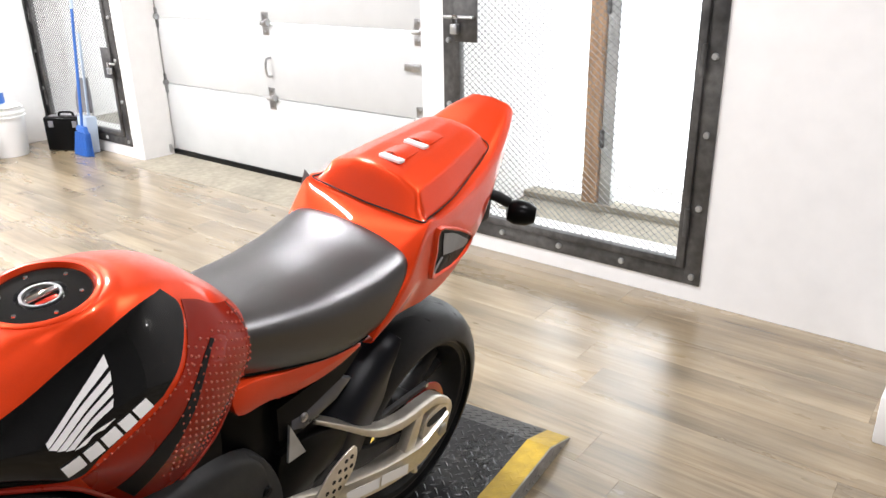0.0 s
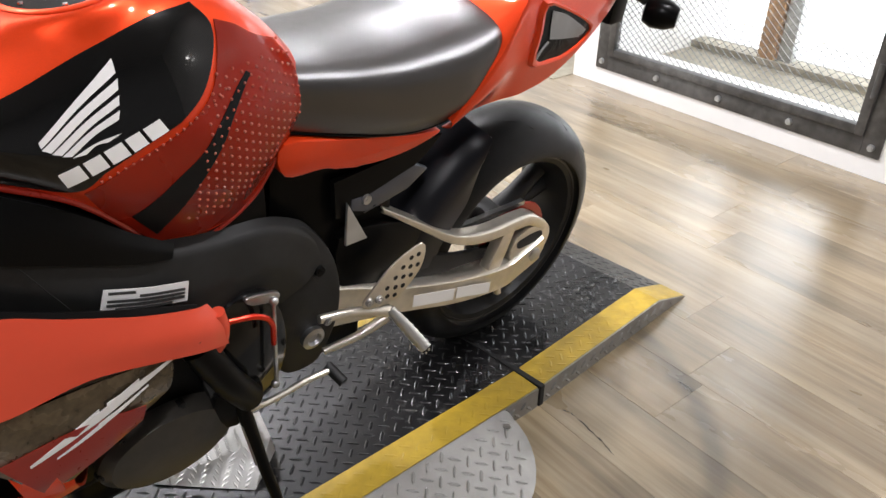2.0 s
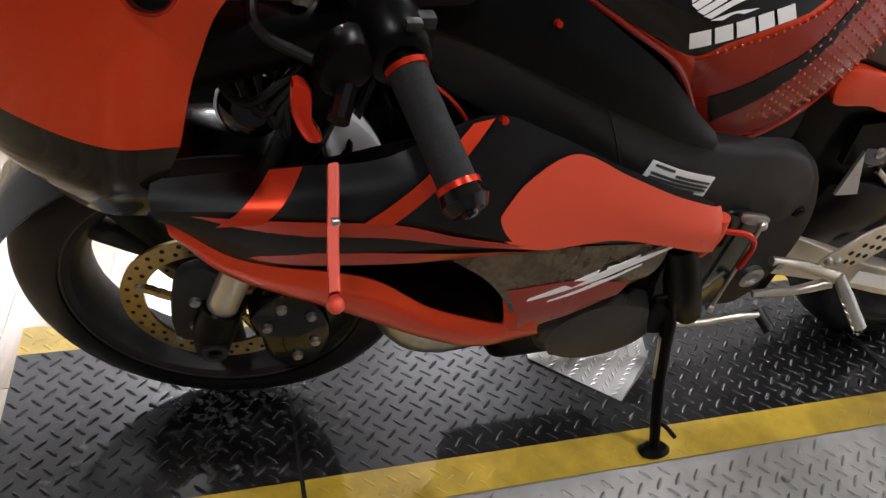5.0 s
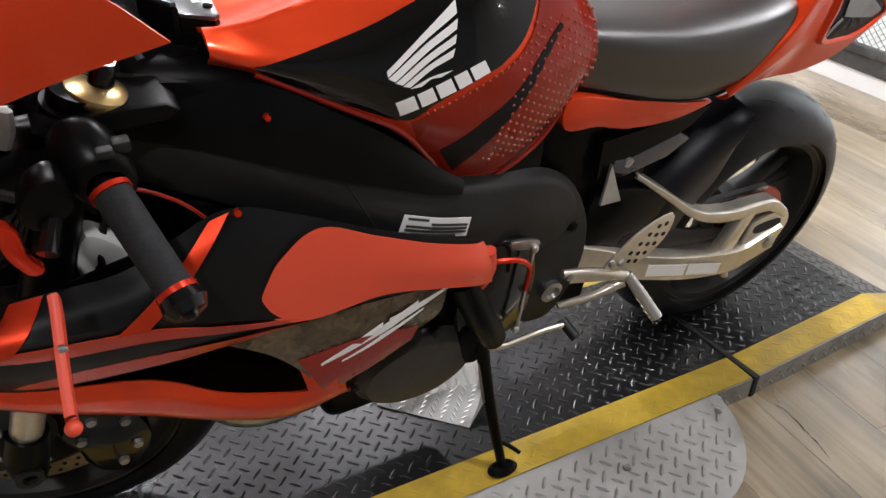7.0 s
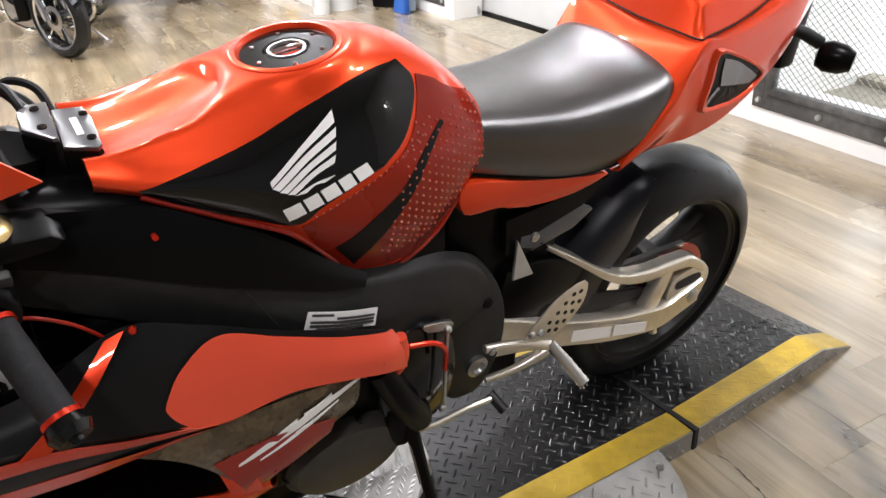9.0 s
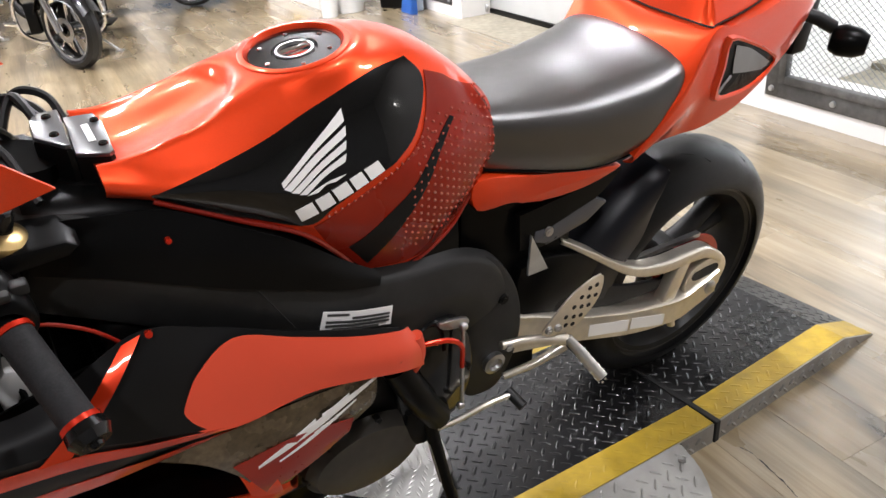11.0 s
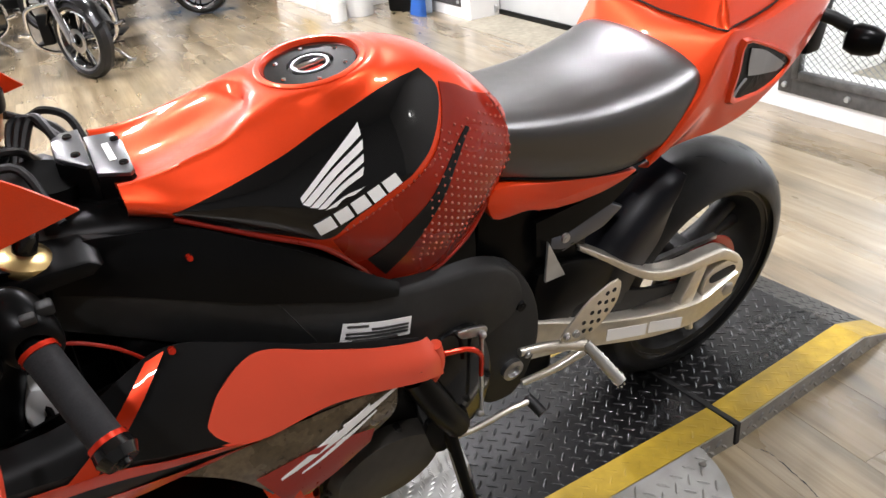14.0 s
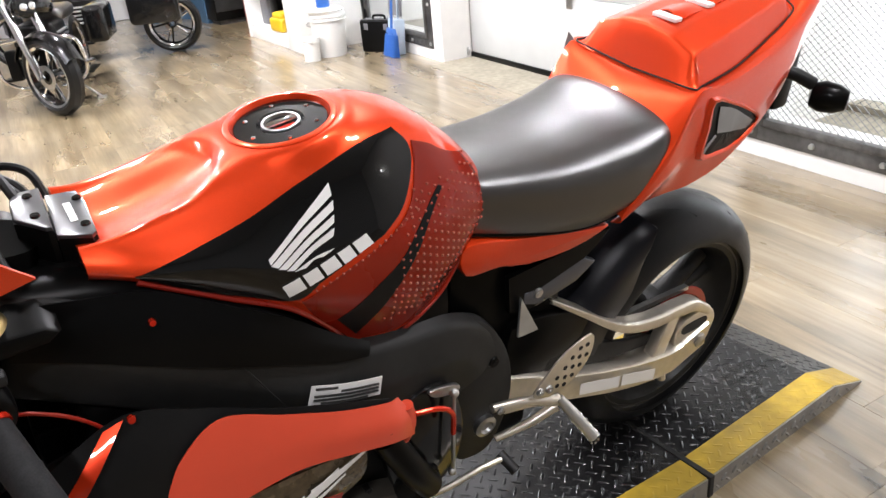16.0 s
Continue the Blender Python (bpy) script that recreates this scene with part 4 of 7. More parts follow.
for k in range(19):
    f = k / 18
    q = tank_side(0.869 - 0.165 * f, 0.797 + 0.052 * f + 0.012 * f * f, 0.0026)
    m = bmesh.ops.create_uvsphere(bm, u_segments=8, v_segments=6, radius=0.0020)["verts"]
    bmesh.ops.translate(bm, vec=q, verts=m)
tagged(part("pad_stud", bm, "stud", tank, "rows of small clear raised studs"), kind="stuff")
part("tank_edge", tube([tank_side(a, b, 0.001) for a, b in ((1.06, 0.858), (0.97, 0.812), (0.90, 0.772), (0.85, 0.715), (0.806, 0.658), (0.735, 0.640), (0.66, 0.672), (0.613, 0.735))], 0.004, 8, 50), "paint_dark", tank)

# white maker's mark: five feathers, and the word below it as plain bars
ROOTS = [(0.920, 0.855), (0.919, 0.847), (0.911, 0.841), (0.902, 0.8365), (0.893, 0.833), (0.879, 0.832)]
TIPS = [(0.824, 0.917), (0.825, 0.899), (0.829, 0.884), (0.833, 0.870), (0.838, 0.847)]
LOWS = [(0.825, 0.904), (0.828, 0.889), (0.832, 0.875), (0.837, 0.861), (0.854, 0.841)]
for k in range(5):
    r0, r1, tip, low = ROOTS[k], ROOTS[k + 1], TIPS[k], LOWS[k]
    bow = 0.003 if k else 0.001
    mid_u, mid_l = ((r0[0] + tip[0]) / 2, (r0[1] + tip[1]) / 2 + bow), ((r1[0] + low[0]) / 2, (r1[1] + low[1]) / 2 + 0.004)
    tank_patch("feather", [[r0, mid_u, tip], [(r1[0], r1[1] + 0.0016), mid_l, low]], 18, 4, 0.0044, "white_decal", "", 0.0006)
for f0, f1 in ((0.0, 0.19), (0.225, 0.39), (0.425, 0.60), (0.635, 0.785), (0.82, 1.0)):
    top = [(0.911 - 0.117 * f, 0.817 + 0.035 * f) for f in (f0, f1)]
    low = [(0.904 - 0.118 * f, 0.799 + 0.038 * f) for f in (f0, f1)]
    tank_patch("mark_bar", [top, low], 6, 4, 0.0044, "white_decal", "", 0.0006)

# filler cap in its recess
cap_m = pose(0.832, 0, 0.9595, 0, 7.4, 0)
cap = part("filler_cap", lathe([(0.0612, -0.014), (0.0612, -0.0045), (0.0600, -0.0035), (0.031, -0.0035), (0.029, -0.0075), (0.0, -0.0075)], 56, cap_m), "gloss_black", tank, "black aircraft style filler cap")
part("cap_rim", lathe([(0.0612, -0.012), (0.0735, -0.006), (0.0735, 0.0008), (0.0715, 0.0022), (0.0655, 0.0024), (0.0620, -0.003)], 56, cap_m, closed=True), "paint", tank)
part("lock_ring", lathe([(0.0215, -0.008), (0.0258, -0.008), (0.0254, -0.003), (0.0220, -0.003)], 40, cap_m, closed=True), "steel", cap, "steel lock ring")
part("lock_flap", box((-0.021, -0.004, -0.006), (0.021, 0.006, -0.001), 0.002, cap_m), "chrome", cap)
part("lock_slot", box((-0.014, 0.008, -0.0085), (0.014, 0.016, -0.0055), 0.001, cap_m), "red_anod", cap)
for k in range(6):
    a = radians(60 * k + 20)
    bolt(cap_m @ Vector((0.047 * math.cos(a), 0.048 * math.sin(a), -0.0036)), (0, 0, 1), "chrome", cap, 0.0032, 0.0015)

# seat
SEAT = []
for x, yb, zb, ym, zt in ((0.61, 0.090, 0.752, 0.098, 0.850), (0.52, 0.106, 0.729, 0.119, 0.843), (0.42, 0.118, 0.706, 0.137, 0.840), (0.34, 0.118, 0.698, 0.148, 0.848), (0.285, 0.118, 0.712, 0.153, 0.857), (0.240, 0.112, 0.752, 0.150, 0.869), (0.212, 0.098, 0.775, 0.128, 0.868)):
    h = zt - zb
    SEAT.append((x, [(yb, zb), (ym * 0.965, zb + 0.24 * h), (ym, zb + 0.54 * h), (ym * 0.95, zb + 0.78 * h), (ym * 0.76, zb + 0.905 * h), (ym * 0.40, zb + 0.975 * h), (0.0, zt)]))
seat = part("seat", skin(mirror_sections(SEAT), 61, 44), "vinyl", bike, "black vinyl rider seat with worn sheen")
part("seat_edge", tube([(x, p[0][0] + 0.001, p[0][1] + 0.002) for x, p in SEAT[:6]], 0.0025, 6, 40), "matt_black", seat, "black lower edge")

# side cover under the seat
part("side_cover", slab(round_outline([(0.61, 0.744), (0.483, 0.716), (0.37, 0.690), (0.310, 0.680), (0.363, 0.664), (0.43, 0.660), (0.498, 0.668), (0.545, 0.682), (0.61, 0.690)], 4), 0.085, 0.112, 0.006), "paint", bike, "red side cover under the seat")
part("side_cover", slab(round_outline([(0.61, 0.744), (0.483, 0.716), (0.37, 0.690), (0.310, 0.680), (0.363, 0.664), (0.43, 0.660), (0.498, 0.668), (0.545, 0.682), (0.61, 0.690)], 4), -0.112, -0.085, 0.006), "paint", bike)

# tail unit
TAIL = [
    (0.322, [(0.124, 0.696), (0.146, 0.704), (0.147, 0.716), (0.080, 0.720), (0.0, 0.720)]),
    (0.275, [(0.122, 0.704), (0.155, 0.742), (0.158, 0.785), (0.100, 0.802), (0.0, 0.808)]),
    (0.238, [(0.124, 0.712), (0.156, 0.770), (0.159, 0.834), (0.112, 0.852), (0.0, 0.862)]),
    (0.196, [(0.128, 0.716), (0.150, 0.788), (0.153, 0.906), (0.132, 0.902), (0.0, 0.896)]),
    (0.15, [(0.134, 0.720), (0.150, 0.790), (0.151, 0.908), (0.130, 0.904), (0.0, 0.899)]),
    (0.08, [(0.136, 0.738), (0.145, 0.810), (0.144, 0.912), (0.118, 0.918), (0.0, 0.920)]),
    (0.0, [(0.130, 0.776), (0.138, 0.840), (0.132, 0.926), (0.104, 0.938), (0.0, 0.942)]),
    (-0.08, [(0.116, 0.826), (0.124, 0.876), (0.117, 0.950), (0.090, 0.964), (0.0, 0.970)]),
    (-0.145, [(0.092, 0.866), (0.101, 0.916), (0.101, 0.976), (0.080, 0.994), (0.0, 1.000)]),
    (-0.20, [(0.070, 0.910), (0.082, 0.955), (0.082, 1.006), (0.064, 1.020), (0.0, 1.026)]),
    (-0.240, [(0.045, 0.955), (0.062, 0.985), (0.064, 1.022), (0.050, 1.035), (0.0, 1.040)]),
]
tail_grid = facet_grid(mirror_sections(TAIL), 0.010, 0)
tail = part("tail_unit", grid_mesh(tail_grid, thick=0.002), "paint", bike, "glossy candy red tail unit")
part("tail_end", skin([[(-0.237, 0.044, 0.954), (-0.245, 0.0, 0.948), (-0.237, -0.044, 0.954)], [(-0.245, 0.058, 0.992), (-0.256, 0.0, 0.992), (-0.245, -0.058, 0.992)], [(-0.239, 0.051, 1.033), (-0.244, 0.0, 1.039), (-0.239, -0.051, 1.033)]], 14, 10, thick=0.004), "smoke", tail, "smoked tail lamp")
part("under_tray", skin([[(x, y, z) for y in (v, v * 0.5, 0, -v * 0.5, -v)] for x, v, z in ((0.24, 0.112, 0.71), (0.08, 0.124, 0.768), (-0.08, 0.106, 0.828), (-0.20, 0.066, 0.912), (-0.237, 0.042, 0.955))], 11, 20, thick=0.003), "matt_black", tail, "black under tray")
COWL = [
    (0.193, [(0.136, 0.904), (0.108, 0.902), (0.056, 0.900), (0.0, 0.898)]),
    (0.172, [(0.134, 0.906), (0.106, 0.950), (0.056, 0.968), (0.0, 0.973)]),
    (0.08, [(0.125, 0.917), (0.099, 0.967), (0.052, 0.985), (0.0, 0.990)]),
    (-0.02, [(0.105, 0.942), (0.086, 0.986), (0.046, 1.000), (0.0, 1.005)]),
    (-0.085, [(0.093, 0.966), (0.075, 1.000), (0.042, 1.011), (0.0, 1.015)]),
    (-0.100, [(0.088, 0.970), (0.070, 0.988), (0.040, 0.996), (0.0, 0.999)]),
]
cowl = part("seat_cowl", grid_mesh(facet_grid(mirror_sections(COWL), 0.005, 0.0045)), "paint", tail, "red seat cowl hump", smooth=40)
for e in (1, -1):
    part("cowl_seam", tube([(0.194, 0, 0.9005), (0.194, e * 0.080, 0.9040), (0.193, e * 0.136, 0.9070), (0.172, e * 0.1362, 0.9090), (0.08, e * 0.1268, 0.9205), (-0.02, e * 0.1068, 0.9445), (-0.085, e * 0.0945, 0.968), (-0.102, e * 0.086, 0.980), (-0.103, e * 0.056, 0.990), (-0.103, 0, 0.996)], 0.0016, 6, 90), "seam", cowl)
# Slots are coloured white in place of the bright reflection in them.
for x, z in ((0.128, 0.9835), (0.050, 0.9955)):
    part("cowl_vent", box((x, -0.020, z - 0.006), (x + 0.018, 0.032, z + 0.0015), 0.002, pose(0, 0.006, 0)), "white_decal", cowl, "slot under the scoop, reflection painted white")
    part("cowl_scoop", skin([[(x + 0.002, -0.020, z - 0.003), (x + 0.002, 0.006, z + 0.007), (x + 0.002, 0.034, z - 0.003)], [(x - 0.020, -0.020, z + 0.001), (x - 0.020, 0.006, z + 0.007), (x - 0.020, 0.034, z + 0.001)], [(x - 0.058, -0.018, z + 0.005), (x - 0.058, 0.006, z + 0.0085), (x - 0.058, 0.032, z + 0.005)]], 11, 10, thick=0.002), "paint", cowl)
# triangular duct openings beside the cowl
def flank(x, z, e, lift):
    """A point on the tail's flank."""
    near = min(tail_grid, key=lambda r: abs(r[0].x - x))
    half = near[:len(near) // 2 + 1]
    y = max((a.y + (b.y - a.y) * (z - a.z) / (b.z - a.z) for a, b in zip(half, half[1:]) if min(a.z, b.z) <= z <= max(a.z, b.z) and a.z != b.z), default=half[0].y)
    return Vector((x, e * (y + lift), z))


for e in (1, -1):
    rim = round_outline([(0.166, 0.893), (0.10, 0.872), (0.035, 0.842), (-0.012, 0.812), (0.008, 0.790), (0.06, 0.772), (0.12, 0.772), (0.168, 0.782), (0.166, 0.84)], 3)
    cx, cz = 0.09, 0.822
    rings = []
    for f, lift, back in ((1.0, 0.0, 0), (0.94, 0.007, 0), (0.86, 0.006, 0), (0.82, 0.002, -0.003)):
        rings.append([flank(cx + (x - cx) * f + back, cz + (z - cz) * f, e, lift) for x, z in rim])
    bm = bmesh.new()
    vs = [[bm.verts.new(p) for p in r] for r in rings]
    for ra, rb in zip(vs, vs[1:]):
        for k in range(len(rim)):
            n = (k + 1) % len(rim)
            bm.faces.new((ra[k], ra[n], rb[n], rb[k]))
    duct = part("duct", bm, "paint", tail, "red lip of the tail duct", smooth=60)
    rings = [[flank(cx + (x - cx) * f, cz + (z - cz) * f, e, 0.0026) for x, z in rim] for f in (0.85, 0.64, 0.42, 0.2, 0.02)]
    bm = grid_mesh([r + [r[0]] for r in rings])
    part("duct_throat", bm, "matt_black", duct, "dark duct throat", smooth=0)
    rows = [[(0.138, 0.872), (0.09, 0.855), (0.02, 0.815)], [(0.136, 0.850), (0.09, 0.838), (0.025, 0.811)], [(0.130, 0.822), (0.09, 0.814), (0.04, 0.806)]]
    g = [[flank(p.x, p.z, e, 0.0048) for p in r] for r in skin_grid([[(x, 0, z) for x, z in r] for r in rows], 14, 10)]
    part("duct_lens", grid_mesh(g, thick=0.001), "duct_grey", duct, "grey duct insert")
    part("duct_edge", tube([flank(0.156, 0.792, e, 0.004), flank(0.146, 0.806, e, 0.004), flank(0.132, 0.818, e, 0.004)], 0.0022, 8, 8), "duct_grey", duct)
    # forward mouth of the duct, between the shoulder and the seat
    if e < 0:
        part("duct_mouth", skin([[(0.197, e * 0.157, 0.918), (0.192, e * 0.143, 0.905)], [(0.203, e * 0.159, 0.885), (0.199, e * 0.147, 0.868)], [(0.210, e * 0.160, 0.852), (0.208, e * 0.153, 0.842)]], 5, 8, thick=0.002), "duct_grey", duct, "grey duct mouth")

# rear indicators, plate hanger and exhaust end
for e in (1, -1):
    sig = part("indicator", lathe([(0, -0.045), (0.018, -0.042), (0.027, -0.02), (0.029, 0.012), (0.022, 0.034), (0, 0.040)], 24, pose(-0.228, e * 0.132, 0.798, 90, 0, 25) @ Matrix.Diagonal((1.08, 1.05, 0.85, 1))), "matt_black", bike, "black stubby indicator")
    part("indicator_stalk", tube([(-0.17, e * 0.04, 0.84), (-0.195, e * 0.08, 0.832), (-0.215, e * 0.105, 0.818)], 0.013), "rubber", sig)
    part("indicator_lens", lathe([(0, 0.0), (0.022, 0.0), (0.020, 0.008), (0, 0.012)], 20, pose(-0.249, e * 0.138, 0.798, 0, -90) @ Matrix.Diagonal((0.8, 1.1, 1, 1))), "smoke", sig, "smoked lens")
part("plate_hanger", box((-0.25, -0.045, 0.74), (-0.20, 0.045, 0.90), 0.01), "matt_black", bike, "black number plate hanger")
part("exhaust_tip", tube([(-0.05, -0.02, 0.86), (-0.25, -0.02, 0.930), (-0.29, -0.02, 0.944)], [0.05, 0.050, 0.048], 28), "steel", bike, "steel under-tail silencer")

# ---- wheels ----
def wheel(name, u, radius, width, rim_r, hub_w, label, m=None):
    """Tyre, cast rim with three split spokes, hub; about the axle at (u, 0, radius)."""
    m = m or pose(u, 0, radius, 90, 0, 0)
    half = width / 2
    prof = []
    crown = [(0.0, radius), (0.35, radius - 0.004), (0.65, radius - 0.017), (0.86, radius - 0.038), (0.97, radius - 0.060), (0.99, radius - 0.075), (0.93, rim_r + 0.022), (0.80, rim_r + 0.004)]
    pts = [(r, half * k) for k, r in reversed(crown)] + [(r, -half * k) for k, r in crown[1:]]
    pts = [(p.x, p.y) for p in smooth_line([(a, b, 0) for a, b in pts], 50)]
    ty = part("wheel", lathe([(hub_w * 0.0 + 0.028, -hub_w / 2), (0.042, -hub_w / 2), (0.055, -hub_w / 3), (0.055, hub_w / 3), (0.042, hub_w / 2), (0.028, hub_w / 2)], 32, m, closed=True), "satin_black", bike, label)
    part("tyre", lathe(pts + [(rim_r - 0.002, -half * 0.7), (rim_r - 0.002, half * 0.7)], 96, m, closed=True), "rubber", ty, "black road tyre")
    rw = half * 0.80
    part("rim", lathe([(rim_r + 0.006, rw), (rim_r + 0.004, rw + 0.004), (rim_r - 0.012, rw), (rim_r - 0.022, rw * 0.7), (rim_r - 0.030, 0), (rim_r - 0.022, -rw * 0.7), (rim_r - 0.012, -rw), (rim_r + 0.004, -rw - 0.004), (rim_r + 0.006, -rw), (rim_r - 0.006, 0)], 96, m, closed=True), "satin_black", ty, "satin black cast rim")
    for e in (1, -1):
        part("rim_tape", lathe([(rim_r + 0.003, e * (rw + 0.0045)), (rim_r - 0.001, e * (rw + 0.0042)), (rim_r - 0.001, e * (rw + 0.0052)), (rim_r + 0.003, e * (rw + 0.0055))], 96, m, closed=True), "cover_grey", ty, "thin grey pinstripe")
    for k in range(3):
        for d in (-9, 9):
            a = radians(120 * k + d + 35)
            b = radians(120 * k + d * 0.4 + 35)
            bm = tube([(0.040 * math.cos(b), 0.040 * math.sin(b), 0), (0.5 * rim_r * math.cos((a + b) / 2), 0.5 * rim_r * math.sin((a + b) / 2), 0), ((rim_r - 0.02) * math.cos(a), (rim_r - 0.02) * math.sin(a), 0)], [0.030, 0.023, 0.021], 12, 10)
            bmesh.ops.transform(bm, matrix=m, verts=bm.verts)
            part("spoke", bm, "satin_black", ty)
    return ty


def brake_disc(parent, m, r0, r1, z, material="disc"):
    d = part("brake_disc", lathe([(r0, z - 0.0025), (r1, z - 0.0025), (r1, z + 0.0025), (r0, z + 0.0025)], 72, m, closed=True), material, parent, "drilled brake disc")
    bm = bmesh.new()
    for k in range(30):
        a = 2 * math.pi * k / 30
        for q in (0.3, 0.7):
            rr = r0 + (r1 - r0) * q
            v = bmesh.ops.create_cone(bm, cap_ends=True, segments=10, radius1=0.0035, radius2=0.0035, depth=0.0064)["verts"]
            bmesh.ops.transform(bm, matrix=m @ pose(rr * math.cos(a + q * 0.25), rr * math.sin(a + q * 0.25), z), verts=v)
    part("disc_hole", bm, "seam", d, smooth=0)
    for k in range(5):
        a = 2 * math.pi * k / 5
        bm = tube([(0.045 * math.cos(a), 0.045 * math.sin(a), z), ((r0 + 0.008) * math.cos(a + 0.25), (r0 + 0.008) * math.sin(a + 0.25), z)], 0.007, 8)
        bmesh.ops.transform(bm, matrix=m, verts=bm.verts)
        part("disc_carrier", bm, "alloy_gold", d)
        bolt(m @ Vector(((r0 + 0.006) * math.cos(a + 0.25), (r0 + 0.006) * math.sin(a + 0.25), z - 0.003)), (0, 1, 0), "steel", d, 0.008, 0.004)
    return d


rear = wheel("wheel", 0.016, 0.293, 0.185, 0.211, 0.20, "black rear wheel")
RW = pose(0.016, 0, 0.293, 90)
for k in range(14):
    for e in (1, -1):
        a0 = 2 * math.pi * (k + (0 if e > 0 else 0.5)) / 14
        line = []
        for j in range(9):
            f = j / 8
            yy = 0.010 + 0.052 * f
            kk = yy / 0.0925
            rr = 0.2918 - (0.0114 * kk if kk < 0.35 else 0.004 + (kk - 0.35) * 0.0433)
            a = a0 + 0.42 * f - 0.12 * f * f
            line.append((0.016 + rr * math.cos(a), e * yy, 0.293 + rr * math.sin(a)))
        part("tread_groove", tube(line, 0.0022, 5), "seam", rear.children[0], smooth=0)
part("sprocket_carrier", lathe([(0.030, -0.082), (0.089, -0.082), (0.089, -0.072), (0.030, -0.070)], 48, RW, closed=True), "matt_black", rear, "black sprocket carrier")
part("sprocket", lathe([(0.088, -0.083), (0.104, -0.083), (0.106, -0.080), (0.104, -0.077), (0.088, -0.077)], 60, RW, closed=True), "paint_dark", rear, "dull red sprocket ring")
FW = pose(1.398, -0.050, 0.296, 0, 0, -11) @ pose(0, 0, 0, 90)     # turned a little on its steering
front = wheel("wheel", 1.398, 0.292, 0.114, 0.214, 0.14, "black front wheel", FW)
brake_disc(front, FW, 0.100, 0.132, -0.062)
brake_disc(front, FW, 0.100, 0.132, 0.062)

# front forks, bottoms, calipers and mudguard
for e in (1, -1):
    top, mid, low = Vector((1.235, e * 0.105, 0.875)), Vector((1.338, e * 0.105 - 0.014, 0.575)), Vector((1.408, e * 0.100 - 0.026, 0.345))
    fork = part("fork", tube([top, mid], 0.027, 20), "matt_black", bike, "black fork outer tube")
    part("fork_slider", tube([mid, low], 0.0215, 20), "alloy", fork, "bare fork slider")
    part("fork_bottom", tube([(1.402, e * 0.100 - 0.025, 0.365), (1.415, e * 0.100 - 0.028, 0.315), (1.420, e * 0.100 - 0.028, 0.268)], [0.028, 0.031, 0.024], 18, 8), "matt_black", fork)
    part("axle_end", lathe([(0.010, 0), (0.018, 0), (0.018, 0.008), (0.010, 0.008)], 24, pose(1.418, e * 0.125 - 0.028, 0.294, -90 * e), closed=True), "satin_black", fork)
    cal = part("caliper", slab(round_outline([(1.368, 0.335), (1.325, 0.378), (1.275, 0.350), (1.252, 0.275), (1.284, 0.208), (1.335, 0.228), (1.352, 0.285)], 3), e * 0.062 - 0.028 + (0.006 if e > 0 else -0.05), e * 0.062 - 0.028 + (0.05 if e > 0 else -0.006), 0.008), "gloss_black", fork, "black radial brake caliper")
    for du, dw in ((1.283, 0.330), (1.325, 0.352), (1.300, 0.240), (1.345, 0.315), (1.275, 0.270)):
        bolt((du, e * 0.112 - 0.028, dw), (0, e, 0), "steel", cal, 0.008, 0.006)
    clamp_plate = part("axle_clamp", slab(round_outline([(1.468, 0.300), (1.462, 0.400), (1.440, 0.432), (1.408, 0.418), (1.404, 0.330), (1.424, 0.284)], 3), e * 0.088 - 0.040, e * 0.088 - 0.018, 0.006), "satin_black", fork, "black fork bottom clamp plate")
    for du, dw in ((1.440, 0.322), (1.437, 0.372)):
        bolt((du, e * 0.088 - 0.029 + e * 0.011, dw), (0, e, 0), "steel", clamp_plate, 0.008, 0.006)
    part("brake_hose", tube([(1.32, e * 0.07, 0.40), (1.30, e * 0.13, 0.52), (1.25, e * 0.10, 0.68), (1.20, e * 0.06, 0.78)], 0.005, 8, 24), "rubber", fork)
    part("fork_cap", lathe([(0, 0.0), (0.033, 0.0), (0.034, 0.004), (0.032, 0.010), (0.026, 0.013), (0.018, 0.016), (0, 0.017)], 40, pose(1.219, e * 0.103, 0.860, 0, -20)), "alloy_gold", fork, "gold anodised fork cap")
    part("preload_knob", lathe([(0, 0.014), (0.0125, 0.014), (0.0125, 0.036), (0.010, 0.040), (0, 0.040)], 24, pose(1.219, e * 0.103, 0.860, 0, -20)), "gloss_black", fork)
ARC = [radians(a) for a in range(20, 125, 8)]
part("front_mudguard", skin([[(1.400 + 0.320 * math.cos(a), s * 0.07 - 0.045, 0.296 + 0.310 * math.sin(a) - abs(s) * 0.012) for s in (1.15, 1, 0.5, 0, -0.5, -1, -1.15)] for a in ARC], 15, 26, thick=0.003), "gloss_black", bike, "black front mudguard")

# ---- frame, engine, swingarm ----
SPAR_TOP = [(1.20, 0.075, 0.865), (1.10, 0.118, 0.838), (1.0, 0.138, 0.772), (0.92, 0.143, 0.716), (0.83, 0.142, 0.664), (0.735, 0.138, 0.637), (0.64, 0.130, 0.620), (0.575, 0.120, 0.578), (0.530, 0.112, 0.510)]
SPAR_LOW = [(1.22, 0.080, 0.745), (1.12, 0.125, 0.712), (1.0, 0.145, 0.640), (0.92, 0.150, 0.590), (0.84, 0.150, 0.545), (0.76, 0.145, 0.525), (0.70, 0.138, 0.520), (0.655, 0.128, 0.500), (0.628, 0.118, 0.455)]
MID = [((a[0] + b[0]) / 2, max(a[1], b[1]) + 0.006, (a[2] + b[2]) / 2) for a, b in zip(SPAR_TOP, SPAR_LOW)]
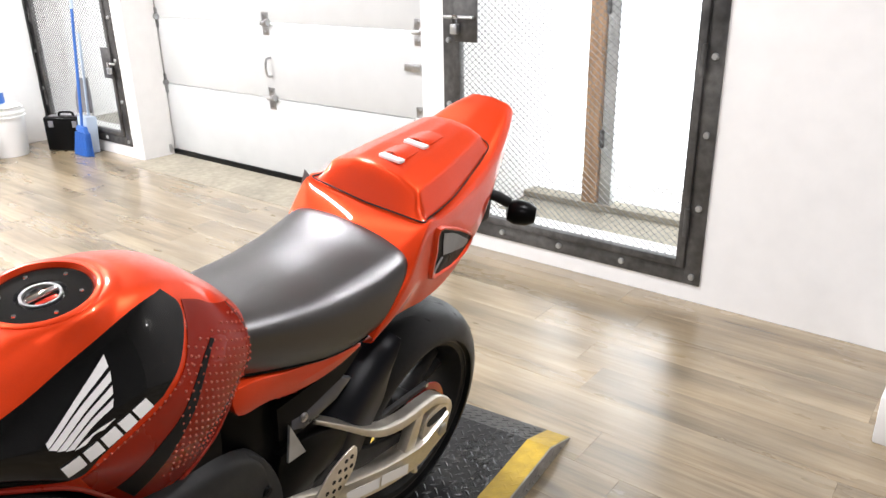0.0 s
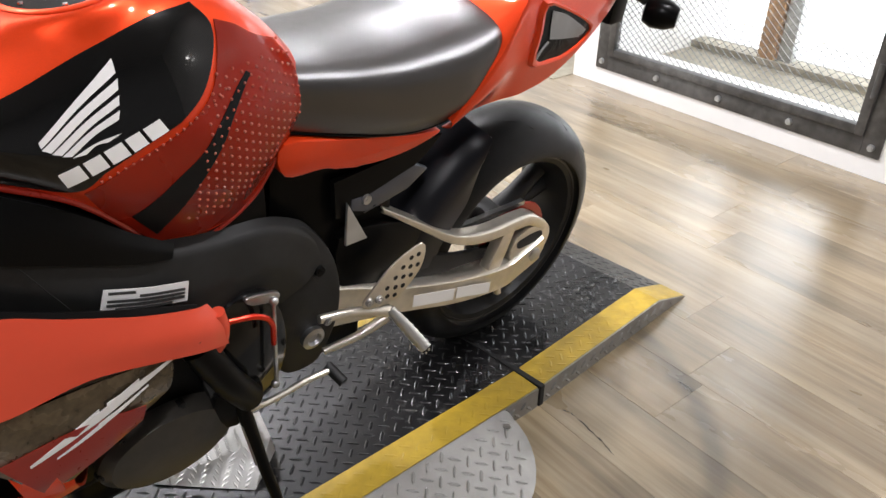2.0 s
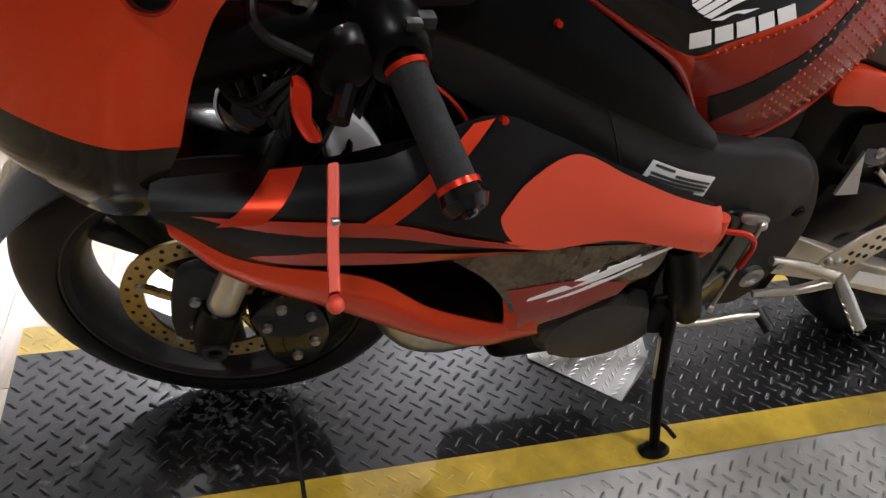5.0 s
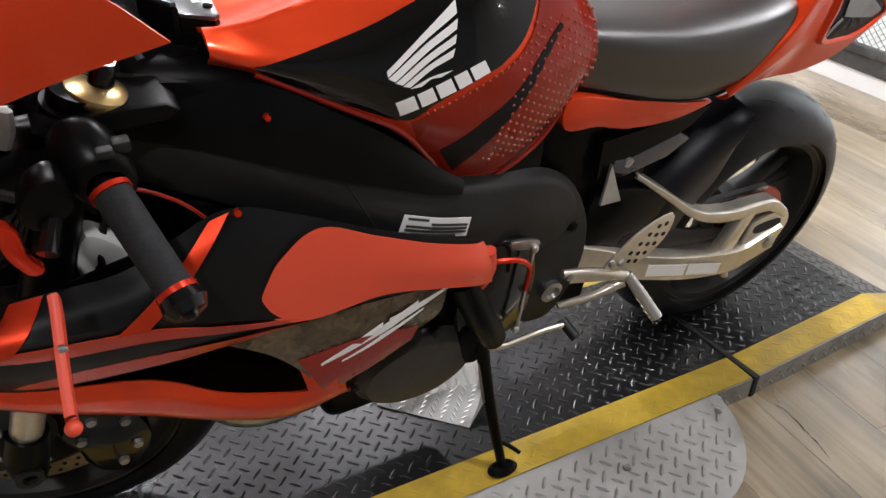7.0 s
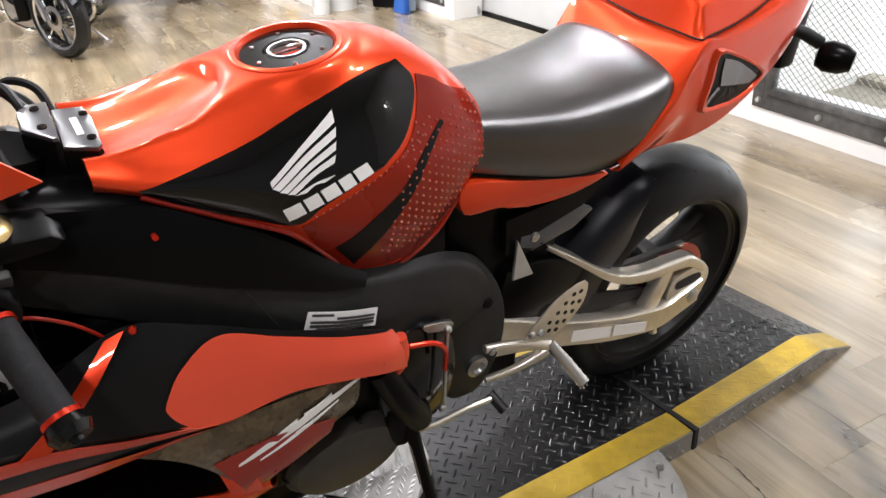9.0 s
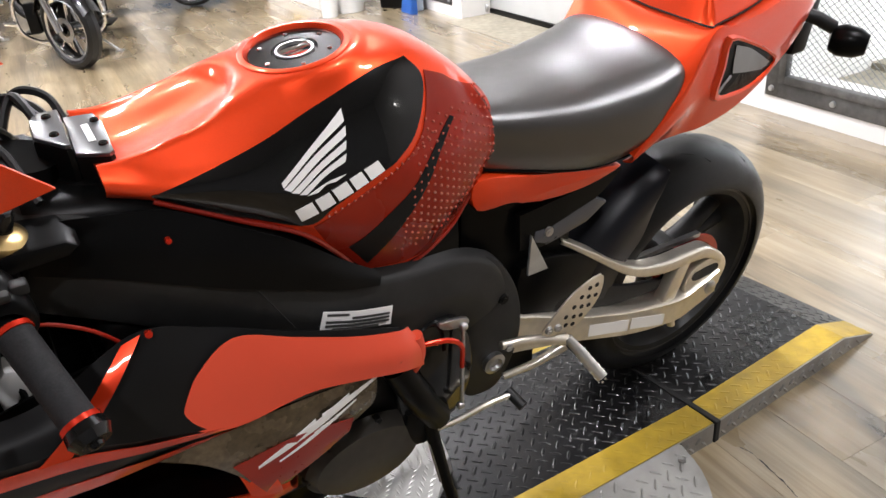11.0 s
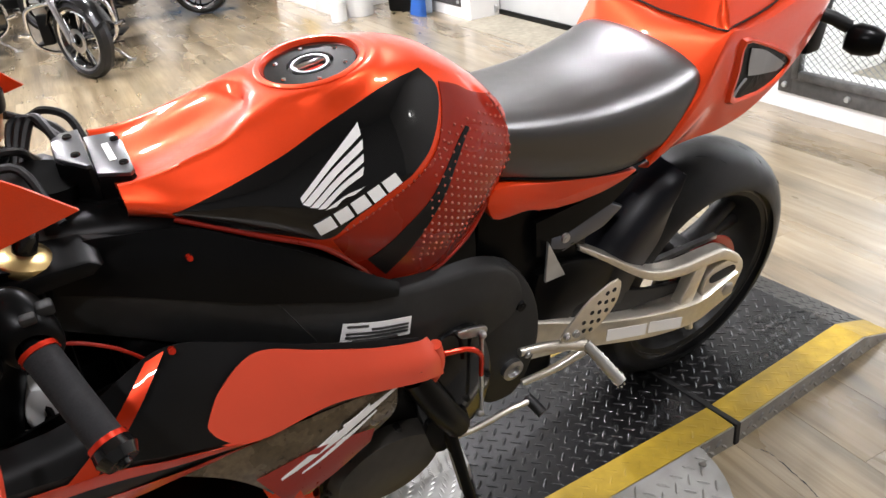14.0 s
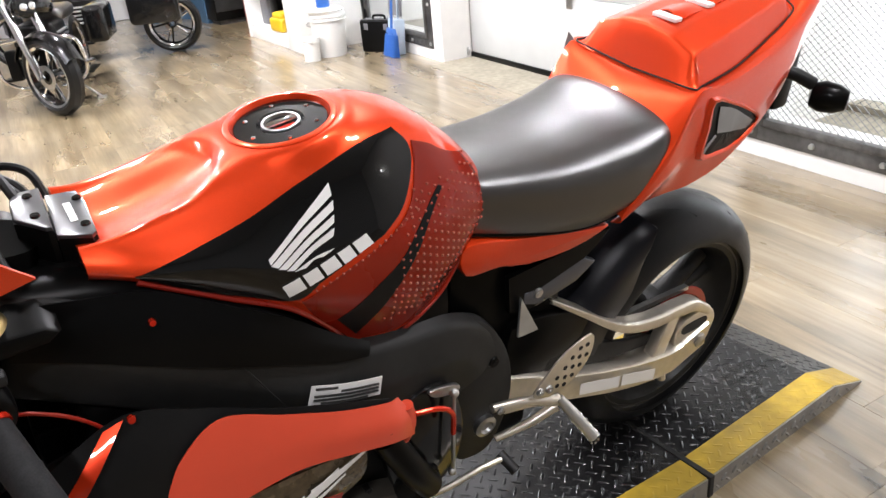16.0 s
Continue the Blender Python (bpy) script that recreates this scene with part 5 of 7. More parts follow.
for e in (1, -1):
    cs = [[(a[0], e * (a[1] - 0.022), a[2] + 0.010), (a[0], e * a[1], a[2]), (m[0], e * m[1], m[2]), (c[0], e * c[1], c[2]), (c[0], e * (c[1] - 0.03), c[2] - 0.010)] for a, m, c in zip(SPAR_TOP, MID, SPAR_LOW)]
    spar = part("frame_spar", grid_mesh(facet_grid(cs, 0.007, 0), thick=0.006), "satin_black", bike, "satin black alloy frame spar")
    out = round_outline([(0.640, 0.470), (0.665, 0.520), (0.64, 0.60), (0.575, 0.590), (0.522, 0.510), (0.502, 0.430), (0.508, 0.350), (0.545, 0.275), (0.600, 0.272), (0.625, 0.300), (0.640, 0.37)], 5)
    plate = part("pivot_plate", slab(out, e * 0.085, e * 0.116, 0.008), "satin_black", bike, "satin black swingarm pivot plate")
    piv = part("pivot_nut", lathe([(0.0, 0.0), (0.022, 0.0), (0.022, 0.010), (0.014, 0.012), (0.010, 0.006), (0, 0.006)], 24, pose(0.563, e * 0.116, 0.347, -90 * e)), "steel", plate, "steel pivot nut")
    bolt((0.551, e * 0.116, 0.492), (0, e, 0), "matt_black", plate, 0.011, 0.006)
    bolt((0.455, e * 0.105, 0.592), (0, e, 0), "steel", plate, 0.010, 0.006)
    part("seat_rail", skin([[(0.515, e * 0.100, 0.640), (0.40, e * 0.105, 0.655), (0.30, e * 0.105, 0.668)], [(0.515, e * 0.108, 0.575), (0.45, e * 0.108, 0.570), (0.33, e * 0.106, 0.640)]], 16, 6, thick=0.012), "matt_black", bike, "black seat rail")
    part("rail_plate", slab([(0.484, 0.602), (0.453, 0.600), (0.400, 0.615), (0.354, 0.626), (0.324, 0.608), (0.366, 0.580), (0.455, 0.562), (0.488, 0.578)], e * 0.100 - 0.008, e * 0.100 + 0.008, 0.005), "steel_blue", bike, "grey inner bracket")
# cable cover and airbox under the tank
part("airbox", skin(mirror_sections([(1.19, [(0.075, 0.70), (0.085, 0.80), (0.070, 0.868), (0.0, 0.872)]), (1.06, [(0.108, 0.70), (0.118, 0.78), (0.098, 0.856), (0.0, 0.86)]), (0.92, [(0.118, 0.62), (0.128, 0.70), (0.118, 0.778), (0.0, 0.80)]), (0.80, [(0.112, 0.56), (0.124, 0.62), (0.106, 0.66), (0.0, 0.70)]), (0.64, [(0.10, 0.55), (0.108, 0.60), (0.095, 0.70), (0.0, 0.72)])]), 25, 20, thick=0.004), "matt_black", bike, "black airbox cover under the tank")
for e in (1, -1):
    low = [(1.204, 0.096, 0.803), (1.143, 0.123, 0.794), (1.062, 0.147, 0.766), (0.989, 0.155, 0.733), (0.920, 0.155, 0.702), (0.855, 0.153, 0.671), (0.800, 0.148, 0.652)]
    mid = [(1.20, 0.094, 0.835), (1.135, 0.116, 0.830), (1.058, 0.136, 0.810), (0.982, 0.147, 0.772), (0.912, 0.150, 0.733), (0.848, 0.148, 0.690), (0.795, 0.143, 0.660)]
    top = [(1.19, 0.086, 0.862), (1.125, 0.104, 0.860), (1.050, 0.117, 0.850), (0.972, 0.133, 0.806), (0.905, 0.140, 0.762), (0.842, 0.138, 0.706), (0.790, 0.134, 0.664)]
    part("cable_cover", skin([[(x, e * y, z) for x, y, z in r] for r in (low, mid, top)], 40, 10, thick=0.005), "matt_black", bike, "black plastic cover between the tank and frame")
    part("weld_line", tube([(0.978, e * 0.1505, 0.730), (0.964, e * 0.1545, 0.705), (0.950, e * 0.1573, 0.676), (0.936, e * 0.1583, 0.648), (0.925, e * 0.158, 0.62)], 0.0009, 6, 20), "satin_black", bike, "thin weld line on the spar")
bolt((1.06, 0.133, 0.822), (0, 1, 0.3), "red_anod", bike, 0.0042, 0.0075, "red_screw")
part("steering_head", tube([(1.22, 0, 0.66), (1.175, 0, 0.90)], 0.045, 24), "matt_black", bike)
# VIN-style label as bars
lab = part("warning_label", skin([[(0.893, 0.1600, 0.654), (0.840, 0.1612, 0.633), (0.787, 0.1600, 0.617)], [(0.903, 0.1630, 0.625), (0.847, 0.1640, 0.604), (0.793, 0.1625, 0.587)]], 12, 6, thick=0.001), "white_decal", bike, "white label with rows of dark print")
for r, (k0, k1) in enumerate(((0.05, 0.35), (0.42, 0.95), (0.06, 0.95), (0.06, 0.95), (0.15, 0.8))):
    f0 = 0.13 + r * 0.185
    a = Vector((0.893, 0.1603, 0.654)).lerp(Vector((0.903, 0.1630, 0.625)), f0)
    b = Vector((0.787, 0.1603, 0.617)).lerp(Vector((0.793, 0.1626, 0.587)), f0)
    c = (a + b) / 2 + Vector((0, 0.0012, -0.002))
    pts = smooth_line([a, c, b], 21)
    i0, i1 = int(k0 * 20), int(k1 * 20)
    seg = pts[i0:i1 + 1]
    part("print_bar", grid_mesh([[p + Vector((0, 0.0026, 0.0023)) for p in seg], [p + Vector((0.0005, 0.0029, -0.0016)) for p in seg]], thick=0.0004), "grey_decal", lab, smooth=0)

engine = part("engine", box((0.62, -0.14, 0.24), (1.02, 0.125, 0.56), 0.04, seg=3), "matt_black", bike, "black engine block")
part("cylinder_head", box((0.92, -0.12, 0.45), (1.16, 0.115, 0.72), 0.03, seg=3), "matt_black", engine)
part("sprocket_cover", slab(round_outline([(0.73, 0.53), (0.66, 0.52), (0.63, 0.42), (0.645, 0.33), (0.70, 0.30), (0.76, 0.33), (0.78, 0.45)], 4), 0.125, 0.150, 0.008), "gloss_black", engine, "black sprocket cover")
gen = part("generator_cover", lathe([(0, 0.0), (0.050, 0.0), (0.085, -0.006), (0.098, -0.022), (0.098, -0.05)], 48, pose(0.838, 0.160, 0.292, -90, 0, 0) @ Matrix.Diagonal((1.12, 0.76, 1, 1))), "cover_grey", engine, "dark grey generator cover")
for k in range(7):
    a = 2 * math.pi * k / 7
    bolt((0.835 + 0.108 * math.cos(a), 0.130, 0.292 + 0.070 * math.sin(a)), (0, 1, 0), "satin_black", gen, 0.008, 0.012)
part("sump", box((0.70, -0.10, 0.14), (0.98, 0.09, 0.26), 0.03, seg=3), "matt_black", engine)
part("radiator", box((1.17, -0.105, 0.42), (1.21, 0.105, 0.70), 0.006), "matt_black", bike, "black radiator")
part("exhaust_header", tube([(1.14, 0.05, 0.50), (1.20, 0.06, 0.40), (1.12, 0.06, 0.22), (0.95, 0.03, 0.16), (0.6, 0, 0.17)], 0.022, 14, 36), "steel", engine)

# wiring, clutch arm and shift linkage by the cover
part("clutch_arm", slab(round_outline([(0.708, 0.545), (0.662, 0.536), (0.652, 0.524), (0.664, 0.518), (0.700, 0.528)], 3), 0.156, 0.164, 0.002), "steel", bike, "alloy clutch arm")
rod = part("shift_rod", tube([(0.656, 0.166, 0.526), (0.652, 0.166, 0.335)], 0.0036, 10), "steel", bike, "chrome shift rod")
for z in (0.522, 0.338):
    m = bmesh.new()
    bmesh.ops.create_uvsphere(m, u_segments=14, v_segments=10, radius=0.0075)
    bmesh.ops.translate(m, vec=(0.655, 0.166, z), verts=m.verts)
    part("rod_end", m, "steel", rod)
rod.location.x = 0.010
part("red_cable", tube([(0.745, 0.180, 0.535), (0.705, 0.186, 0.528), (0.680, 0.184, 0.500), (0.672, 0.176, 0.445)], 0.0045, 8, 24), "red_anod", bike, "red cable")
lever = part("shift_lever", tube([(0.715, 0.160, 0.300), (0.671, 0.168, 0.304), (0.610, 0.174, 0.316), (0.563, 0.178, 0.317)], 0.0055, 10, 16), "alloy", bike, "alloy shift lever")
part("shift_toe", tube([(0.564, 0.168, 0.318), (0.555, 0.205, 0.304)], 0.010, 12), "rubber", lever, "ribbed rubber toe piece")
part("red_cable", tube([(1.225, 0.145, 0.778), (1.199, 0.15, 0.772), (1.167, 0.15, 0.748), (1.143, 0.15, 0.719), (1.132, 0.148, 0.695)], 0.0024, 8, 24), "paint_dark", bike, "thin red cable beside the frame")
part("hose", tube([(0.79, 0.165, 0.50), (0.755, 0.178, 0.42), (0.715, 0.170, 0.345)], 0.024, 14, 16), "matt_black", bike, "thick black hose")

part("battery_box", box((0.37, -0.082, 0.42), (0.62, 0.082, 0.735), 0.02), "matt_black", bike, "black tray under the seat")
part("rear_shock", tube([(0.46, 0.0, 0.36), (0.50, 0.0, 0.60)], 0.035, 18), "matt_black", bike)

# swingarm
for e in (1, -1):
    U = [(0.400, 0.085, 0.535), (0.335, 0.100, 0.490), (0.235, 0.118, 0.420), (0.150, 0.124, 0.395), (0.065, 0.126, 0.392), (0.015, 0.126, 0.384), (-0.034, 0.126, 0.352)]
    wdt = [0.012, 0.015, 0.021, 0.024, 0.025, 0.026, 0.022]
    cs = []
    for (x, y, z), h in zip(U, wdt):
        cs.append([(x, e * (y - 0.030), z + h * 0.5), (x, e * y, z + h * 0.55), (x, e * (y + 0.004), z), (x, e * y, z - h * 0.55), (x, e * (y - 0.030), z - h * 0.6)])
    arm = part("swingarm", skin(cs, 14, 50, thick=0.004), "alloy", bike, "bare alloy braced swingarm")
    L = [(0.56, 0.095, 0.388, 0.052), (0.46, 0.105, 0.360, 0.042), (0.36, 0.118, 0.330, 0.032), (0.21, 0.126, 0.282, 0.032), (0.08, 0.130, 0.258, 0.030), (0.02, 0.130, 0.272, 0.030), (-0.035, 0.130, 0.292, 0.030)]
    cs = [[(x, e * (y - 0.05), z + h), (x, e * y, z + h), (x, e * (y + 0.004), z + h * 0.6), (x, e * (y + 0.004), z - h * 0.7), (x, e * y, z - h), (x, e * (y - 0.05), z - h)] for x, y, z, h in L]
    part("swingarm_beam", skin(cs, 20, 44, thick=0.004), "alloy", arm, "lower swingarm beam")
    part("arm_brace", slab([(0.095, 0.385), (0.060, 0.385), (0.085, 0.285), (0.130, 0.285)], e * 0.112 - 0.014, e * 0.112 + 0.014, 0.005), "alloy", arm)
    adj = part("axle_block", slab(round_outline([(0.050, 0.345), (-0.030, 0.360), (-0.062, 0.325), (-0.058, 0.285), (-0.038, 0.255), (0.045, 0.262)], 4), e * 0.118 - 0.012, e * 0.118 + 0.007, 0.0015), "alloy", arm)
    part("axle_slot", slab(round_outline([(0.040, 0.338), (-0.025, 0.340), (-0.030, 0.318), (0.035, 0.315)], 4), e * 0.1252 - 0.001, e * 0.1252 + 0.001), "seam", adj)
    part("axle_nut", lathe([(0, 0.0), (0.017, 0.0), (0.017, 0.010), (0.012, 0.013), (0, 0.013)], 6, pose(-0.012, e * 0.128, 0.285, -90 * e)), "steel", adj, "axle nut")
    part("paddock_lug", tube([(0.085, e * 0.125, 0.238), (0.083, e * 0.130, 0.215)], 0.009, 10), "alloy", arm)
    for a, b in ((0.345, 0.235), (0.225, 0.125)):
        cs = [[(a, e * 0.1365, 0.345 - (0.345 - a) * 0.33), (b, e * 0.1385, 0.345 - (0.345 - b) * 0.33)], [(a, e * 0.1365, 0.315 - (0.345 - a) * 0.33), (b, e * 0.1385, 0.315 - (0.345 - b) * 0.33)]]
        part("swingarm_label", skin(cs, 6, 4, thick=0.0008), "white_decal", arm, "white printed label")
part("chain", slab([(0.56, 0.425), (0.0, 0.405), (0.0, 0.395), (0.56, 0.412)], 0.074, 0.086), "steel", bike, "drive chain")
part("chain_guard", slab(round_outline([(0.50, 0.522), (0.40, 0.515), (0.315, 0.475), (0.32, 0.430), (0.435, 0.375), (0.49, 0.41)], 3), 0.070, 0.100, 0.005), "matt_black", bike, "black chain guard box")
part("chain_strip", slab(round_outline([(0.400, 0.410), (0.300, 0.395), (0.200, 0.356), (0.105, 0.330), (0.095, 0.305), (0.300, 0.335), (0.400, 0.360)], 3), 0.088, 0.100, 0.003), "satin_black", bike, "black guard strip above the chain")
part("shock_linkage", box((0.395, -0.060, 0.190), (0.560, 0.050, 0.315), 0.018, seg=3), "matt_black", bike, "black suspension linkage")
part("frame_gusset", slab([(0.500, 0.606), (0.499, 0.520), (0.455, 0.519)], 0.112, 0.118, 0.001), "galv", bike, "pale triangular gusset", smooth=0)
# rear hugger
cs = []
for a, rin in ((14, 0.262), (26, 0.260), (36, 0.258), (45, 0.262), (53, 0.286), (60, 0.320), (65, 0.350)):
    half = [(0.099, rin), (0.104, max(rin + 0.006, 0.318)), (0.094, max(rin + 0.012, 0.348)), (0.055, 0.369), (0.0, 0.374)]
    ring = half + [(-y, r) for y, r in reversed(half[:-1])]
    cs.append([(0.016 + r * math.cos(radians(a)), y, 0.293 + r * math.sin(radians(a))) for y, r in ring])
part("rear_hugger", skin(cs, 41, 30, thick=0.004), "hugger", bike, "dark moulded plastic rear hugger over the tyre")

# heel guard, foot rest hanger and peg
for e in (1, -1):
    hanger = part("footrest_hanger", tube([(0.560, e * 0.135, 0.400), (0.500, e * 0.145, 0.392), (0.425, e * 0.155, 0.365)], [0.008, 0.009, 0.012], 12, 12), "alloy", bike, "alloy foot rest hanger")
    part("hanger_leg", tube([(0.545, e * 0.130, 0.310), (0.48, e * 0.145, 0.325), (0.425, e * 0.155, 0.350)], [0.007, 0.008, 0.011], 12, 12), "alloy", hanger)
    heel = part("heel_guard", slab(round_outline([(0.365, 0.497), (0.356, 0.460), (0.375, 0.421), (0.426, 0.388), (0.488, 0.407), (0.466, 0.441), (0.424, 0.479)], 3), e * 0.158 - 0.002, e * 0.158 + 0.002, 0.001), "alloy", bike, "drilled alloy heel guard")
    for hx, hz in ((0.372, 0.476), (0.388, 0.475), (0.371, 0.452), (0.388, 0.455), (0.405, 0.461), (0.385, 0.434), (0.402, 0.438), (0.420, 0.444), (0.401, 0.417), (0.418, 0.421), (0.437, 0.428), (0.418, 0.403), (0.435, 0.408)):
        bm = bmesh.new()
        v = bmesh.ops.create_cone(bm, cap_ends=True, segments=12, radius1=0.0048, radius2=0.0048, depth=0.0054)["verts"]
        bmesh.ops.transform(bm, matrix=pose(hx, e * 0.158, hz, 90), verts=v)
        part("guard_hole", bm, "seam", heel, smooth=0)
    bolt((0.455, e * 0.160, 0.412), (0, e, 0), "steel", heel, 0.008, 0.006)
    bolt((0.476, e * 0.160, 0.416), (0, e, 0), "steel", heel, 0.008, 0.006)
    bolt((0.548, e * 0.140, 0.396), (0, e, 0), "steel", hanger, 0.009, 0.006)
    peg = part("foot_peg", tube([(0.425, e * 0.160, 0.372), (0.410, e * 0.188, 0.345), (0.389, e * 0.226, 0.308)], [0.009, 0.0115, 0.0115], 14, 10), "peg_steel", hanger, "knurled alloy foot peg")
    bm = bmesh.new()
    for i in range(9):
        for k in range(8):
            p = Vector((0.410, e * 0.188, 0.345)).lerp(Vector((0.389, e * 0.226, 0.308)), i / 8)
            ang = 2 * math.pi * (k + 0.5 * (i % 2)) / 8
            v = bmesh.ops.create_cone(bm, cap_ends=True, segments=4, radius1=0.003, radius2=0.001, depth=0.003)["verts"]
            bmesh.ops.transform(bm, matrix=Matrix.Translation(p) @ pose(0, 0, 0, -64 * e) @ pose(0, 0, 0, 0, 0, math.degrees(ang)) @ pose(0.0120, 0, 0, 0, 90), verts=v)
    part("peg_knurl", bm, "peg_steel", peg, smooth=0)

# side stand
stand = part("side_stand", tube([(0.722, 0.150, 0.325), (0.708, 0.192, 0.190), (0.694, 0.250, 0.056)], [0.013, 0.0105, 0.009], 12, 16), "matt_black", bike, "black side stand, folded out")
part("stand_foot", lathe([(0, 0), (0.020, 0), (0.022, 0.004), (0.016, 0.012), (0, 0.014)], 20, pose(0.694, 0.254, 0.047, 10) @ Matrix.Diagonal((1.4, 0.9, 1, 1))), "matt_black", stand)
part("stand_tang", tube([(0.700, 0.228, 0.112), (0.676, 0.238, 0.092), (0.656, 0.246, 0.070)], 0.0045, 8, 10), "matt_black", stand)
part("stand_spring", tube([(0.725, 0.165, 0.275), (0.716, 0.190, 0.190)], 0.005, 8), "steel", stand)
part("stand_bracket", slab(round_outline([(0.765, 0.36), (0.685, 0.35), (0.695, 0.285), (0.75, 0.275)], 3), 0.125, 0.158, 0.006), "matt_black", stand)

# ---- fairing ----
def mirrored(curves, e):
    return [[(x, e * y, z) for x, y, z in c] for c in curves]


for e in (1, -1):
    # upper side panel, black, from the nose back to the knee shroud
    up = part("side_fairing", skin(mirrored([
        [(1.46, 0.172, 0.680), (1.325, 0.176, 0.690), (1.235, 0.174, 0.692), (1.125, 0.166, 0.735), (1.04, 0.172, 0.708), (0.94, 0.184, 0.662), (0.79, 0.184, 0.595)],
        [(1.463, 0.186, 0.670), (1.34, 0.200, 0.680), (1.23, 0.202, 0.676), (1.125, 0.194, 0.682), (1.04, 0.196, 0.660), (0.94, 0.198, 0.628), (0.79, 0.196, 0.570)],
        [(1.462, 0.195, 0.660), (1.36, 0.215, 0.667), (1.23, 0.218, 0.650), (1.155, 0.218, 0.620), (1.045, 0.216, 0.582), (0.965, 0.212, 0.576), (0.80, 0.206, 0.548)]], e), 50, 20, thick=0.004), "fairing_black", bike, "black upper side fairing with red stripes")
    # blade below the crease
    part("fairing_blade", skin(mirrored([
        [(1.462, 0.195, 0.660), (1.36, 0.215, 0.667), (1.23, 0.218, 0.650), (1.155, 0.218, 0.620), (1.045, 0.216, 0.582), (0.965, 0.212, 0.576), (0.82, 0.206, 0.552)],
        [(1.458, 0.192, 0.645), (1.365, 0.210, 0.620), (1.23, 0.213, 0.603), (1.14, 0.212, 0.590), (1.045, 0.210, 0.570), (0.965, 0.207, 0.566), (0.82, 0.202, 0.545)],
        [(1.452, 0.180, 0.630), (1.37, 0.192, 0.572), (1.23, 0.198, 0.555), (1.13, 0.200, 0.556), (1.045, 0.200, 0.558), (0.965, 0.199, 0.556), (0.82, 0.196, 0.538)]], e), 44, 16, thick=0.004), "fairing_black", up, "black blade below the crease")
    for a, b in ((0.10, 0.34), (0.66, 0.93)):
        rows = []
        for f in (a, (a + b) / 2, b):
            row = []
            for x, y0, z0, y1, z1 in ((1.448, 0.195, 0.660, 0.180, 0.630), (1.36, 0.2155, 0.667, 0.192, 0.572), (1.23, 0.2185, 0.650, 0.198, 0.555), (1.15, 0.2182, 0.618, 0.200, 0.556), (1.045, 0.2162, 0.582, 0.200, 0.558)):
                bow = 0.0025 * math.sin(math.pi * f)
                row.append((x, e * (y0 + (y1 - y0) * f + 0.0025 + bow), z0 + (z1 - z0) * f - 0.001))
            rows.append(row)
        part("blade_stripe", skin(rows, 40, 6, thick=0.0008), "stripe_red", up, "red stripe")
    for pts in (((1.120, 0.172, 0.736), (1.143, 0.172, 0.730), (1.262, 0.2215, 0.645), (1.230, 0.2225, 0.642)), ((1.318, 0.180, 0.692), (1.350, 0.179, 0.690), (1.405, 0.2155, 0.652), (1.362, 0.2205, 0.656))):
        a, b, c, d = [Vector(p) for p in pts]
        rows = [[(p.x, e * (p.y + 0.012 * math.sin(math.pi * k / 4)), p.z) for p in (a.lerp(d, k / 4), b.lerp(c, k / 4))] for k in range(5)]
        part("diagonal_stripe", skin(rows, 5, 16, thick=0.001), "stripe_red", up, "red diagonal stripe")
    # satin red knee shroud
    shroud = part("knee_shroud", skin(mirrored([
        [(1.100, 0.206, 0.632), (1.076, 0.201, 0.670), (1.022, 0.193, 0.698), (0.945, 0.195, 0.662), (0.865, 0.196, 0.624), (0.800, 0.192, 0.598), (0.774, 0.180, 0.585)],
        [(1.106, 0.2105, 0.622), (1.090, 0.208, 0.640), (1.035, 0.206, 0.645), (0.945, 0.208, 0.618), (0.865, 0.208, 0.588), (0.794, 0.204, 0.562), (0.755, 0.188, 0.546)],
        [(1.103, 0.2120, 0.616), (1.091, 0.2170, 0.594), (1.040, 0.2185, 0.576), (0.945, 0.214, 0.576), (0.865, 0.210, 0.552), (0.798, 0.204, 0.526), (0.750, 0.186, 0.500)]], e), 44, 20, thick=0.002), "satin_red", up, "satin red knee shroud")
    part("shroud_end", tube([(0.762, e * 0.182, 0.565), (0.755, e * 0.180, 0.525), (0.762, e * 0.176, 0.492), (0.778, e * 0.172, 0.478)], [0.010, 0.010, 0.009, 0.007], 12, 14), "satin_red", shroud)
    bolt((1.112, e * 0.174, 0.735), (0, e, 0.4), "red_anod", up, 0.005, 0.006, "red_screw")
    # lower fairing: belly beam under the vent, and the rear panel
    beam = part("belly_fairing", skin(mirrored([
        [(1.452, 0.178, 0.628), (1.37, 0.190, 0.570), (1.24, 0.196, 0.530), (1.15, 0.202, 0.462), (1.04, 0.200, 0.408), (0.985, 0.190, 0.392)],
        [(1.45, 0.182, 0.615), (1.375, 0.196, 0.555), (1.24, 0.204, 0.500), (1.15, 0.206, 0.430), (1.06, 0.202, 0.382), (0.985, 0.192, 0.375)],
        [(1.448, 0.170, 0.600), (1.39, 0.184, 0.540), (1.26, 0.192, 0.465), (1.16, 0.190, 0.395), (1.07, 0.184, 0.348), (0.972, 0.178, 0.350)],
        [(1.440, 0.140, 0.590), (1.39, 0.150, 0.520), (1.27, 0.140, 0.430), (1.16, 0.125, 0.355), (1.05, 0.115, 0.305), (0.95, 0.115, 0.305)]], e), 40, 22, thick=0.004), "paint", bike, "candy red belly fairing with a side vent")
    part("vent_post", skin(mirrored([[(1.060, 0.190, 0.475), (1.050, 0.200, 0.430), (1.045, 0.200, 0.400)], [(1.020, 0.200, 0.470), (1.005, 0.206, 0.420), (1.0, 0.200, 0.385)]], e), 8, 6, thick=0.006), "paint", beam)
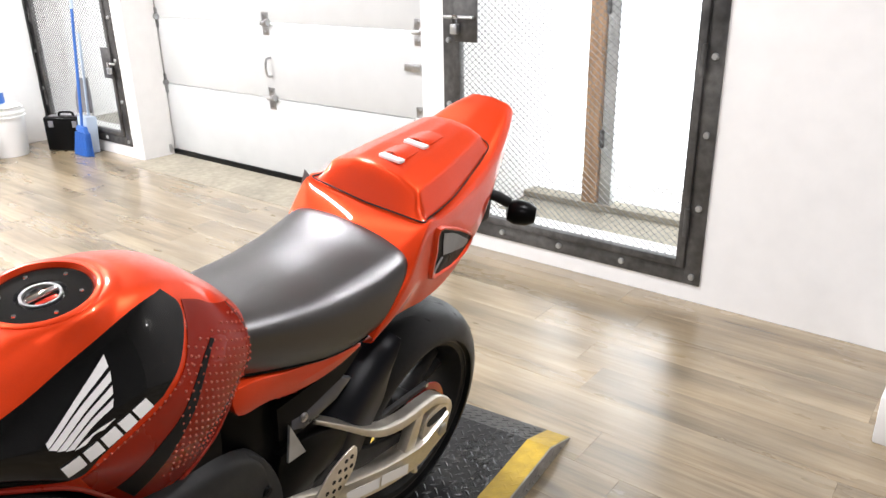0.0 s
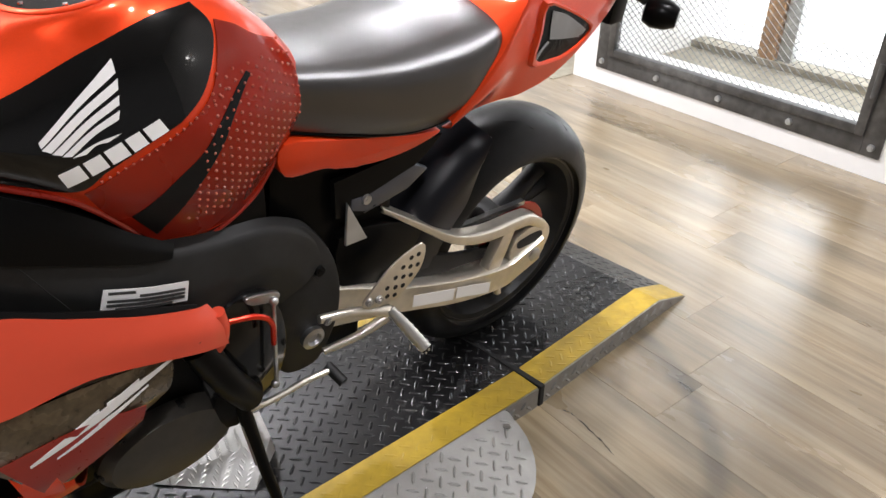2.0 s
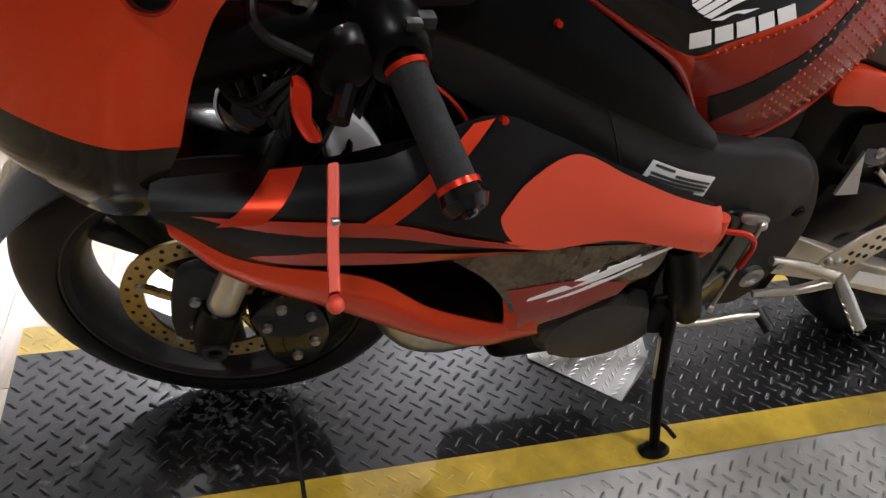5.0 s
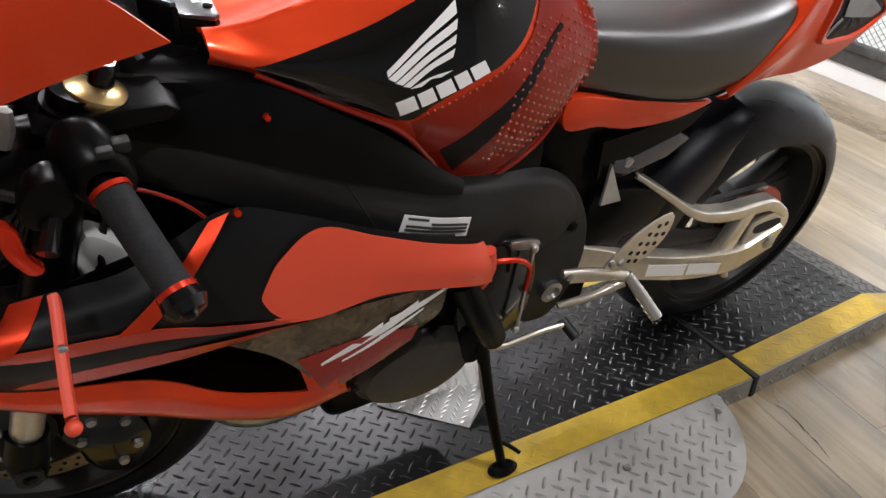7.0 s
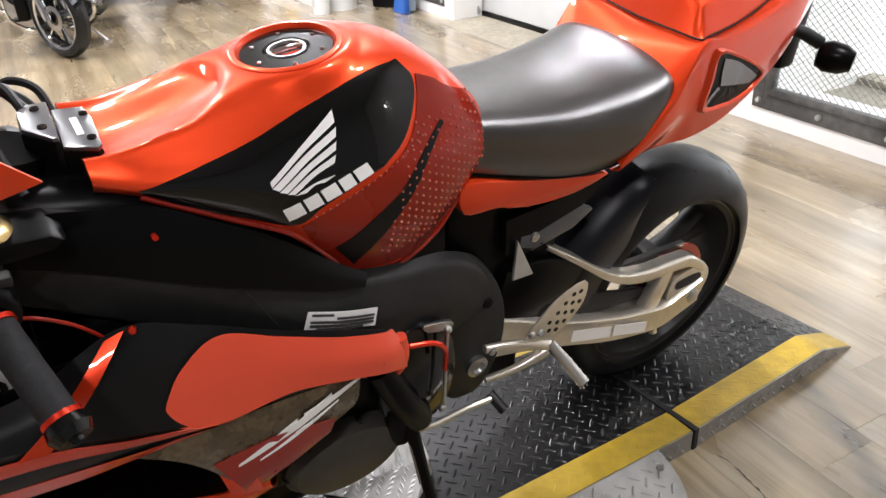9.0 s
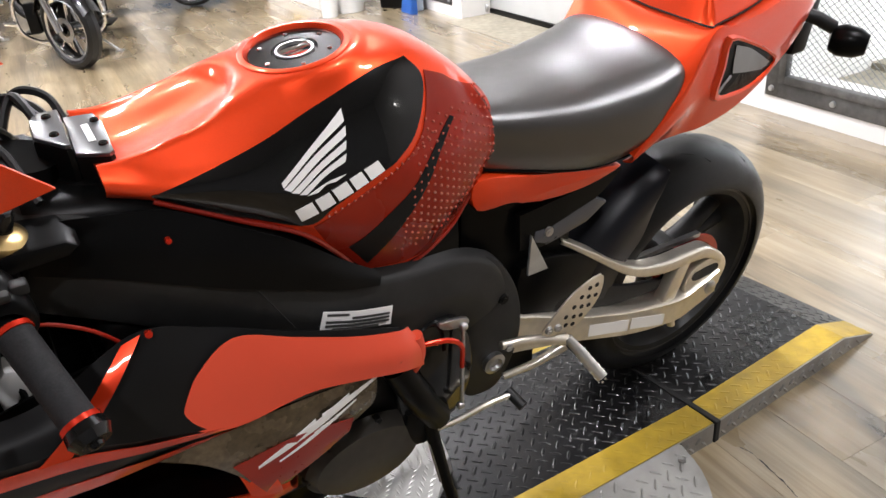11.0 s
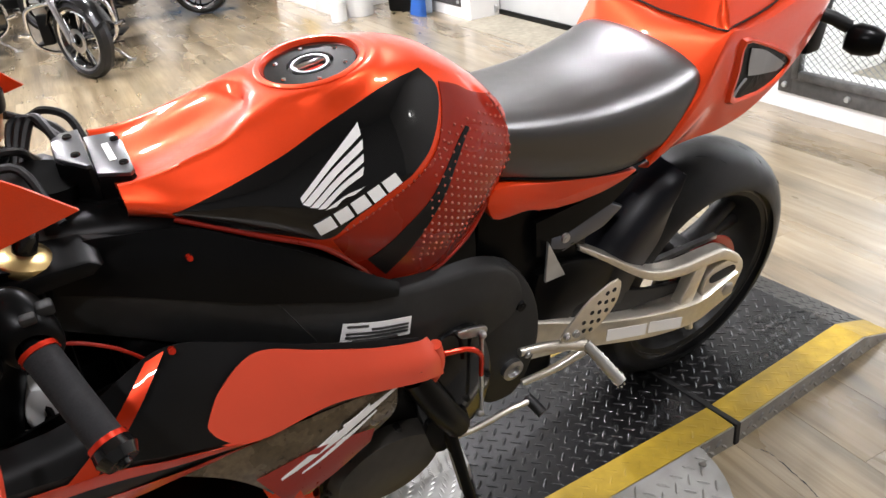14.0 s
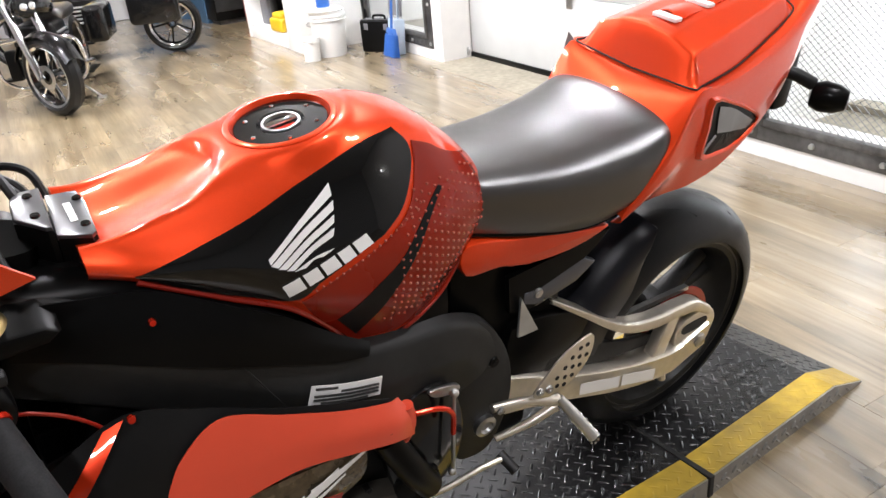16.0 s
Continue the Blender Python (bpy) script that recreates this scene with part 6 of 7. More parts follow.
    part("vent_core", skin(mirrored([[(1.34, 0.150, 0.60), (1.15, 0.150, 0.585), (0.98, 0.150, 0.57)], [(1.34, 0.140, 0.50), (1.15, 0.135, 0.36), (0.97, 0.130, 0.31)]], e), 10, 6, thick=0.004), "matt_black", beam, "dark vent opening")
    rp = part("lower_panel", skin(mirrored([
        [(1.150, 0.200, 0.557), (1.045, 0.204, 0.560), (0.965, 0.202, 0.556), (0.835, 0.196, 0.540)],
        [(1.095, 0.204, 0.515), (1.02, 0.208, 0.505), (0.93, 0.206, 0.500), (0.842, 0.198, 0.490)],
        [(1.052, 0.202, 0.455), (1.00, 0.204, 0.445), (0.93, 0.200, 0.452), (0.862, 0.192, 0.462)],
        [(1.030, 0.192, 0.392), (0.99, 0.192, 0.388), (0.94, 0.190, 0.415), (0.880, 0.186, 0.445)]], e), 30, 20, thick=0.004), "carbon", beam, "dark patterned lower panel with white and red graphics")
    rows = [[(1.062, e * 0.2080, 0.492), (0.97, e * 0.2105, 0.500), (0.882, e * 0.2050, 0.478)], [(1.035, e * 0.2075, 0.430), (0.965, e * 0.2065, 0.445), (0.888, e * 0.2020, 0.452)], [(1.022, e * 0.1995, 0.396), (0.96, e * 0.2015, 0.415), (0.890, e * 0.1975, 0.442)]]
    part("red_graphic", skin(rows, 20, 8, thick=0.0008), "paint_dark", rp, "dark red graphic band")
    for (u0, w0, u1, w1, t0, t1) in ((1.030, 0.470, 0.940, 0.505, 0.0015, 0.007), (0.985, 0.487, 0.885, 0.524, 0.004, 0.006), (0.930, 0.510, 0.836, 0.538, 0.006, 0.0015), (1.000, 0.463, 0.930, 0.490, 0.001, 0.003), (0.945, 0.486, 0.875, 0.512, 0.003, 0.001)):
        rows = [[(u0 + (u1 - u0) * k / 4, e * (0.2105 - 0.0035 * abs(k / 4 - 0.4) - max(0, 0.94 - (u0 + (u1 - u0) * k / 4)) * 0.07), w0 + (w1 - w0) * k / 4 + s * 1.5 * (t0 + (t1 - t0) * k / 4)) for k in range(5)] for s in (1, -1)]
        part("white_slash", skin(rows, 12, 3, thick=0.0006), "white_decal", rp, "white slash graphic")
    # inner dark backing between the fairing and the frame
    part("inner_panel", skin(mirrored([[(1.46, 0.165, 0.672), (1.325, 0.165, 0.680), (1.16, 0.150, 0.700), (1.05, 0.150, 0.690)], [(1.46, 0.15, 0.60), (1.325, 0.15, 0.60), (1.16, 0.13, 0.62), (1.05, 0.13, 0.64)]], e), 16, 6, thick=0.003), "matt_black", up)

    # nose
    nose = part("nose_fairing", skin(mirrored([
        [(1.153, 0.172, 0.943), (1.275, 0.172, 0.914), (1.372, 0.167, 0.872), (1.409, 0.167, 0.800), (1.430, 0.168, 0.714)],
        [(1.212, 0.174, 1.000), (1.345, 0.178, 0.970), (1.440, 0.178, 0.900), (1.480, 0.182, 0.815), (1.492, 0.182, 0.728)],
        [(1.300, 0.152, 1.048), (1.430, 0.146, 1.000), (1.520, 0.140, 0.920), (1.560, 0.145, 0.830), (1.565, 0.150, 0.745)],
        [(1.420, 0.078, 1.075), (1.520, 0.070, 1.000), (1.590, 0.065, 0.925), (1.635, 0.070, 0.840), (1.640, 0.075, 0.755)],
        [(1.460, 0.000, 1.070), (1.545, 0.000, 1.005), (1.620, 0.000, 0.925), (1.665, 0.000, 0.842), (1.672, 0.000, 0.758)]], e), 34, 30, thick=0.004), "paint", bike, "candy red nose fairing")
    part("nose_chin", skin(mirrored([
        [(1.430, 0.166, 0.712), (1.492, 0.180, 0.726), (1.565, 0.148, 0.743), (1.640, 0.074, 0.753), (1.672, 0.0, 0.756)],
        [(1.452, 0.172, 0.665), (1.500, 0.178, 0.670), (1.570, 0.140, 0.680), (1.630, 0.070, 0.690), (1.655, 0.0, 0.694)],
        [(1.470, 0.160, 0.622), (1.510, 0.150, 0.620), (1.560, 0.110, 0.625), (1.600, 0.055, 0.632), (1.615, 0.0, 0.636)]], e), 30, 16, thick=0.004), "gloss_black", nose, "gloss black chin below the headlamp")
    part("ram_duct", tube([(1.44, e * 0.110, 0.78), (1.34, e * 0.100, 0.80), (1.22, e * 0.07, 0.80)], [0.045, 0.042, 0.035], 18, 12), "matt_black", nose)
    # mirror stalk on the nose
    mount = part("mirror_mount", lathe([(0, 0.0), (0.020, 0.0), (0.020, 0.010), (0.016, 0.020), (0, 0.024)], 24, pose(1.440, e * 0.176, 0.880, -70 * e, 0, 10)), "matt_black", nose, "black mirror mount")
    part("mount_ring", lathe([(0.018, -0.001), (0.0235, -0.001), (0.0235, 0.006), (0.018, 0.006)], 28, pose(1.440, e * 0.176, 0.880, -70 * e, 0, 10), closed=True), "red_anod", mount)
    part("mirror_stalk", tube([(1.440, e * 0.194, 0.890), (1.46, e * 0.24, 0.95), (1.455, e * 0.30, 1.02)], [0.011, 0.010, 0.010], 12, 10), "matt_black", mount)
    part("mirror_shell", lathe([(0, -0.018), (0.035, -0.014), (0.046, 0.0), (0.040, 0.014), (0, 0.016)], 28, pose(1.450, e * 0.345, 1.035, 0, 80) @ Matrix.Diagonal((0.8, 1.5, 1, 1))), "paint_dark", mount, "dark red mirror shell")
part("windscreen", skin([[(1.30, 0.150, 1.050), (1.29, 0.0, 1.115), (1.30, -0.150, 1.050)], [(1.36, 0.120, 1.066), (1.36, 0.0, 1.130), (1.36, -0.120, 1.066)], [(1.42, 0.078, 1.077), (1.455, 0.0, 1.082), (1.42, -0.078, 1.077)]], 20, 12, thick=0.003), "smoke", bike, "dark smoked windscreen")
part("instrument_panel", box((1.33, -0.11, 0.86), (1.38, 0.11, 0.97), 0.015), "matt_black", bike, "black instrument cluster")

# ---- cockpit ----
clamp = part("top_yoke", slab(round_outline([(1.27, 0.862), (1.16, 0.862), (1.16, 0.842), (1.27, 0.842)], 2), -0.14, 0.14, 0.006), "matt_black", bike, "black top yoke")
def prism(poly, z0, z1, bevel):
    """Upright block on a plan outline, with rounded edges."""
    bm = slab(poly, z0, z1, bevel)
    bmesh.ops.transform(bm, matrix=Matrix(((1, 0, 0, 0), (0, 0, 1, 0), (0, 1, 0, 0), (0, 0, 0, 1))), verts=bm.verts)
    bmesh.ops.recalc_face_normals(bm, faces=bm.faces)
    return bm


FRONT_LID = [(1.151, -0.038), (1.142, -0.053), (1.117, -0.053), (1.121, 0.045), (1.127, 0.045), (1.153, 0.008)]
REAR_LID = [(1.114, -0.056), (1.080, -0.050), (1.076, -0.020), (1.080, 0.056), (1.086, 0.062), (1.119, 0.044)]
damper = part("steering_damper_cover", prism([(1.158, -0.045), (1.145, -0.058), (1.072, -0.058), (1.072, 0.058), (1.084, 0.067), (1.128, 0.051), (1.160, 0.010)], 0.800, 0.874, 0.004), "matt_black", bike, "black steering damper and key cover")
part("damper_body", prism([(x + (0.0015 if x > 1.13 else -0.001), y) for x, y in FRONT_LID], 0.872, 0.916, 0.003), "matt_black", damper)
part("damper_body", prism(REAR_LID, 0.872, 0.903, 0.003), "matt_black", damper)
part("damper_lid", prism(FRONT_LID, 0.9155, 0.9215, 0.002), "lid", damper, "smooth dark grey lid")
part("damper_lid", prism(REAR_LID, 0.9025, 0.9085, 0.002), "lid", damper, "smooth dark grey lid")
part("lid_mark", box((1.092, -0.022, 0.9086), (1.100, 0.024, 0.9092)), "white_decal", damper, smooth=0)
for x, y, z in ((1.132, -0.036, 0.9215), (1.132, 0.014, 0.9215), (1.083, -0.028, 0.9085), (1.087, 0.036, 0.9085)):
    bolt((x, y, z), (0, 0, 1), "gloss_black", damper, 0.0058, 0.0022)
part("damper_lug", lathe([(0.006, 0), (0.013, 0), (0.013, 0.012), (0.006, 0.012)], 20, pose(1.096, 0.064, 0.872), closed=True), "gloss_black", damper)
bolt((1.096, 0.064, 0.884), (0, 0, 1), "chrome", damper, 0.0065, 0.004)
part("top_nut", lathe([(0, 0), (0.022, 0), (0.022, 0.014), (0.012, 0.018), (0, 0.018)], 24, pose(1.185, 0.0, 0.865, 0, -20)), "chrome", clamp)

for e in (1, -1):
    i0, i1 = Vector((1.250, e * 0.142, 0.848)), Vector((1.200, e * 0.310, 0.757))
    bar = part("clip_on", tube([(1.238, e * 0.115, 0.842), i0.lerp(i1, 0.3), i1], 0.011, 14), "matt_black", bike, "black clip-on handlebar")
    part("bar_clamp", lathe([(0.026, -0.016), (0.036, -0.016), (0.036, 0.016), (0.026, 0.016)], 28, pose(1.243, e * 0.105, 0.842, 0, -20), closed=True), "matt_black", bar)
    g0, g1 = i0.lerp(i1, 0.36), i0.lerp(i1, 0.93)
    part("grip", tube([g0, g0.lerp(g1, 0.5), g1], [0.0185, 0.0180, 0.0180], 24, 12), "grip", bar, "dark foam handlebar grip")
    for a, b in ((0.335, 0.365), (0.925, 0.955)):
        part("grip_ring", tube([i0.lerp(i1, a), i0.lerp(i1, b)], 0.0205, 24), "red_anod", bar, "red anodised grip ring")
    end = part("bar_end", tube([i0.lerp(i1, 0.95), i0.lerp(i1, 1.01), i0.lerp(i1, 1.06)], [0.020, 0.0225, 0.017], 20), "gloss_black", bar, "black bar end weight")
    bolt(i0.lerp(i1, 1.06), (i1 - i0), "gloss_black", end, 0.008, 0.004)
    pod = part("switch_pod", skin([[(i0.lerp(i1, k).x + r * math.cos(a), i0.lerp(i1, k).y, i0.lerp(i1, k).z + r * math.sin(a)) for a in [2 * math.pi * q / 12 for q in range(13)]] for k, r in ((0.0, 0.018), (0.06, 0.030), (0.20, 0.033), (0.30, 0.029), (0.33, 0.020))], 26, 16), "matt_black", bar, "black switch pod")
    part("switch", box((1.205, e * 0.178 - 0.008, 0.845), (1.222, e * 0.178 + 0.008, 0.858), 0.003), "satin_black", pod)
    part("switch", box((1.222, e * 0.195 - 0.006, 0.852), (1.238, e * 0.195 + 0.006, 0.862), 0.003), "satin_black", pod)
    lv = part("hand_lever", skin([[(x + 0.0048, e * y, z + h * 0.8), (x, e * y, z + h), (x - 0.0048, e * y, z + h * 0.8), (x - 0.0048, e * y, z - h * 0.8), (x + 0.0048, e * y, z - h * 0.8), (x + 0.0048, e * y, z + h * 0.8)] for x, y, z, h in ((1.304, 0.255, 0.752, 0.008), (1.306, 0.272, 0.740, 0.008), (1.312, 0.312, 0.716, 0.006), (1.316, 0.350, 0.694, 0.007))], 12, 20, caps=False), "satin_red", bar, "red adjustable hand lever")
    m = bmesh.new()
    bmesh.ops.create_uvsphere(m, u_segments=16, v_segments=10, radius=0.0078)
    bmesh.ops.translate(m, vec=(1.316, e * 0.356, 0.690), verts=m.verts)
    part("lever_ball", m, "satin_red", lv)
    bolt((1.311, e * 0.296, 0.728), (-1, 0, 0), "steel", lv, 0.0055, 0.006)
    part("lever_perch", slab(round_outline([(1.275, 0.850), (1.300, 0.842), (1.313, 0.812), (1.296, 0.796), (1.266, 0.815)], 3), e * 0.195 - 0.018, e * 0.195 + 0.018, 0.005), "matt_black", bar, "black lever perch")
    part("lever_adjuster", slab(round_outline([(1.333, 0.812), (1.318, 0.804), (1.316, 0.775), (1.306, 0.752), (1.320, 0.750), (1.334, 0.780)], 3), e * 0.205 - 0.006, e * 0.205 + 0.010, 0.003), "red_anod", lv, "red adjuster")
    part("lever_joint", tube([(1.285, e * 0.205, 0.805), (1.298, e * 0.235, 0.788)], 0.010, 10), "gloss_black", lv)
    part("cable", tube([(1.30, e * 0.17, 0.80), (1.36, e * 0.13, 0.83), (1.30, e * 0.05, 0.90), (1.20, e * 0.02, 0.93), (1.17, e * 0.08, 0.88)], 0.0055, 8, 30), "rubber", bar)
# brake fluid reservoir by the far bar
res = part("fluid_reservoir", lathe([(0, 0.0), (0.021, 0.0), (0.024, 0.006), (0.026, 0.040), (0, 0.040)], 32, pose(1.218, -0.150, 0.893, 0, -10)), "amber", bike, "cloudy fluid reservoir with amber fluid")
part("reservoir_cap", lathe([(0, 0.040), (0.030, 0.040), (0.031, 0.046), (0.030, 0.064), (0.026, 0.067), (0, 0.067)], 32, pose(1.218, -0.150, 0.893, 0, -10)), "matt_black", res, "black screw cap")
part("reservoir_bracket", tube([(1.218, -0.150, 0.895), (1.235, -0.125, 0.86)], 0.006, 8), "gloss_black", res)
for k in range(3):
    part("hose_loop", tube([(1.20, -0.10 + 0.03 * k, 0.87), (1.18 - 0.01 * k, -0.13 + 0.02 * k, 0.915 + 0.008 * k), (1.14, -0.10 + 0.03 * k, 0.91), (1.12, -0.06, 0.88)], 0.006, 8, 26), "rubber", bike)

# parts seen inside the nose
# White piece stands in for bright floor showing through the fairing gap.
gap_piece = part("coolant_bottle", slab(round_outline([(1.265, 0.699), (1.237, 0.679), (1.216, 0.647), (1.222, 0.628), (1.275, 0.626), (1.281, 0.664)], 3), 0.078, 0.112, 0.006), "bucket", bike, "white piece standing in for floor seen through the gap")
part("bottle_hose", tube([(1.262, 0.100, 0.690), (1.256, 0.110, 0.655), (1.268, 0.104, 0.625)], 0.005, 8, 16), "rubber", gap_piece)
horn = part("horn", lathe([(0, 0.0), (0.020, 0.002), (0.030, -0.006), (0.034, -0.018), (0.026, -0.04), (0, -0.045)], 32, pose(1.359, 0.100, 0.705, -70, 0, 0)), "gloss_black", bike, "gloss black horn")
part("horn_rim", lathe([(0.0335, -0.018), (0.0365, -0.018), (0.0365, -0.013), (0.0335, -0.013)], 36, pose(1.359, 0.100, 0.705, -70, 0, 0), closed=True), "chrome", horn, "bright rim")
part("dash_strip", skin([[(1.377, 0.120, 0.846), (1.350, 0.121, 0.843), (1.322, 0.120, 0.839)], [(1.385, 0.116, 0.826), (1.350, 0.117, 0.827), (1.318, 0.116, 0.827)]], 8, 4, thick=0.003), "galv", bike, "pale strip under the dash")
bm = bmesh.new()
add_tube(bm, [(1.325, 0.12, 0.878), (1.316, 0.12, 0.852), (1.314, 0.12, 0.838)], [0.008, 0.012, 0.011], 10, 8)
add_tube(bm, [(1.300, 0.12, 0.872), (1.306, 0.12, 0.852), (1.314, 0.12, 0.838)], [0.006, 0.010, 0.011], 10, 8)
part("stay_bracket", bm, "galv", bike, "cast grey stay bracket")
for k in range(4):
    part("loom", tube([(1.40 - 0.02 * k, 0.10, 0.76 + 0.01 * k), (1.37 - 0.015 * k, 0.125, 0.73 - 0.012 * k), (1.33, 0.12, 0.75 - 0.015 * k), (1.29, 0.09, 0.78)], 0.005, 8, 22), "rubber", bike, "black wiring loom")
# brake lever parts beyond the tank
part("far_hose", tube([(1.186, -0.15, 0.918), (1.165, -0.155, 0.905), (1.143, -0.15, 0.913), (1.118, -0.14, 0.901), (1.108, -0.12, 0.872)], 0.0055, 8, 24), "rubber", bike)
part("far_banjo", lathe([(0, 0), (0.011, 0), (0.011, 0.010), (0.006, 0.014), (0, 0.014)], 14, pose(1.171, -0.145, 0.896)), "chrome", bike)

# ---- background things ----
def bucket(x, y, r, h, label, handle=True):
    b = holder("bucket", pose(x, y, 0, 0, 0, 20), label, "bucket", "buckets")
    part("pail", lathe([(0, 0.004), (r * 0.86, 0.0), (r * 0.88, 0.01), (r * 0.97, h * 0.80), (r * 1.05, h * 0.80), (r * 1.05, h * 0.83), (r * 0.98, h * 0.84), (r * 0.99, h * 0.88), (r * 1.05, h * 0.89), (r * 1.05, h * 0.92), (r, h * 0.93), (r * 1.01, h), (r * 0.96, h), (r * 0.84, 0.02), (0, 0.02)], 40), "bucket", b, "white ribbed plastic pail")
    if handle:
        part("bail", tube([(r * 1.04, 0, h * 0.85), (r * 0.7, r * 1.0, h * 0.72), (0, r * 1.25, h * 0.62), (-r * 0.7, r * 1.0, h * 0.72), (-r * 1.04, 0, h * 0.85)], 0.004, 8, 24), "galv", b)
    return b


big = bucket(2.08, 4.70, 0.150, 0.37, "large white plastic bucket on the floor beside the shelf")
bucket(1.86, 4.62, 0.075, 0.19, "small white plastic pail on the floor beside the shelf", False)
bottle = holder("spray_bottle", pose(2.06, 4.70, 0.372), "white spray bottle with blue label standing on the bucket", "bottle")
part("lid_plate", lathe([(0, 0), (0.155, 0), (0.158, 0.008), (0.15, 0.014), (0, 0.014)], 40), "bucket", bottle, "white bucket lid")
part("flask", lathe([(0, 0.014), (0.05, 0.014), (0.055, 0.02), (0.055, 0.13), (0.035, 0.17), (0.018, 0.19), (0.018, 0.21), (0, 0.21)], 28), "bucket", bottle)
part("flask_label", lathe([(0.0565, 0.03), (0.0565, 0.11), (0.0555, 0.11), (0.0555, 0.03)], 28, closed=True), "blue", bottle, "blue label")
part("trigger", box((-0.05, -0.012, 0.20), (0.035, 0.012, 0.235), 0.008), "matt_black", bottle)

case = holder("tool_case", pose(2.42, 4.42, 0, 0, 0, 25), "black moulded plastic tool case standing on the floor", "tool case")
part("case_shell", box((-0.06, -0.17, 0.0), (0.0, 0.17, 0.27), 0.02, seg=3), "matt_black", case)
part("case_shell", box((0.003, -0.17, 0.0), (0.06, 0.17, 0.27), 0.02, seg=3), "grey_plastic", case)
part("case_handle", tube([(0, -0.06, 0.265), (0, -0.05, 0.295), (0, 0.05, 0.295), (0, 0.06, 0.265)], 0.009, 10, 16), "matt_black", case)
for y in (-0.1, 0.1):
    part("case_latch", box((-0.068, y - 0.02, 0.19), (-0.06, y + 0.02, 0.24), 0.003), "grey_plastic", case)

broom = holder("broom", pose(2.34, 4.14, 0, 0, 6, -5.7), "blue angle broom with dustpan leaning against the gate", "broom")
part("broom_handle", tube([(0, 0, 0.17), (0.0, 0, 1.22)], 0.011, 14), "blue", broom, "blue metal handle")
part("handle_tip", tube([(0, 0, 1.08), (0, 0, 1.24)], 0.0125, 14), "pale_blue", broom)
part("broom_head", slab([(-0.05, 0.17), (0.05, 0.19), (0.035, 0.23), (-0.03, 0.225)], -0.02, 0.02, 0.006, fn=lambda c: Vector((c.y, c.x * 1.4, c.z))), "blue", broom)
bm = bmesh.new()
for i in range(16):
    for j in range(4):
        y, x = -0.075 + i * 0.010, -0.018 + j * 0.012
        add_tube(bm, [(x, y, 0.18), (x * 1.4, y * 1.25, 0.003)], [0.0035, 0.0045], 5)
tagged(part("bristle", bm, "blue", broom, "flared blue bristles"), kind="stuff")
pan = holder("dustpan", pose(2.45, 4.20, 0, 0, 4, -5.7), "pale blue upright dustpan leaning by the gate", "dustpan")
part("pan_tray", skin([[(-0.02, -0.12, 0.30), (0.03, 0, 0.30), (-0.02, 0.12, 0.30)], [(-0.02, -0.12, 0.42), (0.035, 0, 0.42), (-0.02, 0.12, 0.42)], [(-0.01, -0.08, 0.56), (0.02, 0, 0.57), (-0.01, 0.08, 0.56)]], 14, 12, thick=0.005), "grey_plastic", pan)
part("pan_handle", tube([(0.0, 0, 0.05), (0.0, 0, 0.9)], 0.010, 12), "pale_blue", pan)
part("pan_foot", box((-0.06, -0.07, 0.0), (0.03, 0.07, 0.28), 0.01), "pale_blue", pan)

# white shelf unit
shelf = holder("shelf_unit", pose(1.93, 4.97, 0, 0, 0, -3), "white painted shelf unit against the wall, half full", "shelf")
part("side_panel", box((0, 0, 0), (0.62, 0.04, 1.4), 0.003), "wall", shelf)
part("side_panel", box((0, 1.36, 0), (0.62, 1.40, 1.4), 0.003), "wall", shelf)
part("back_panel", box((0.60, 0.04, 0), (0.62, 1.36, 1.4), 0.002), "wall", shelf)
part("kick_board", box((0.012, 0.04, 0), (0.03, 1.36, 0.10), 0.002), "wall", shelf)
part("front_board", box((0.0, 0.04, 0.0), (0.02, 0.30, 1.4), 0.002), "wall", shelf)
for z in (0.10, 0.52, 0.95, 1.37):
    part("shelf_board", box((0.02, 0.04, z), (0.60, 1.36, z + 0.03), 0.002), "wall", shelf)
tub = holder("yellow_tub", pose(2.06, 5.55, 0.13), "yellow plastic tub on the low shelf", "tub")
part("tub_body", box((-0.1, -0.13, 0), (0.1, 0.13, 0.12), 0.02, seg=3), "yellow_plastic", tub)
part("tub_lid", box((-0.08, -0.1, 0.11), (0.08, 0.1, 0.17), 0.02, seg=3), "yellow_plastic", tub)
for y, c in ((5.85, "matt_black"), (5.42, "matt_black"), (6.1, "grey_plastic")):
    k = holder("parts_box", pose(2.22, y, 0.13), "dark parts box on the low shelf", "box", "parts boxes")
    part("box_body", box((-0.12, -0.09, 0), (0.12, 0.09, 0.26), 0.008), c, k)
    part("box_lid", box((-0.125, -0.095, 0.26), (0.125, 0.095, 0.29), 0.006), c, k)

for i, (x, y, h) in enumerate(((2.25, 7.95, 0.62), (2.2, 8.55, 0.70), (1.75, 8.75, 0.66))):
    b = holder("storage_bin", pose(x, y, 0, 0, 0, 12 * i), "tall dark blue plastic storage bin on the floor", "bin", "storage bins")
    part("bin_body", skin([[(sx * (0.20 + 0.05 * z / h), sy * (0.20 + 0.05 * z / h), z) for sx, sy in ((1, -0.8), (1, 0.8), (0.8, 1), (-0.8, 1), (-1, 0.8), (-1, -0.8), (-0.8, -1), (0.8, -1), (1, -0.8))] for z in (0, h * 0.5, h)], 33, 8, thick=0.006), "bin_blue", b)
    part("bin_lid", box((-0.27, -0.27, h), (0.27, 0.27, h + 0.05), 0.02, seg=3), "bin_blue", b)
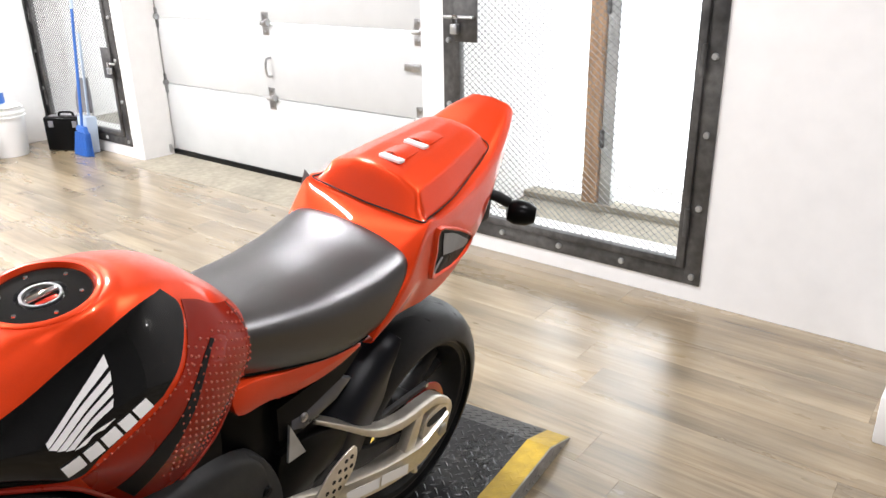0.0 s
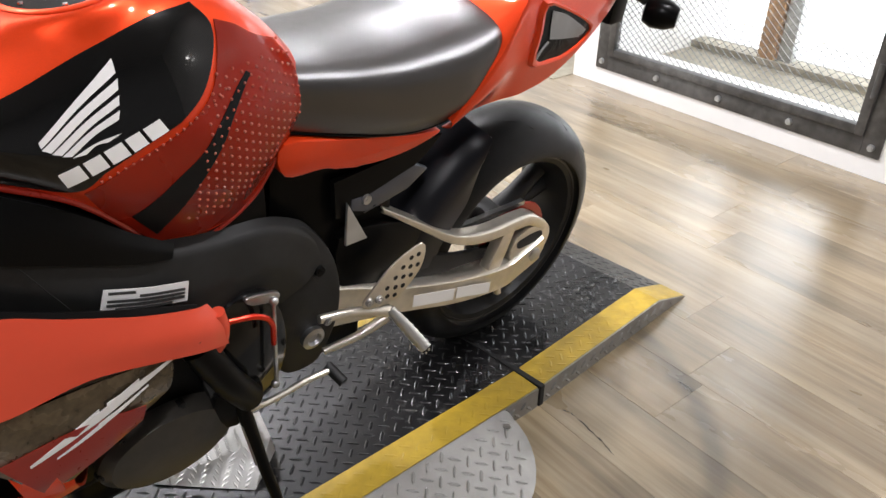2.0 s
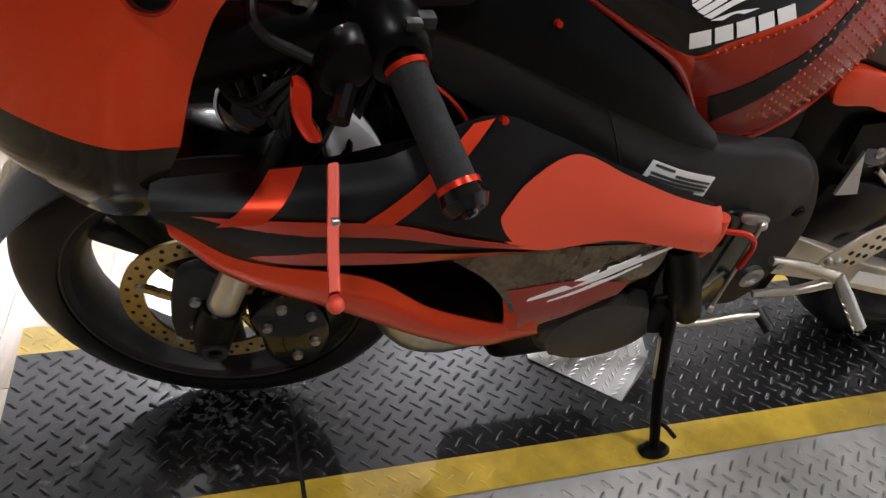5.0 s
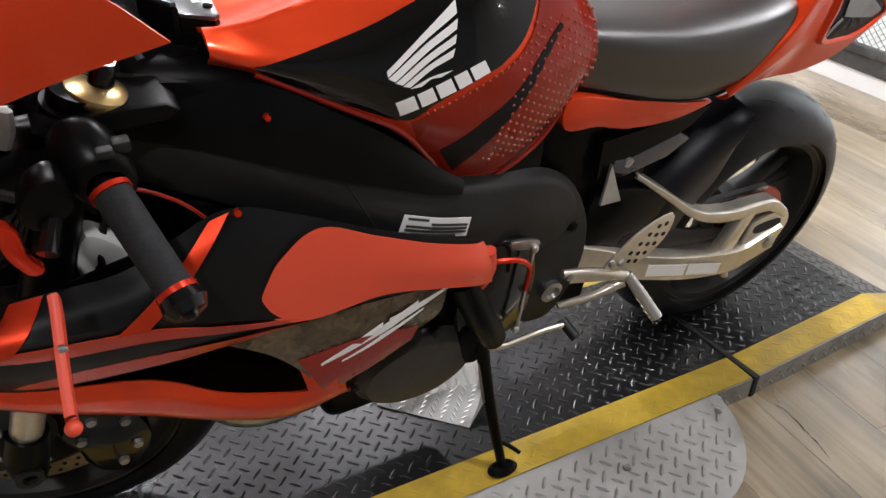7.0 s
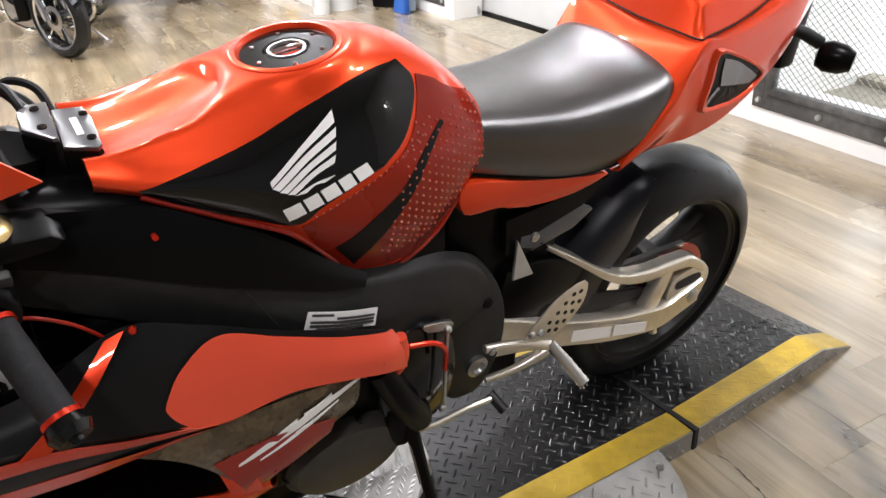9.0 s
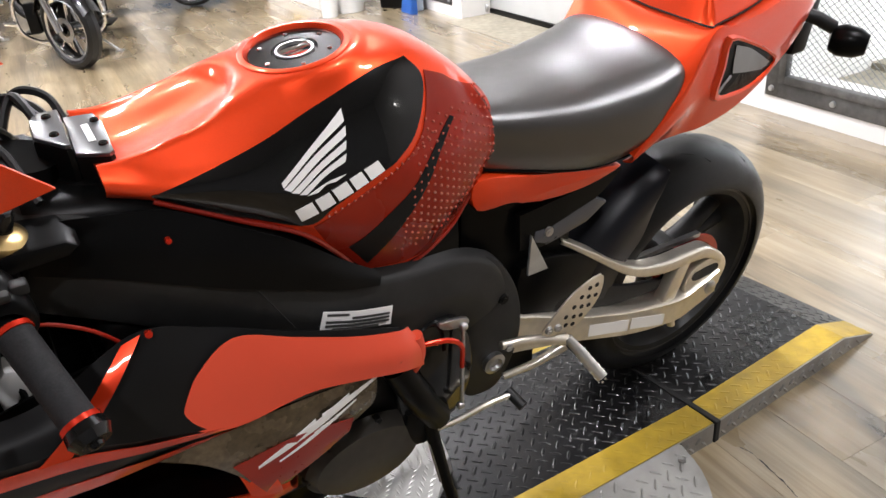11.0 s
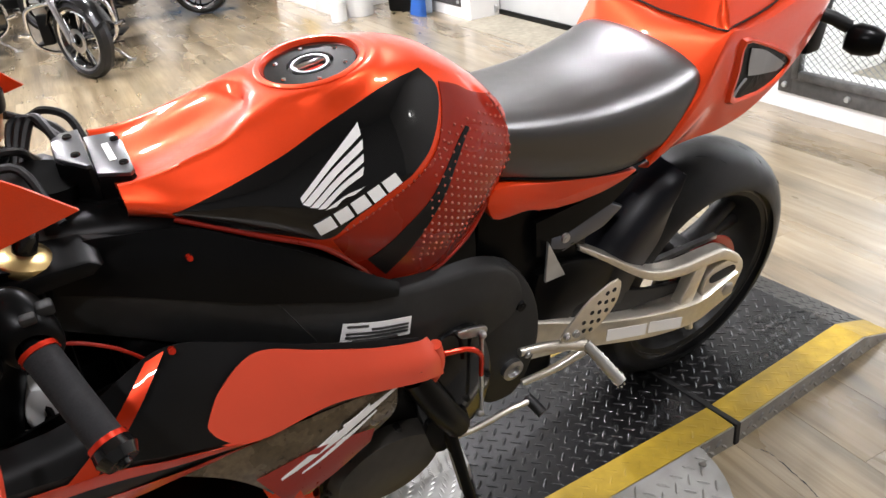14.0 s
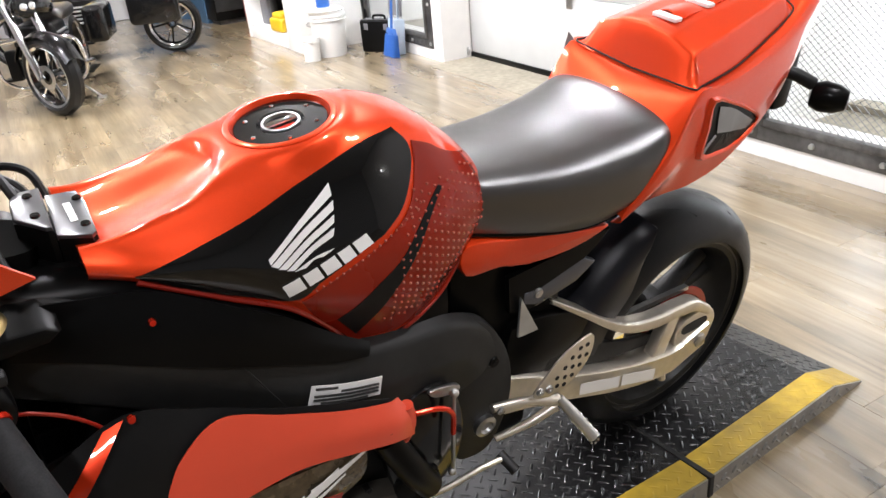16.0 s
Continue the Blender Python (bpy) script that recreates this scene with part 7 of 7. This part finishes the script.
ext = holder("extinguisher", pose(2.42, 7.30, 0), "red fire extinguisher on the floor by the wall", "extinguisher")
part("cylinder", lathe([(0, 0), (0.07, 0), (0.075, 0.02), (0.075, 0.38), (0.05, 0.44), (0.02, 0.46), (0, 0.46)], 28), "paint_dark", ext)
part("valve", box((-0.03, -0.015, 0.46), (0.05, 0.015, 0.52), 0.006), "matt_black", ext)
part("hose", tube([(0.04, 0, 0.49), (0.10, 0, 0.40), (0.09, 0, 0.15)], 0.009, 8, 14), "rubber", ext)
for x, y in ((2.3, 7.62), (0.6, 9.1), (-0.6, 9.1)):
    k = holder("work_cabinet", pose(x, y, 0), "dark steel work cabinet against the back", "cabinet", "work cabinets")
    part("cabinet_body", box((-0.25 if y < 8 else -0.5, -0.2, 0.05), (0.25 if y < 8 else 0.5, 0.2, 0.9), 0.01), "matt_black", k)
    part("cabinet_foot", box((-0.2, -0.15, 0), (0.2, 0.15, 0.05)), "gate", k, smooth=0)
    for z in (0.15, 0.40, 0.65):
        part("drawer", box((-0.24 if y < 8 else -0.48, -0.215, z), (0.24 if y < 8 else 0.48, -0.2, z + 0.22), 0.004), "satin_black", k)

# white plinth at the right of the floor
pl = holder("plinth", pose(1.40, -1.56, 0, 0, 0, -5.7), "low white painted plinth on the floor", "plinth")
part("plinth_body", box((-0.08, -0.25, 0), (0.5, 0.25, 0.16), 0.006), "wall", pl)


def cruiser(m, label, accent, steer=0.0):
    """A parked cruiser motorcycle, seen front on from afar: x to its front."""
    c = holder("parked_motorcycle", m, label, "motorcycle", "parked motorcycles")
    for x, r, w in ((0.82, 0.325, 0.13), (-0.80, 0.32, 0.16)):
        mm = pose(x, 0, r, 90)
        wh = part("wheel", lathe([(0.03, -0.06), (0.05, -0.06), (0.06, 0), (0.05, 0.06), (0.03, 0.06)], 24, mm, closed=True), "gloss_black", c, "black cast wheel with bright rim edge")
        pts = [(r - 0.075, w * 0.36), (r - 0.05, w * 0.5), (r - 0.015, w * 0.36), (r, 0), (r - 0.015, -w * 0.36), (r - 0.05, -w * 0.5), (r - 0.075, -w * 0.36), (r - 0.08, 0)]
        part("tyre", lathe(pts, 56, mm, closed=True), "rubber", wh)
        for e in (1, -1):
            part("rim_edge", lathe([(r - 0.092, e * w * 0.38), (r - 0.072, e * w * 0.42), (r - 0.072, e * w * 0.36), (r - 0.095, e * w * 0.30)], 56, mm, closed=True), "chrome", wh, "bright machined rim edge")
        part("rim", lathe([(r - 0.08, w * 0.36), (r - 0.11, 0), (r - 0.08, -w * 0.36), (r - 0.075, 0)], 56, mm, closed=True), "gloss_black", wh)
        for k in range(5):
            for d in (-0.14, 0.14):
                a = 2 * math.pi * k / 5 + d
                b = 2 * math.pi * k / 5 + d * 0.4
                bm = tube([(0.05 * math.cos(b), 0.05 * math.sin(b), 0.02), ((r - 0.10) * math.cos(a), (r - 0.10) * math.sin(a), 0.02)], [0.013, 0.010], 8)
                bmesh.ops.transform(bm, matrix=mm, verts=bm.verts)
                part("spoke", bm, "chrome" if d > 0 else "gloss_black", wh)
        part("brake_rotor", lathe([(0.06, 0.055), (0.10, 0.055), (0.10, 0.060), (0.06, 0.060)], 40, mm, closed=True), "steel", wh)
    for e in (1, -1):
        f = part("fork", tube([(0.82, e * 0.105, 0.32), (0.68, e * 0.105, 0.70), (0.56, e * 0.105, 1.02)], [0.032, 0.032, 0.026], 16), "chrome", c, "chrome fork leg")
        part("handlebar", tube([(0.56, e * 0.06, 1.02), (0.50, e * 0.25, 1.10), (0.36, e * 0.40, 1.06)], 0.014, 12, 14), "chrome", f)
        part("hand_grip", tube([(0.40, e * 0.36, 1.075), (0.30, e * 0.44, 1.03)], 0.019, 12), "rubber", f)
        part("saddlebag", box((-0.95, e * 0.33 - 0.10, 0.38), (-0.42, e * 0.33 + 0.10, 0.72), 0.05, seg=3), "gloss_black", c, "black hard saddlebag")
        part("crash_bar", tube([(0.42, e * 0.06, 0.60), (0.44, e * 0.28, 0.58), (0.44, e * 0.345, 0.50), (0.42, e * 0.345, 0.30), (0.40, e * 0.24, 0.20), (0.38, e * 0.10, 0.17)], 0.017, 14, 34), "chrome", c, "chrome engine guard")
        part("highway_peg", tube([(0.44, e * 0.35, 0.36), (0.46, e * 0.44, 0.38)], 0.020, 12), "chrome", c)
        part("floorboard", box((0.0, e * 0.30 - 0.07, 0.24), (0.32, e * 0.30 + 0.07, 0.26), 0.006), "matt_black", c)
        part("leg_guard", box((0.36, e * 0.22 - 0.05, 0.26), (0.44, e * 0.22 + 0.05, 0.52), 0.02), "matt_black", c)
    part("front_fender", skin([[(0.82 + 0.365 * math.cos(radians(a)), s * 0.085, 0.325 + 0.365 * math.sin(radians(a)) - s * s * 0.03) for s in (-1, -0.5, 0, 0.5, 1)] for a in (25, 50, 75, 100, 130, 155)], 11, 26, thick=0.004), "gloss_black", c, "black front fender")
    part("headlamp", lathe([(0, 0.0), (0.085, -0.01), (0.092, -0.03), (0.08, -0.10), (0.03, -0.14), (0, -0.14)], 32, pose(0.76, 0, 0.88, 0, 90)), "gloss_black", c, "black headlamp nacelle")
    for y in (0.037, -0.037):
        part("lamp_glass", lathe([(0, 0.006), (0.03, 0.0), (0.032, -0.006), (0, -0.006)], 20, pose(0.768, y, 0.88, 0, 90)), "chrome", c)
    part("tank", skin([[(x, r * math.cos(radians(a)), z + r * 0.7 * math.sin(radians(a))) for a in range(-30, 211, 20)] for x, r, z in ((0.46, 0.06, 0.84), (0.36, 0.14, 0.84), (0.16, 0.16, 0.82), (-0.04, 0.10, 0.78))], 25, 20, thick=0.004), accent, c)
    part("saddle", box((-0.55, -0.17, 0.66), (0.02, 0.17, 0.78), 0.05, seg=3), "vinyl", c)
    part("engine", box((-0.08, -0.16, 0.22), (0.36, 0.16, 0.70), 0.04, seg=3), "matt_black", c)
    for k in range(5):
        part("cooling_fin", box((0.0, -0.19, 0.44 + 0.04 * k), (0.28, 0.19, 0.455 + 0.04 * k), 0.004), "steel", c)
    turn = Matrix.Translation((0.62, 0, 0)) @ pose(0, 0, 0, 0, 0, steer) @ Matrix.Translation((-0.62, 0, 0))
    for ob in c.children:
        kind = ob.name.split(".")[0]
        if kind in ("fork", "front_fender", "headlamp", "lamp_glass") or (kind == "wheel" and ob.data.vertices[0].co.x > 0):
            ob.matrix_local = turn
    part("kick_stand", tube([(0.20, 0.15, 0.20), (0.24, 0.36, 0.012)], 0.012, 10), "steel", c)
    part("stand_pad", box((0.20, 0.33, 0.0), (0.29, 0.40, 0.012), 0.003), "steel", c)
    return c


cruiser(pose(0.01, 5.22, 0, 0, 0, -112) @ Matrix.Scale(0.84, 4), "black touring cruiser motorcycle with chrome engine guard parked on its stand", "gloss_black", 48)
cruiser(pose(0.62, 6.55, 0, 0, 0, 158) @ Matrix.Scale(0.84, 4), "black cruiser motorcycle with yellow tank parked beyond the cruiser", "yellow_plastic")
cruiser(pose(-0.75, 6.5, 0, 0, 0, -88) @ Matrix.Scale(0.84, 4), "black cruiser motorcycle parked in the back row", "gloss_black")

# hairline crack in the floor beside the platform
bm = bmesh.new()
line = smooth_line([(0.300, -0.575, 0.0006), (0.306, -0.600, 0.0006), (0.300, -0.632, 0.0006), (0.291, -0.674, 0.0006), (0.285, -0.70, 0.0006), (0.272, -0.735, 0.0006)], 24)
rng = random.Random(9)
rows = [[p + Vector((rng.uniform(-0.0022, 0.0022) + s * 0.0011 * math.sin(math.pi * k / 23), 0, 0)) for s in (-1, 1)] for k, p in enumerate(line)]
part("crack", grid_mesh(rows), "seam", floor, "dark hairline crack", smooth=0)

# ---- floor planks, laid along the wall ----
bm = box((-0.0889, -0.6099, -0.007), (0.0889, 0.6099, 0.0), 0.0005, seg=1)
me = bpy.data.meshes.new("plank")
bm.to_mesh(me)
bm.free()
me.materials.append(M["planks"])
rng = random.Random(4)
for i in range(27):
    shift = rng.uniform(0, 1.22)
    for j in range(-4, 8):
        y = j * 1.22 + shift
        if -2.9 < y < 8.6:
            x = -0.09 - i * 0.178
            p = new("plank", me)
            p.parent = floor
            p.matrix_world = WALL @ pose(x, y, 0)
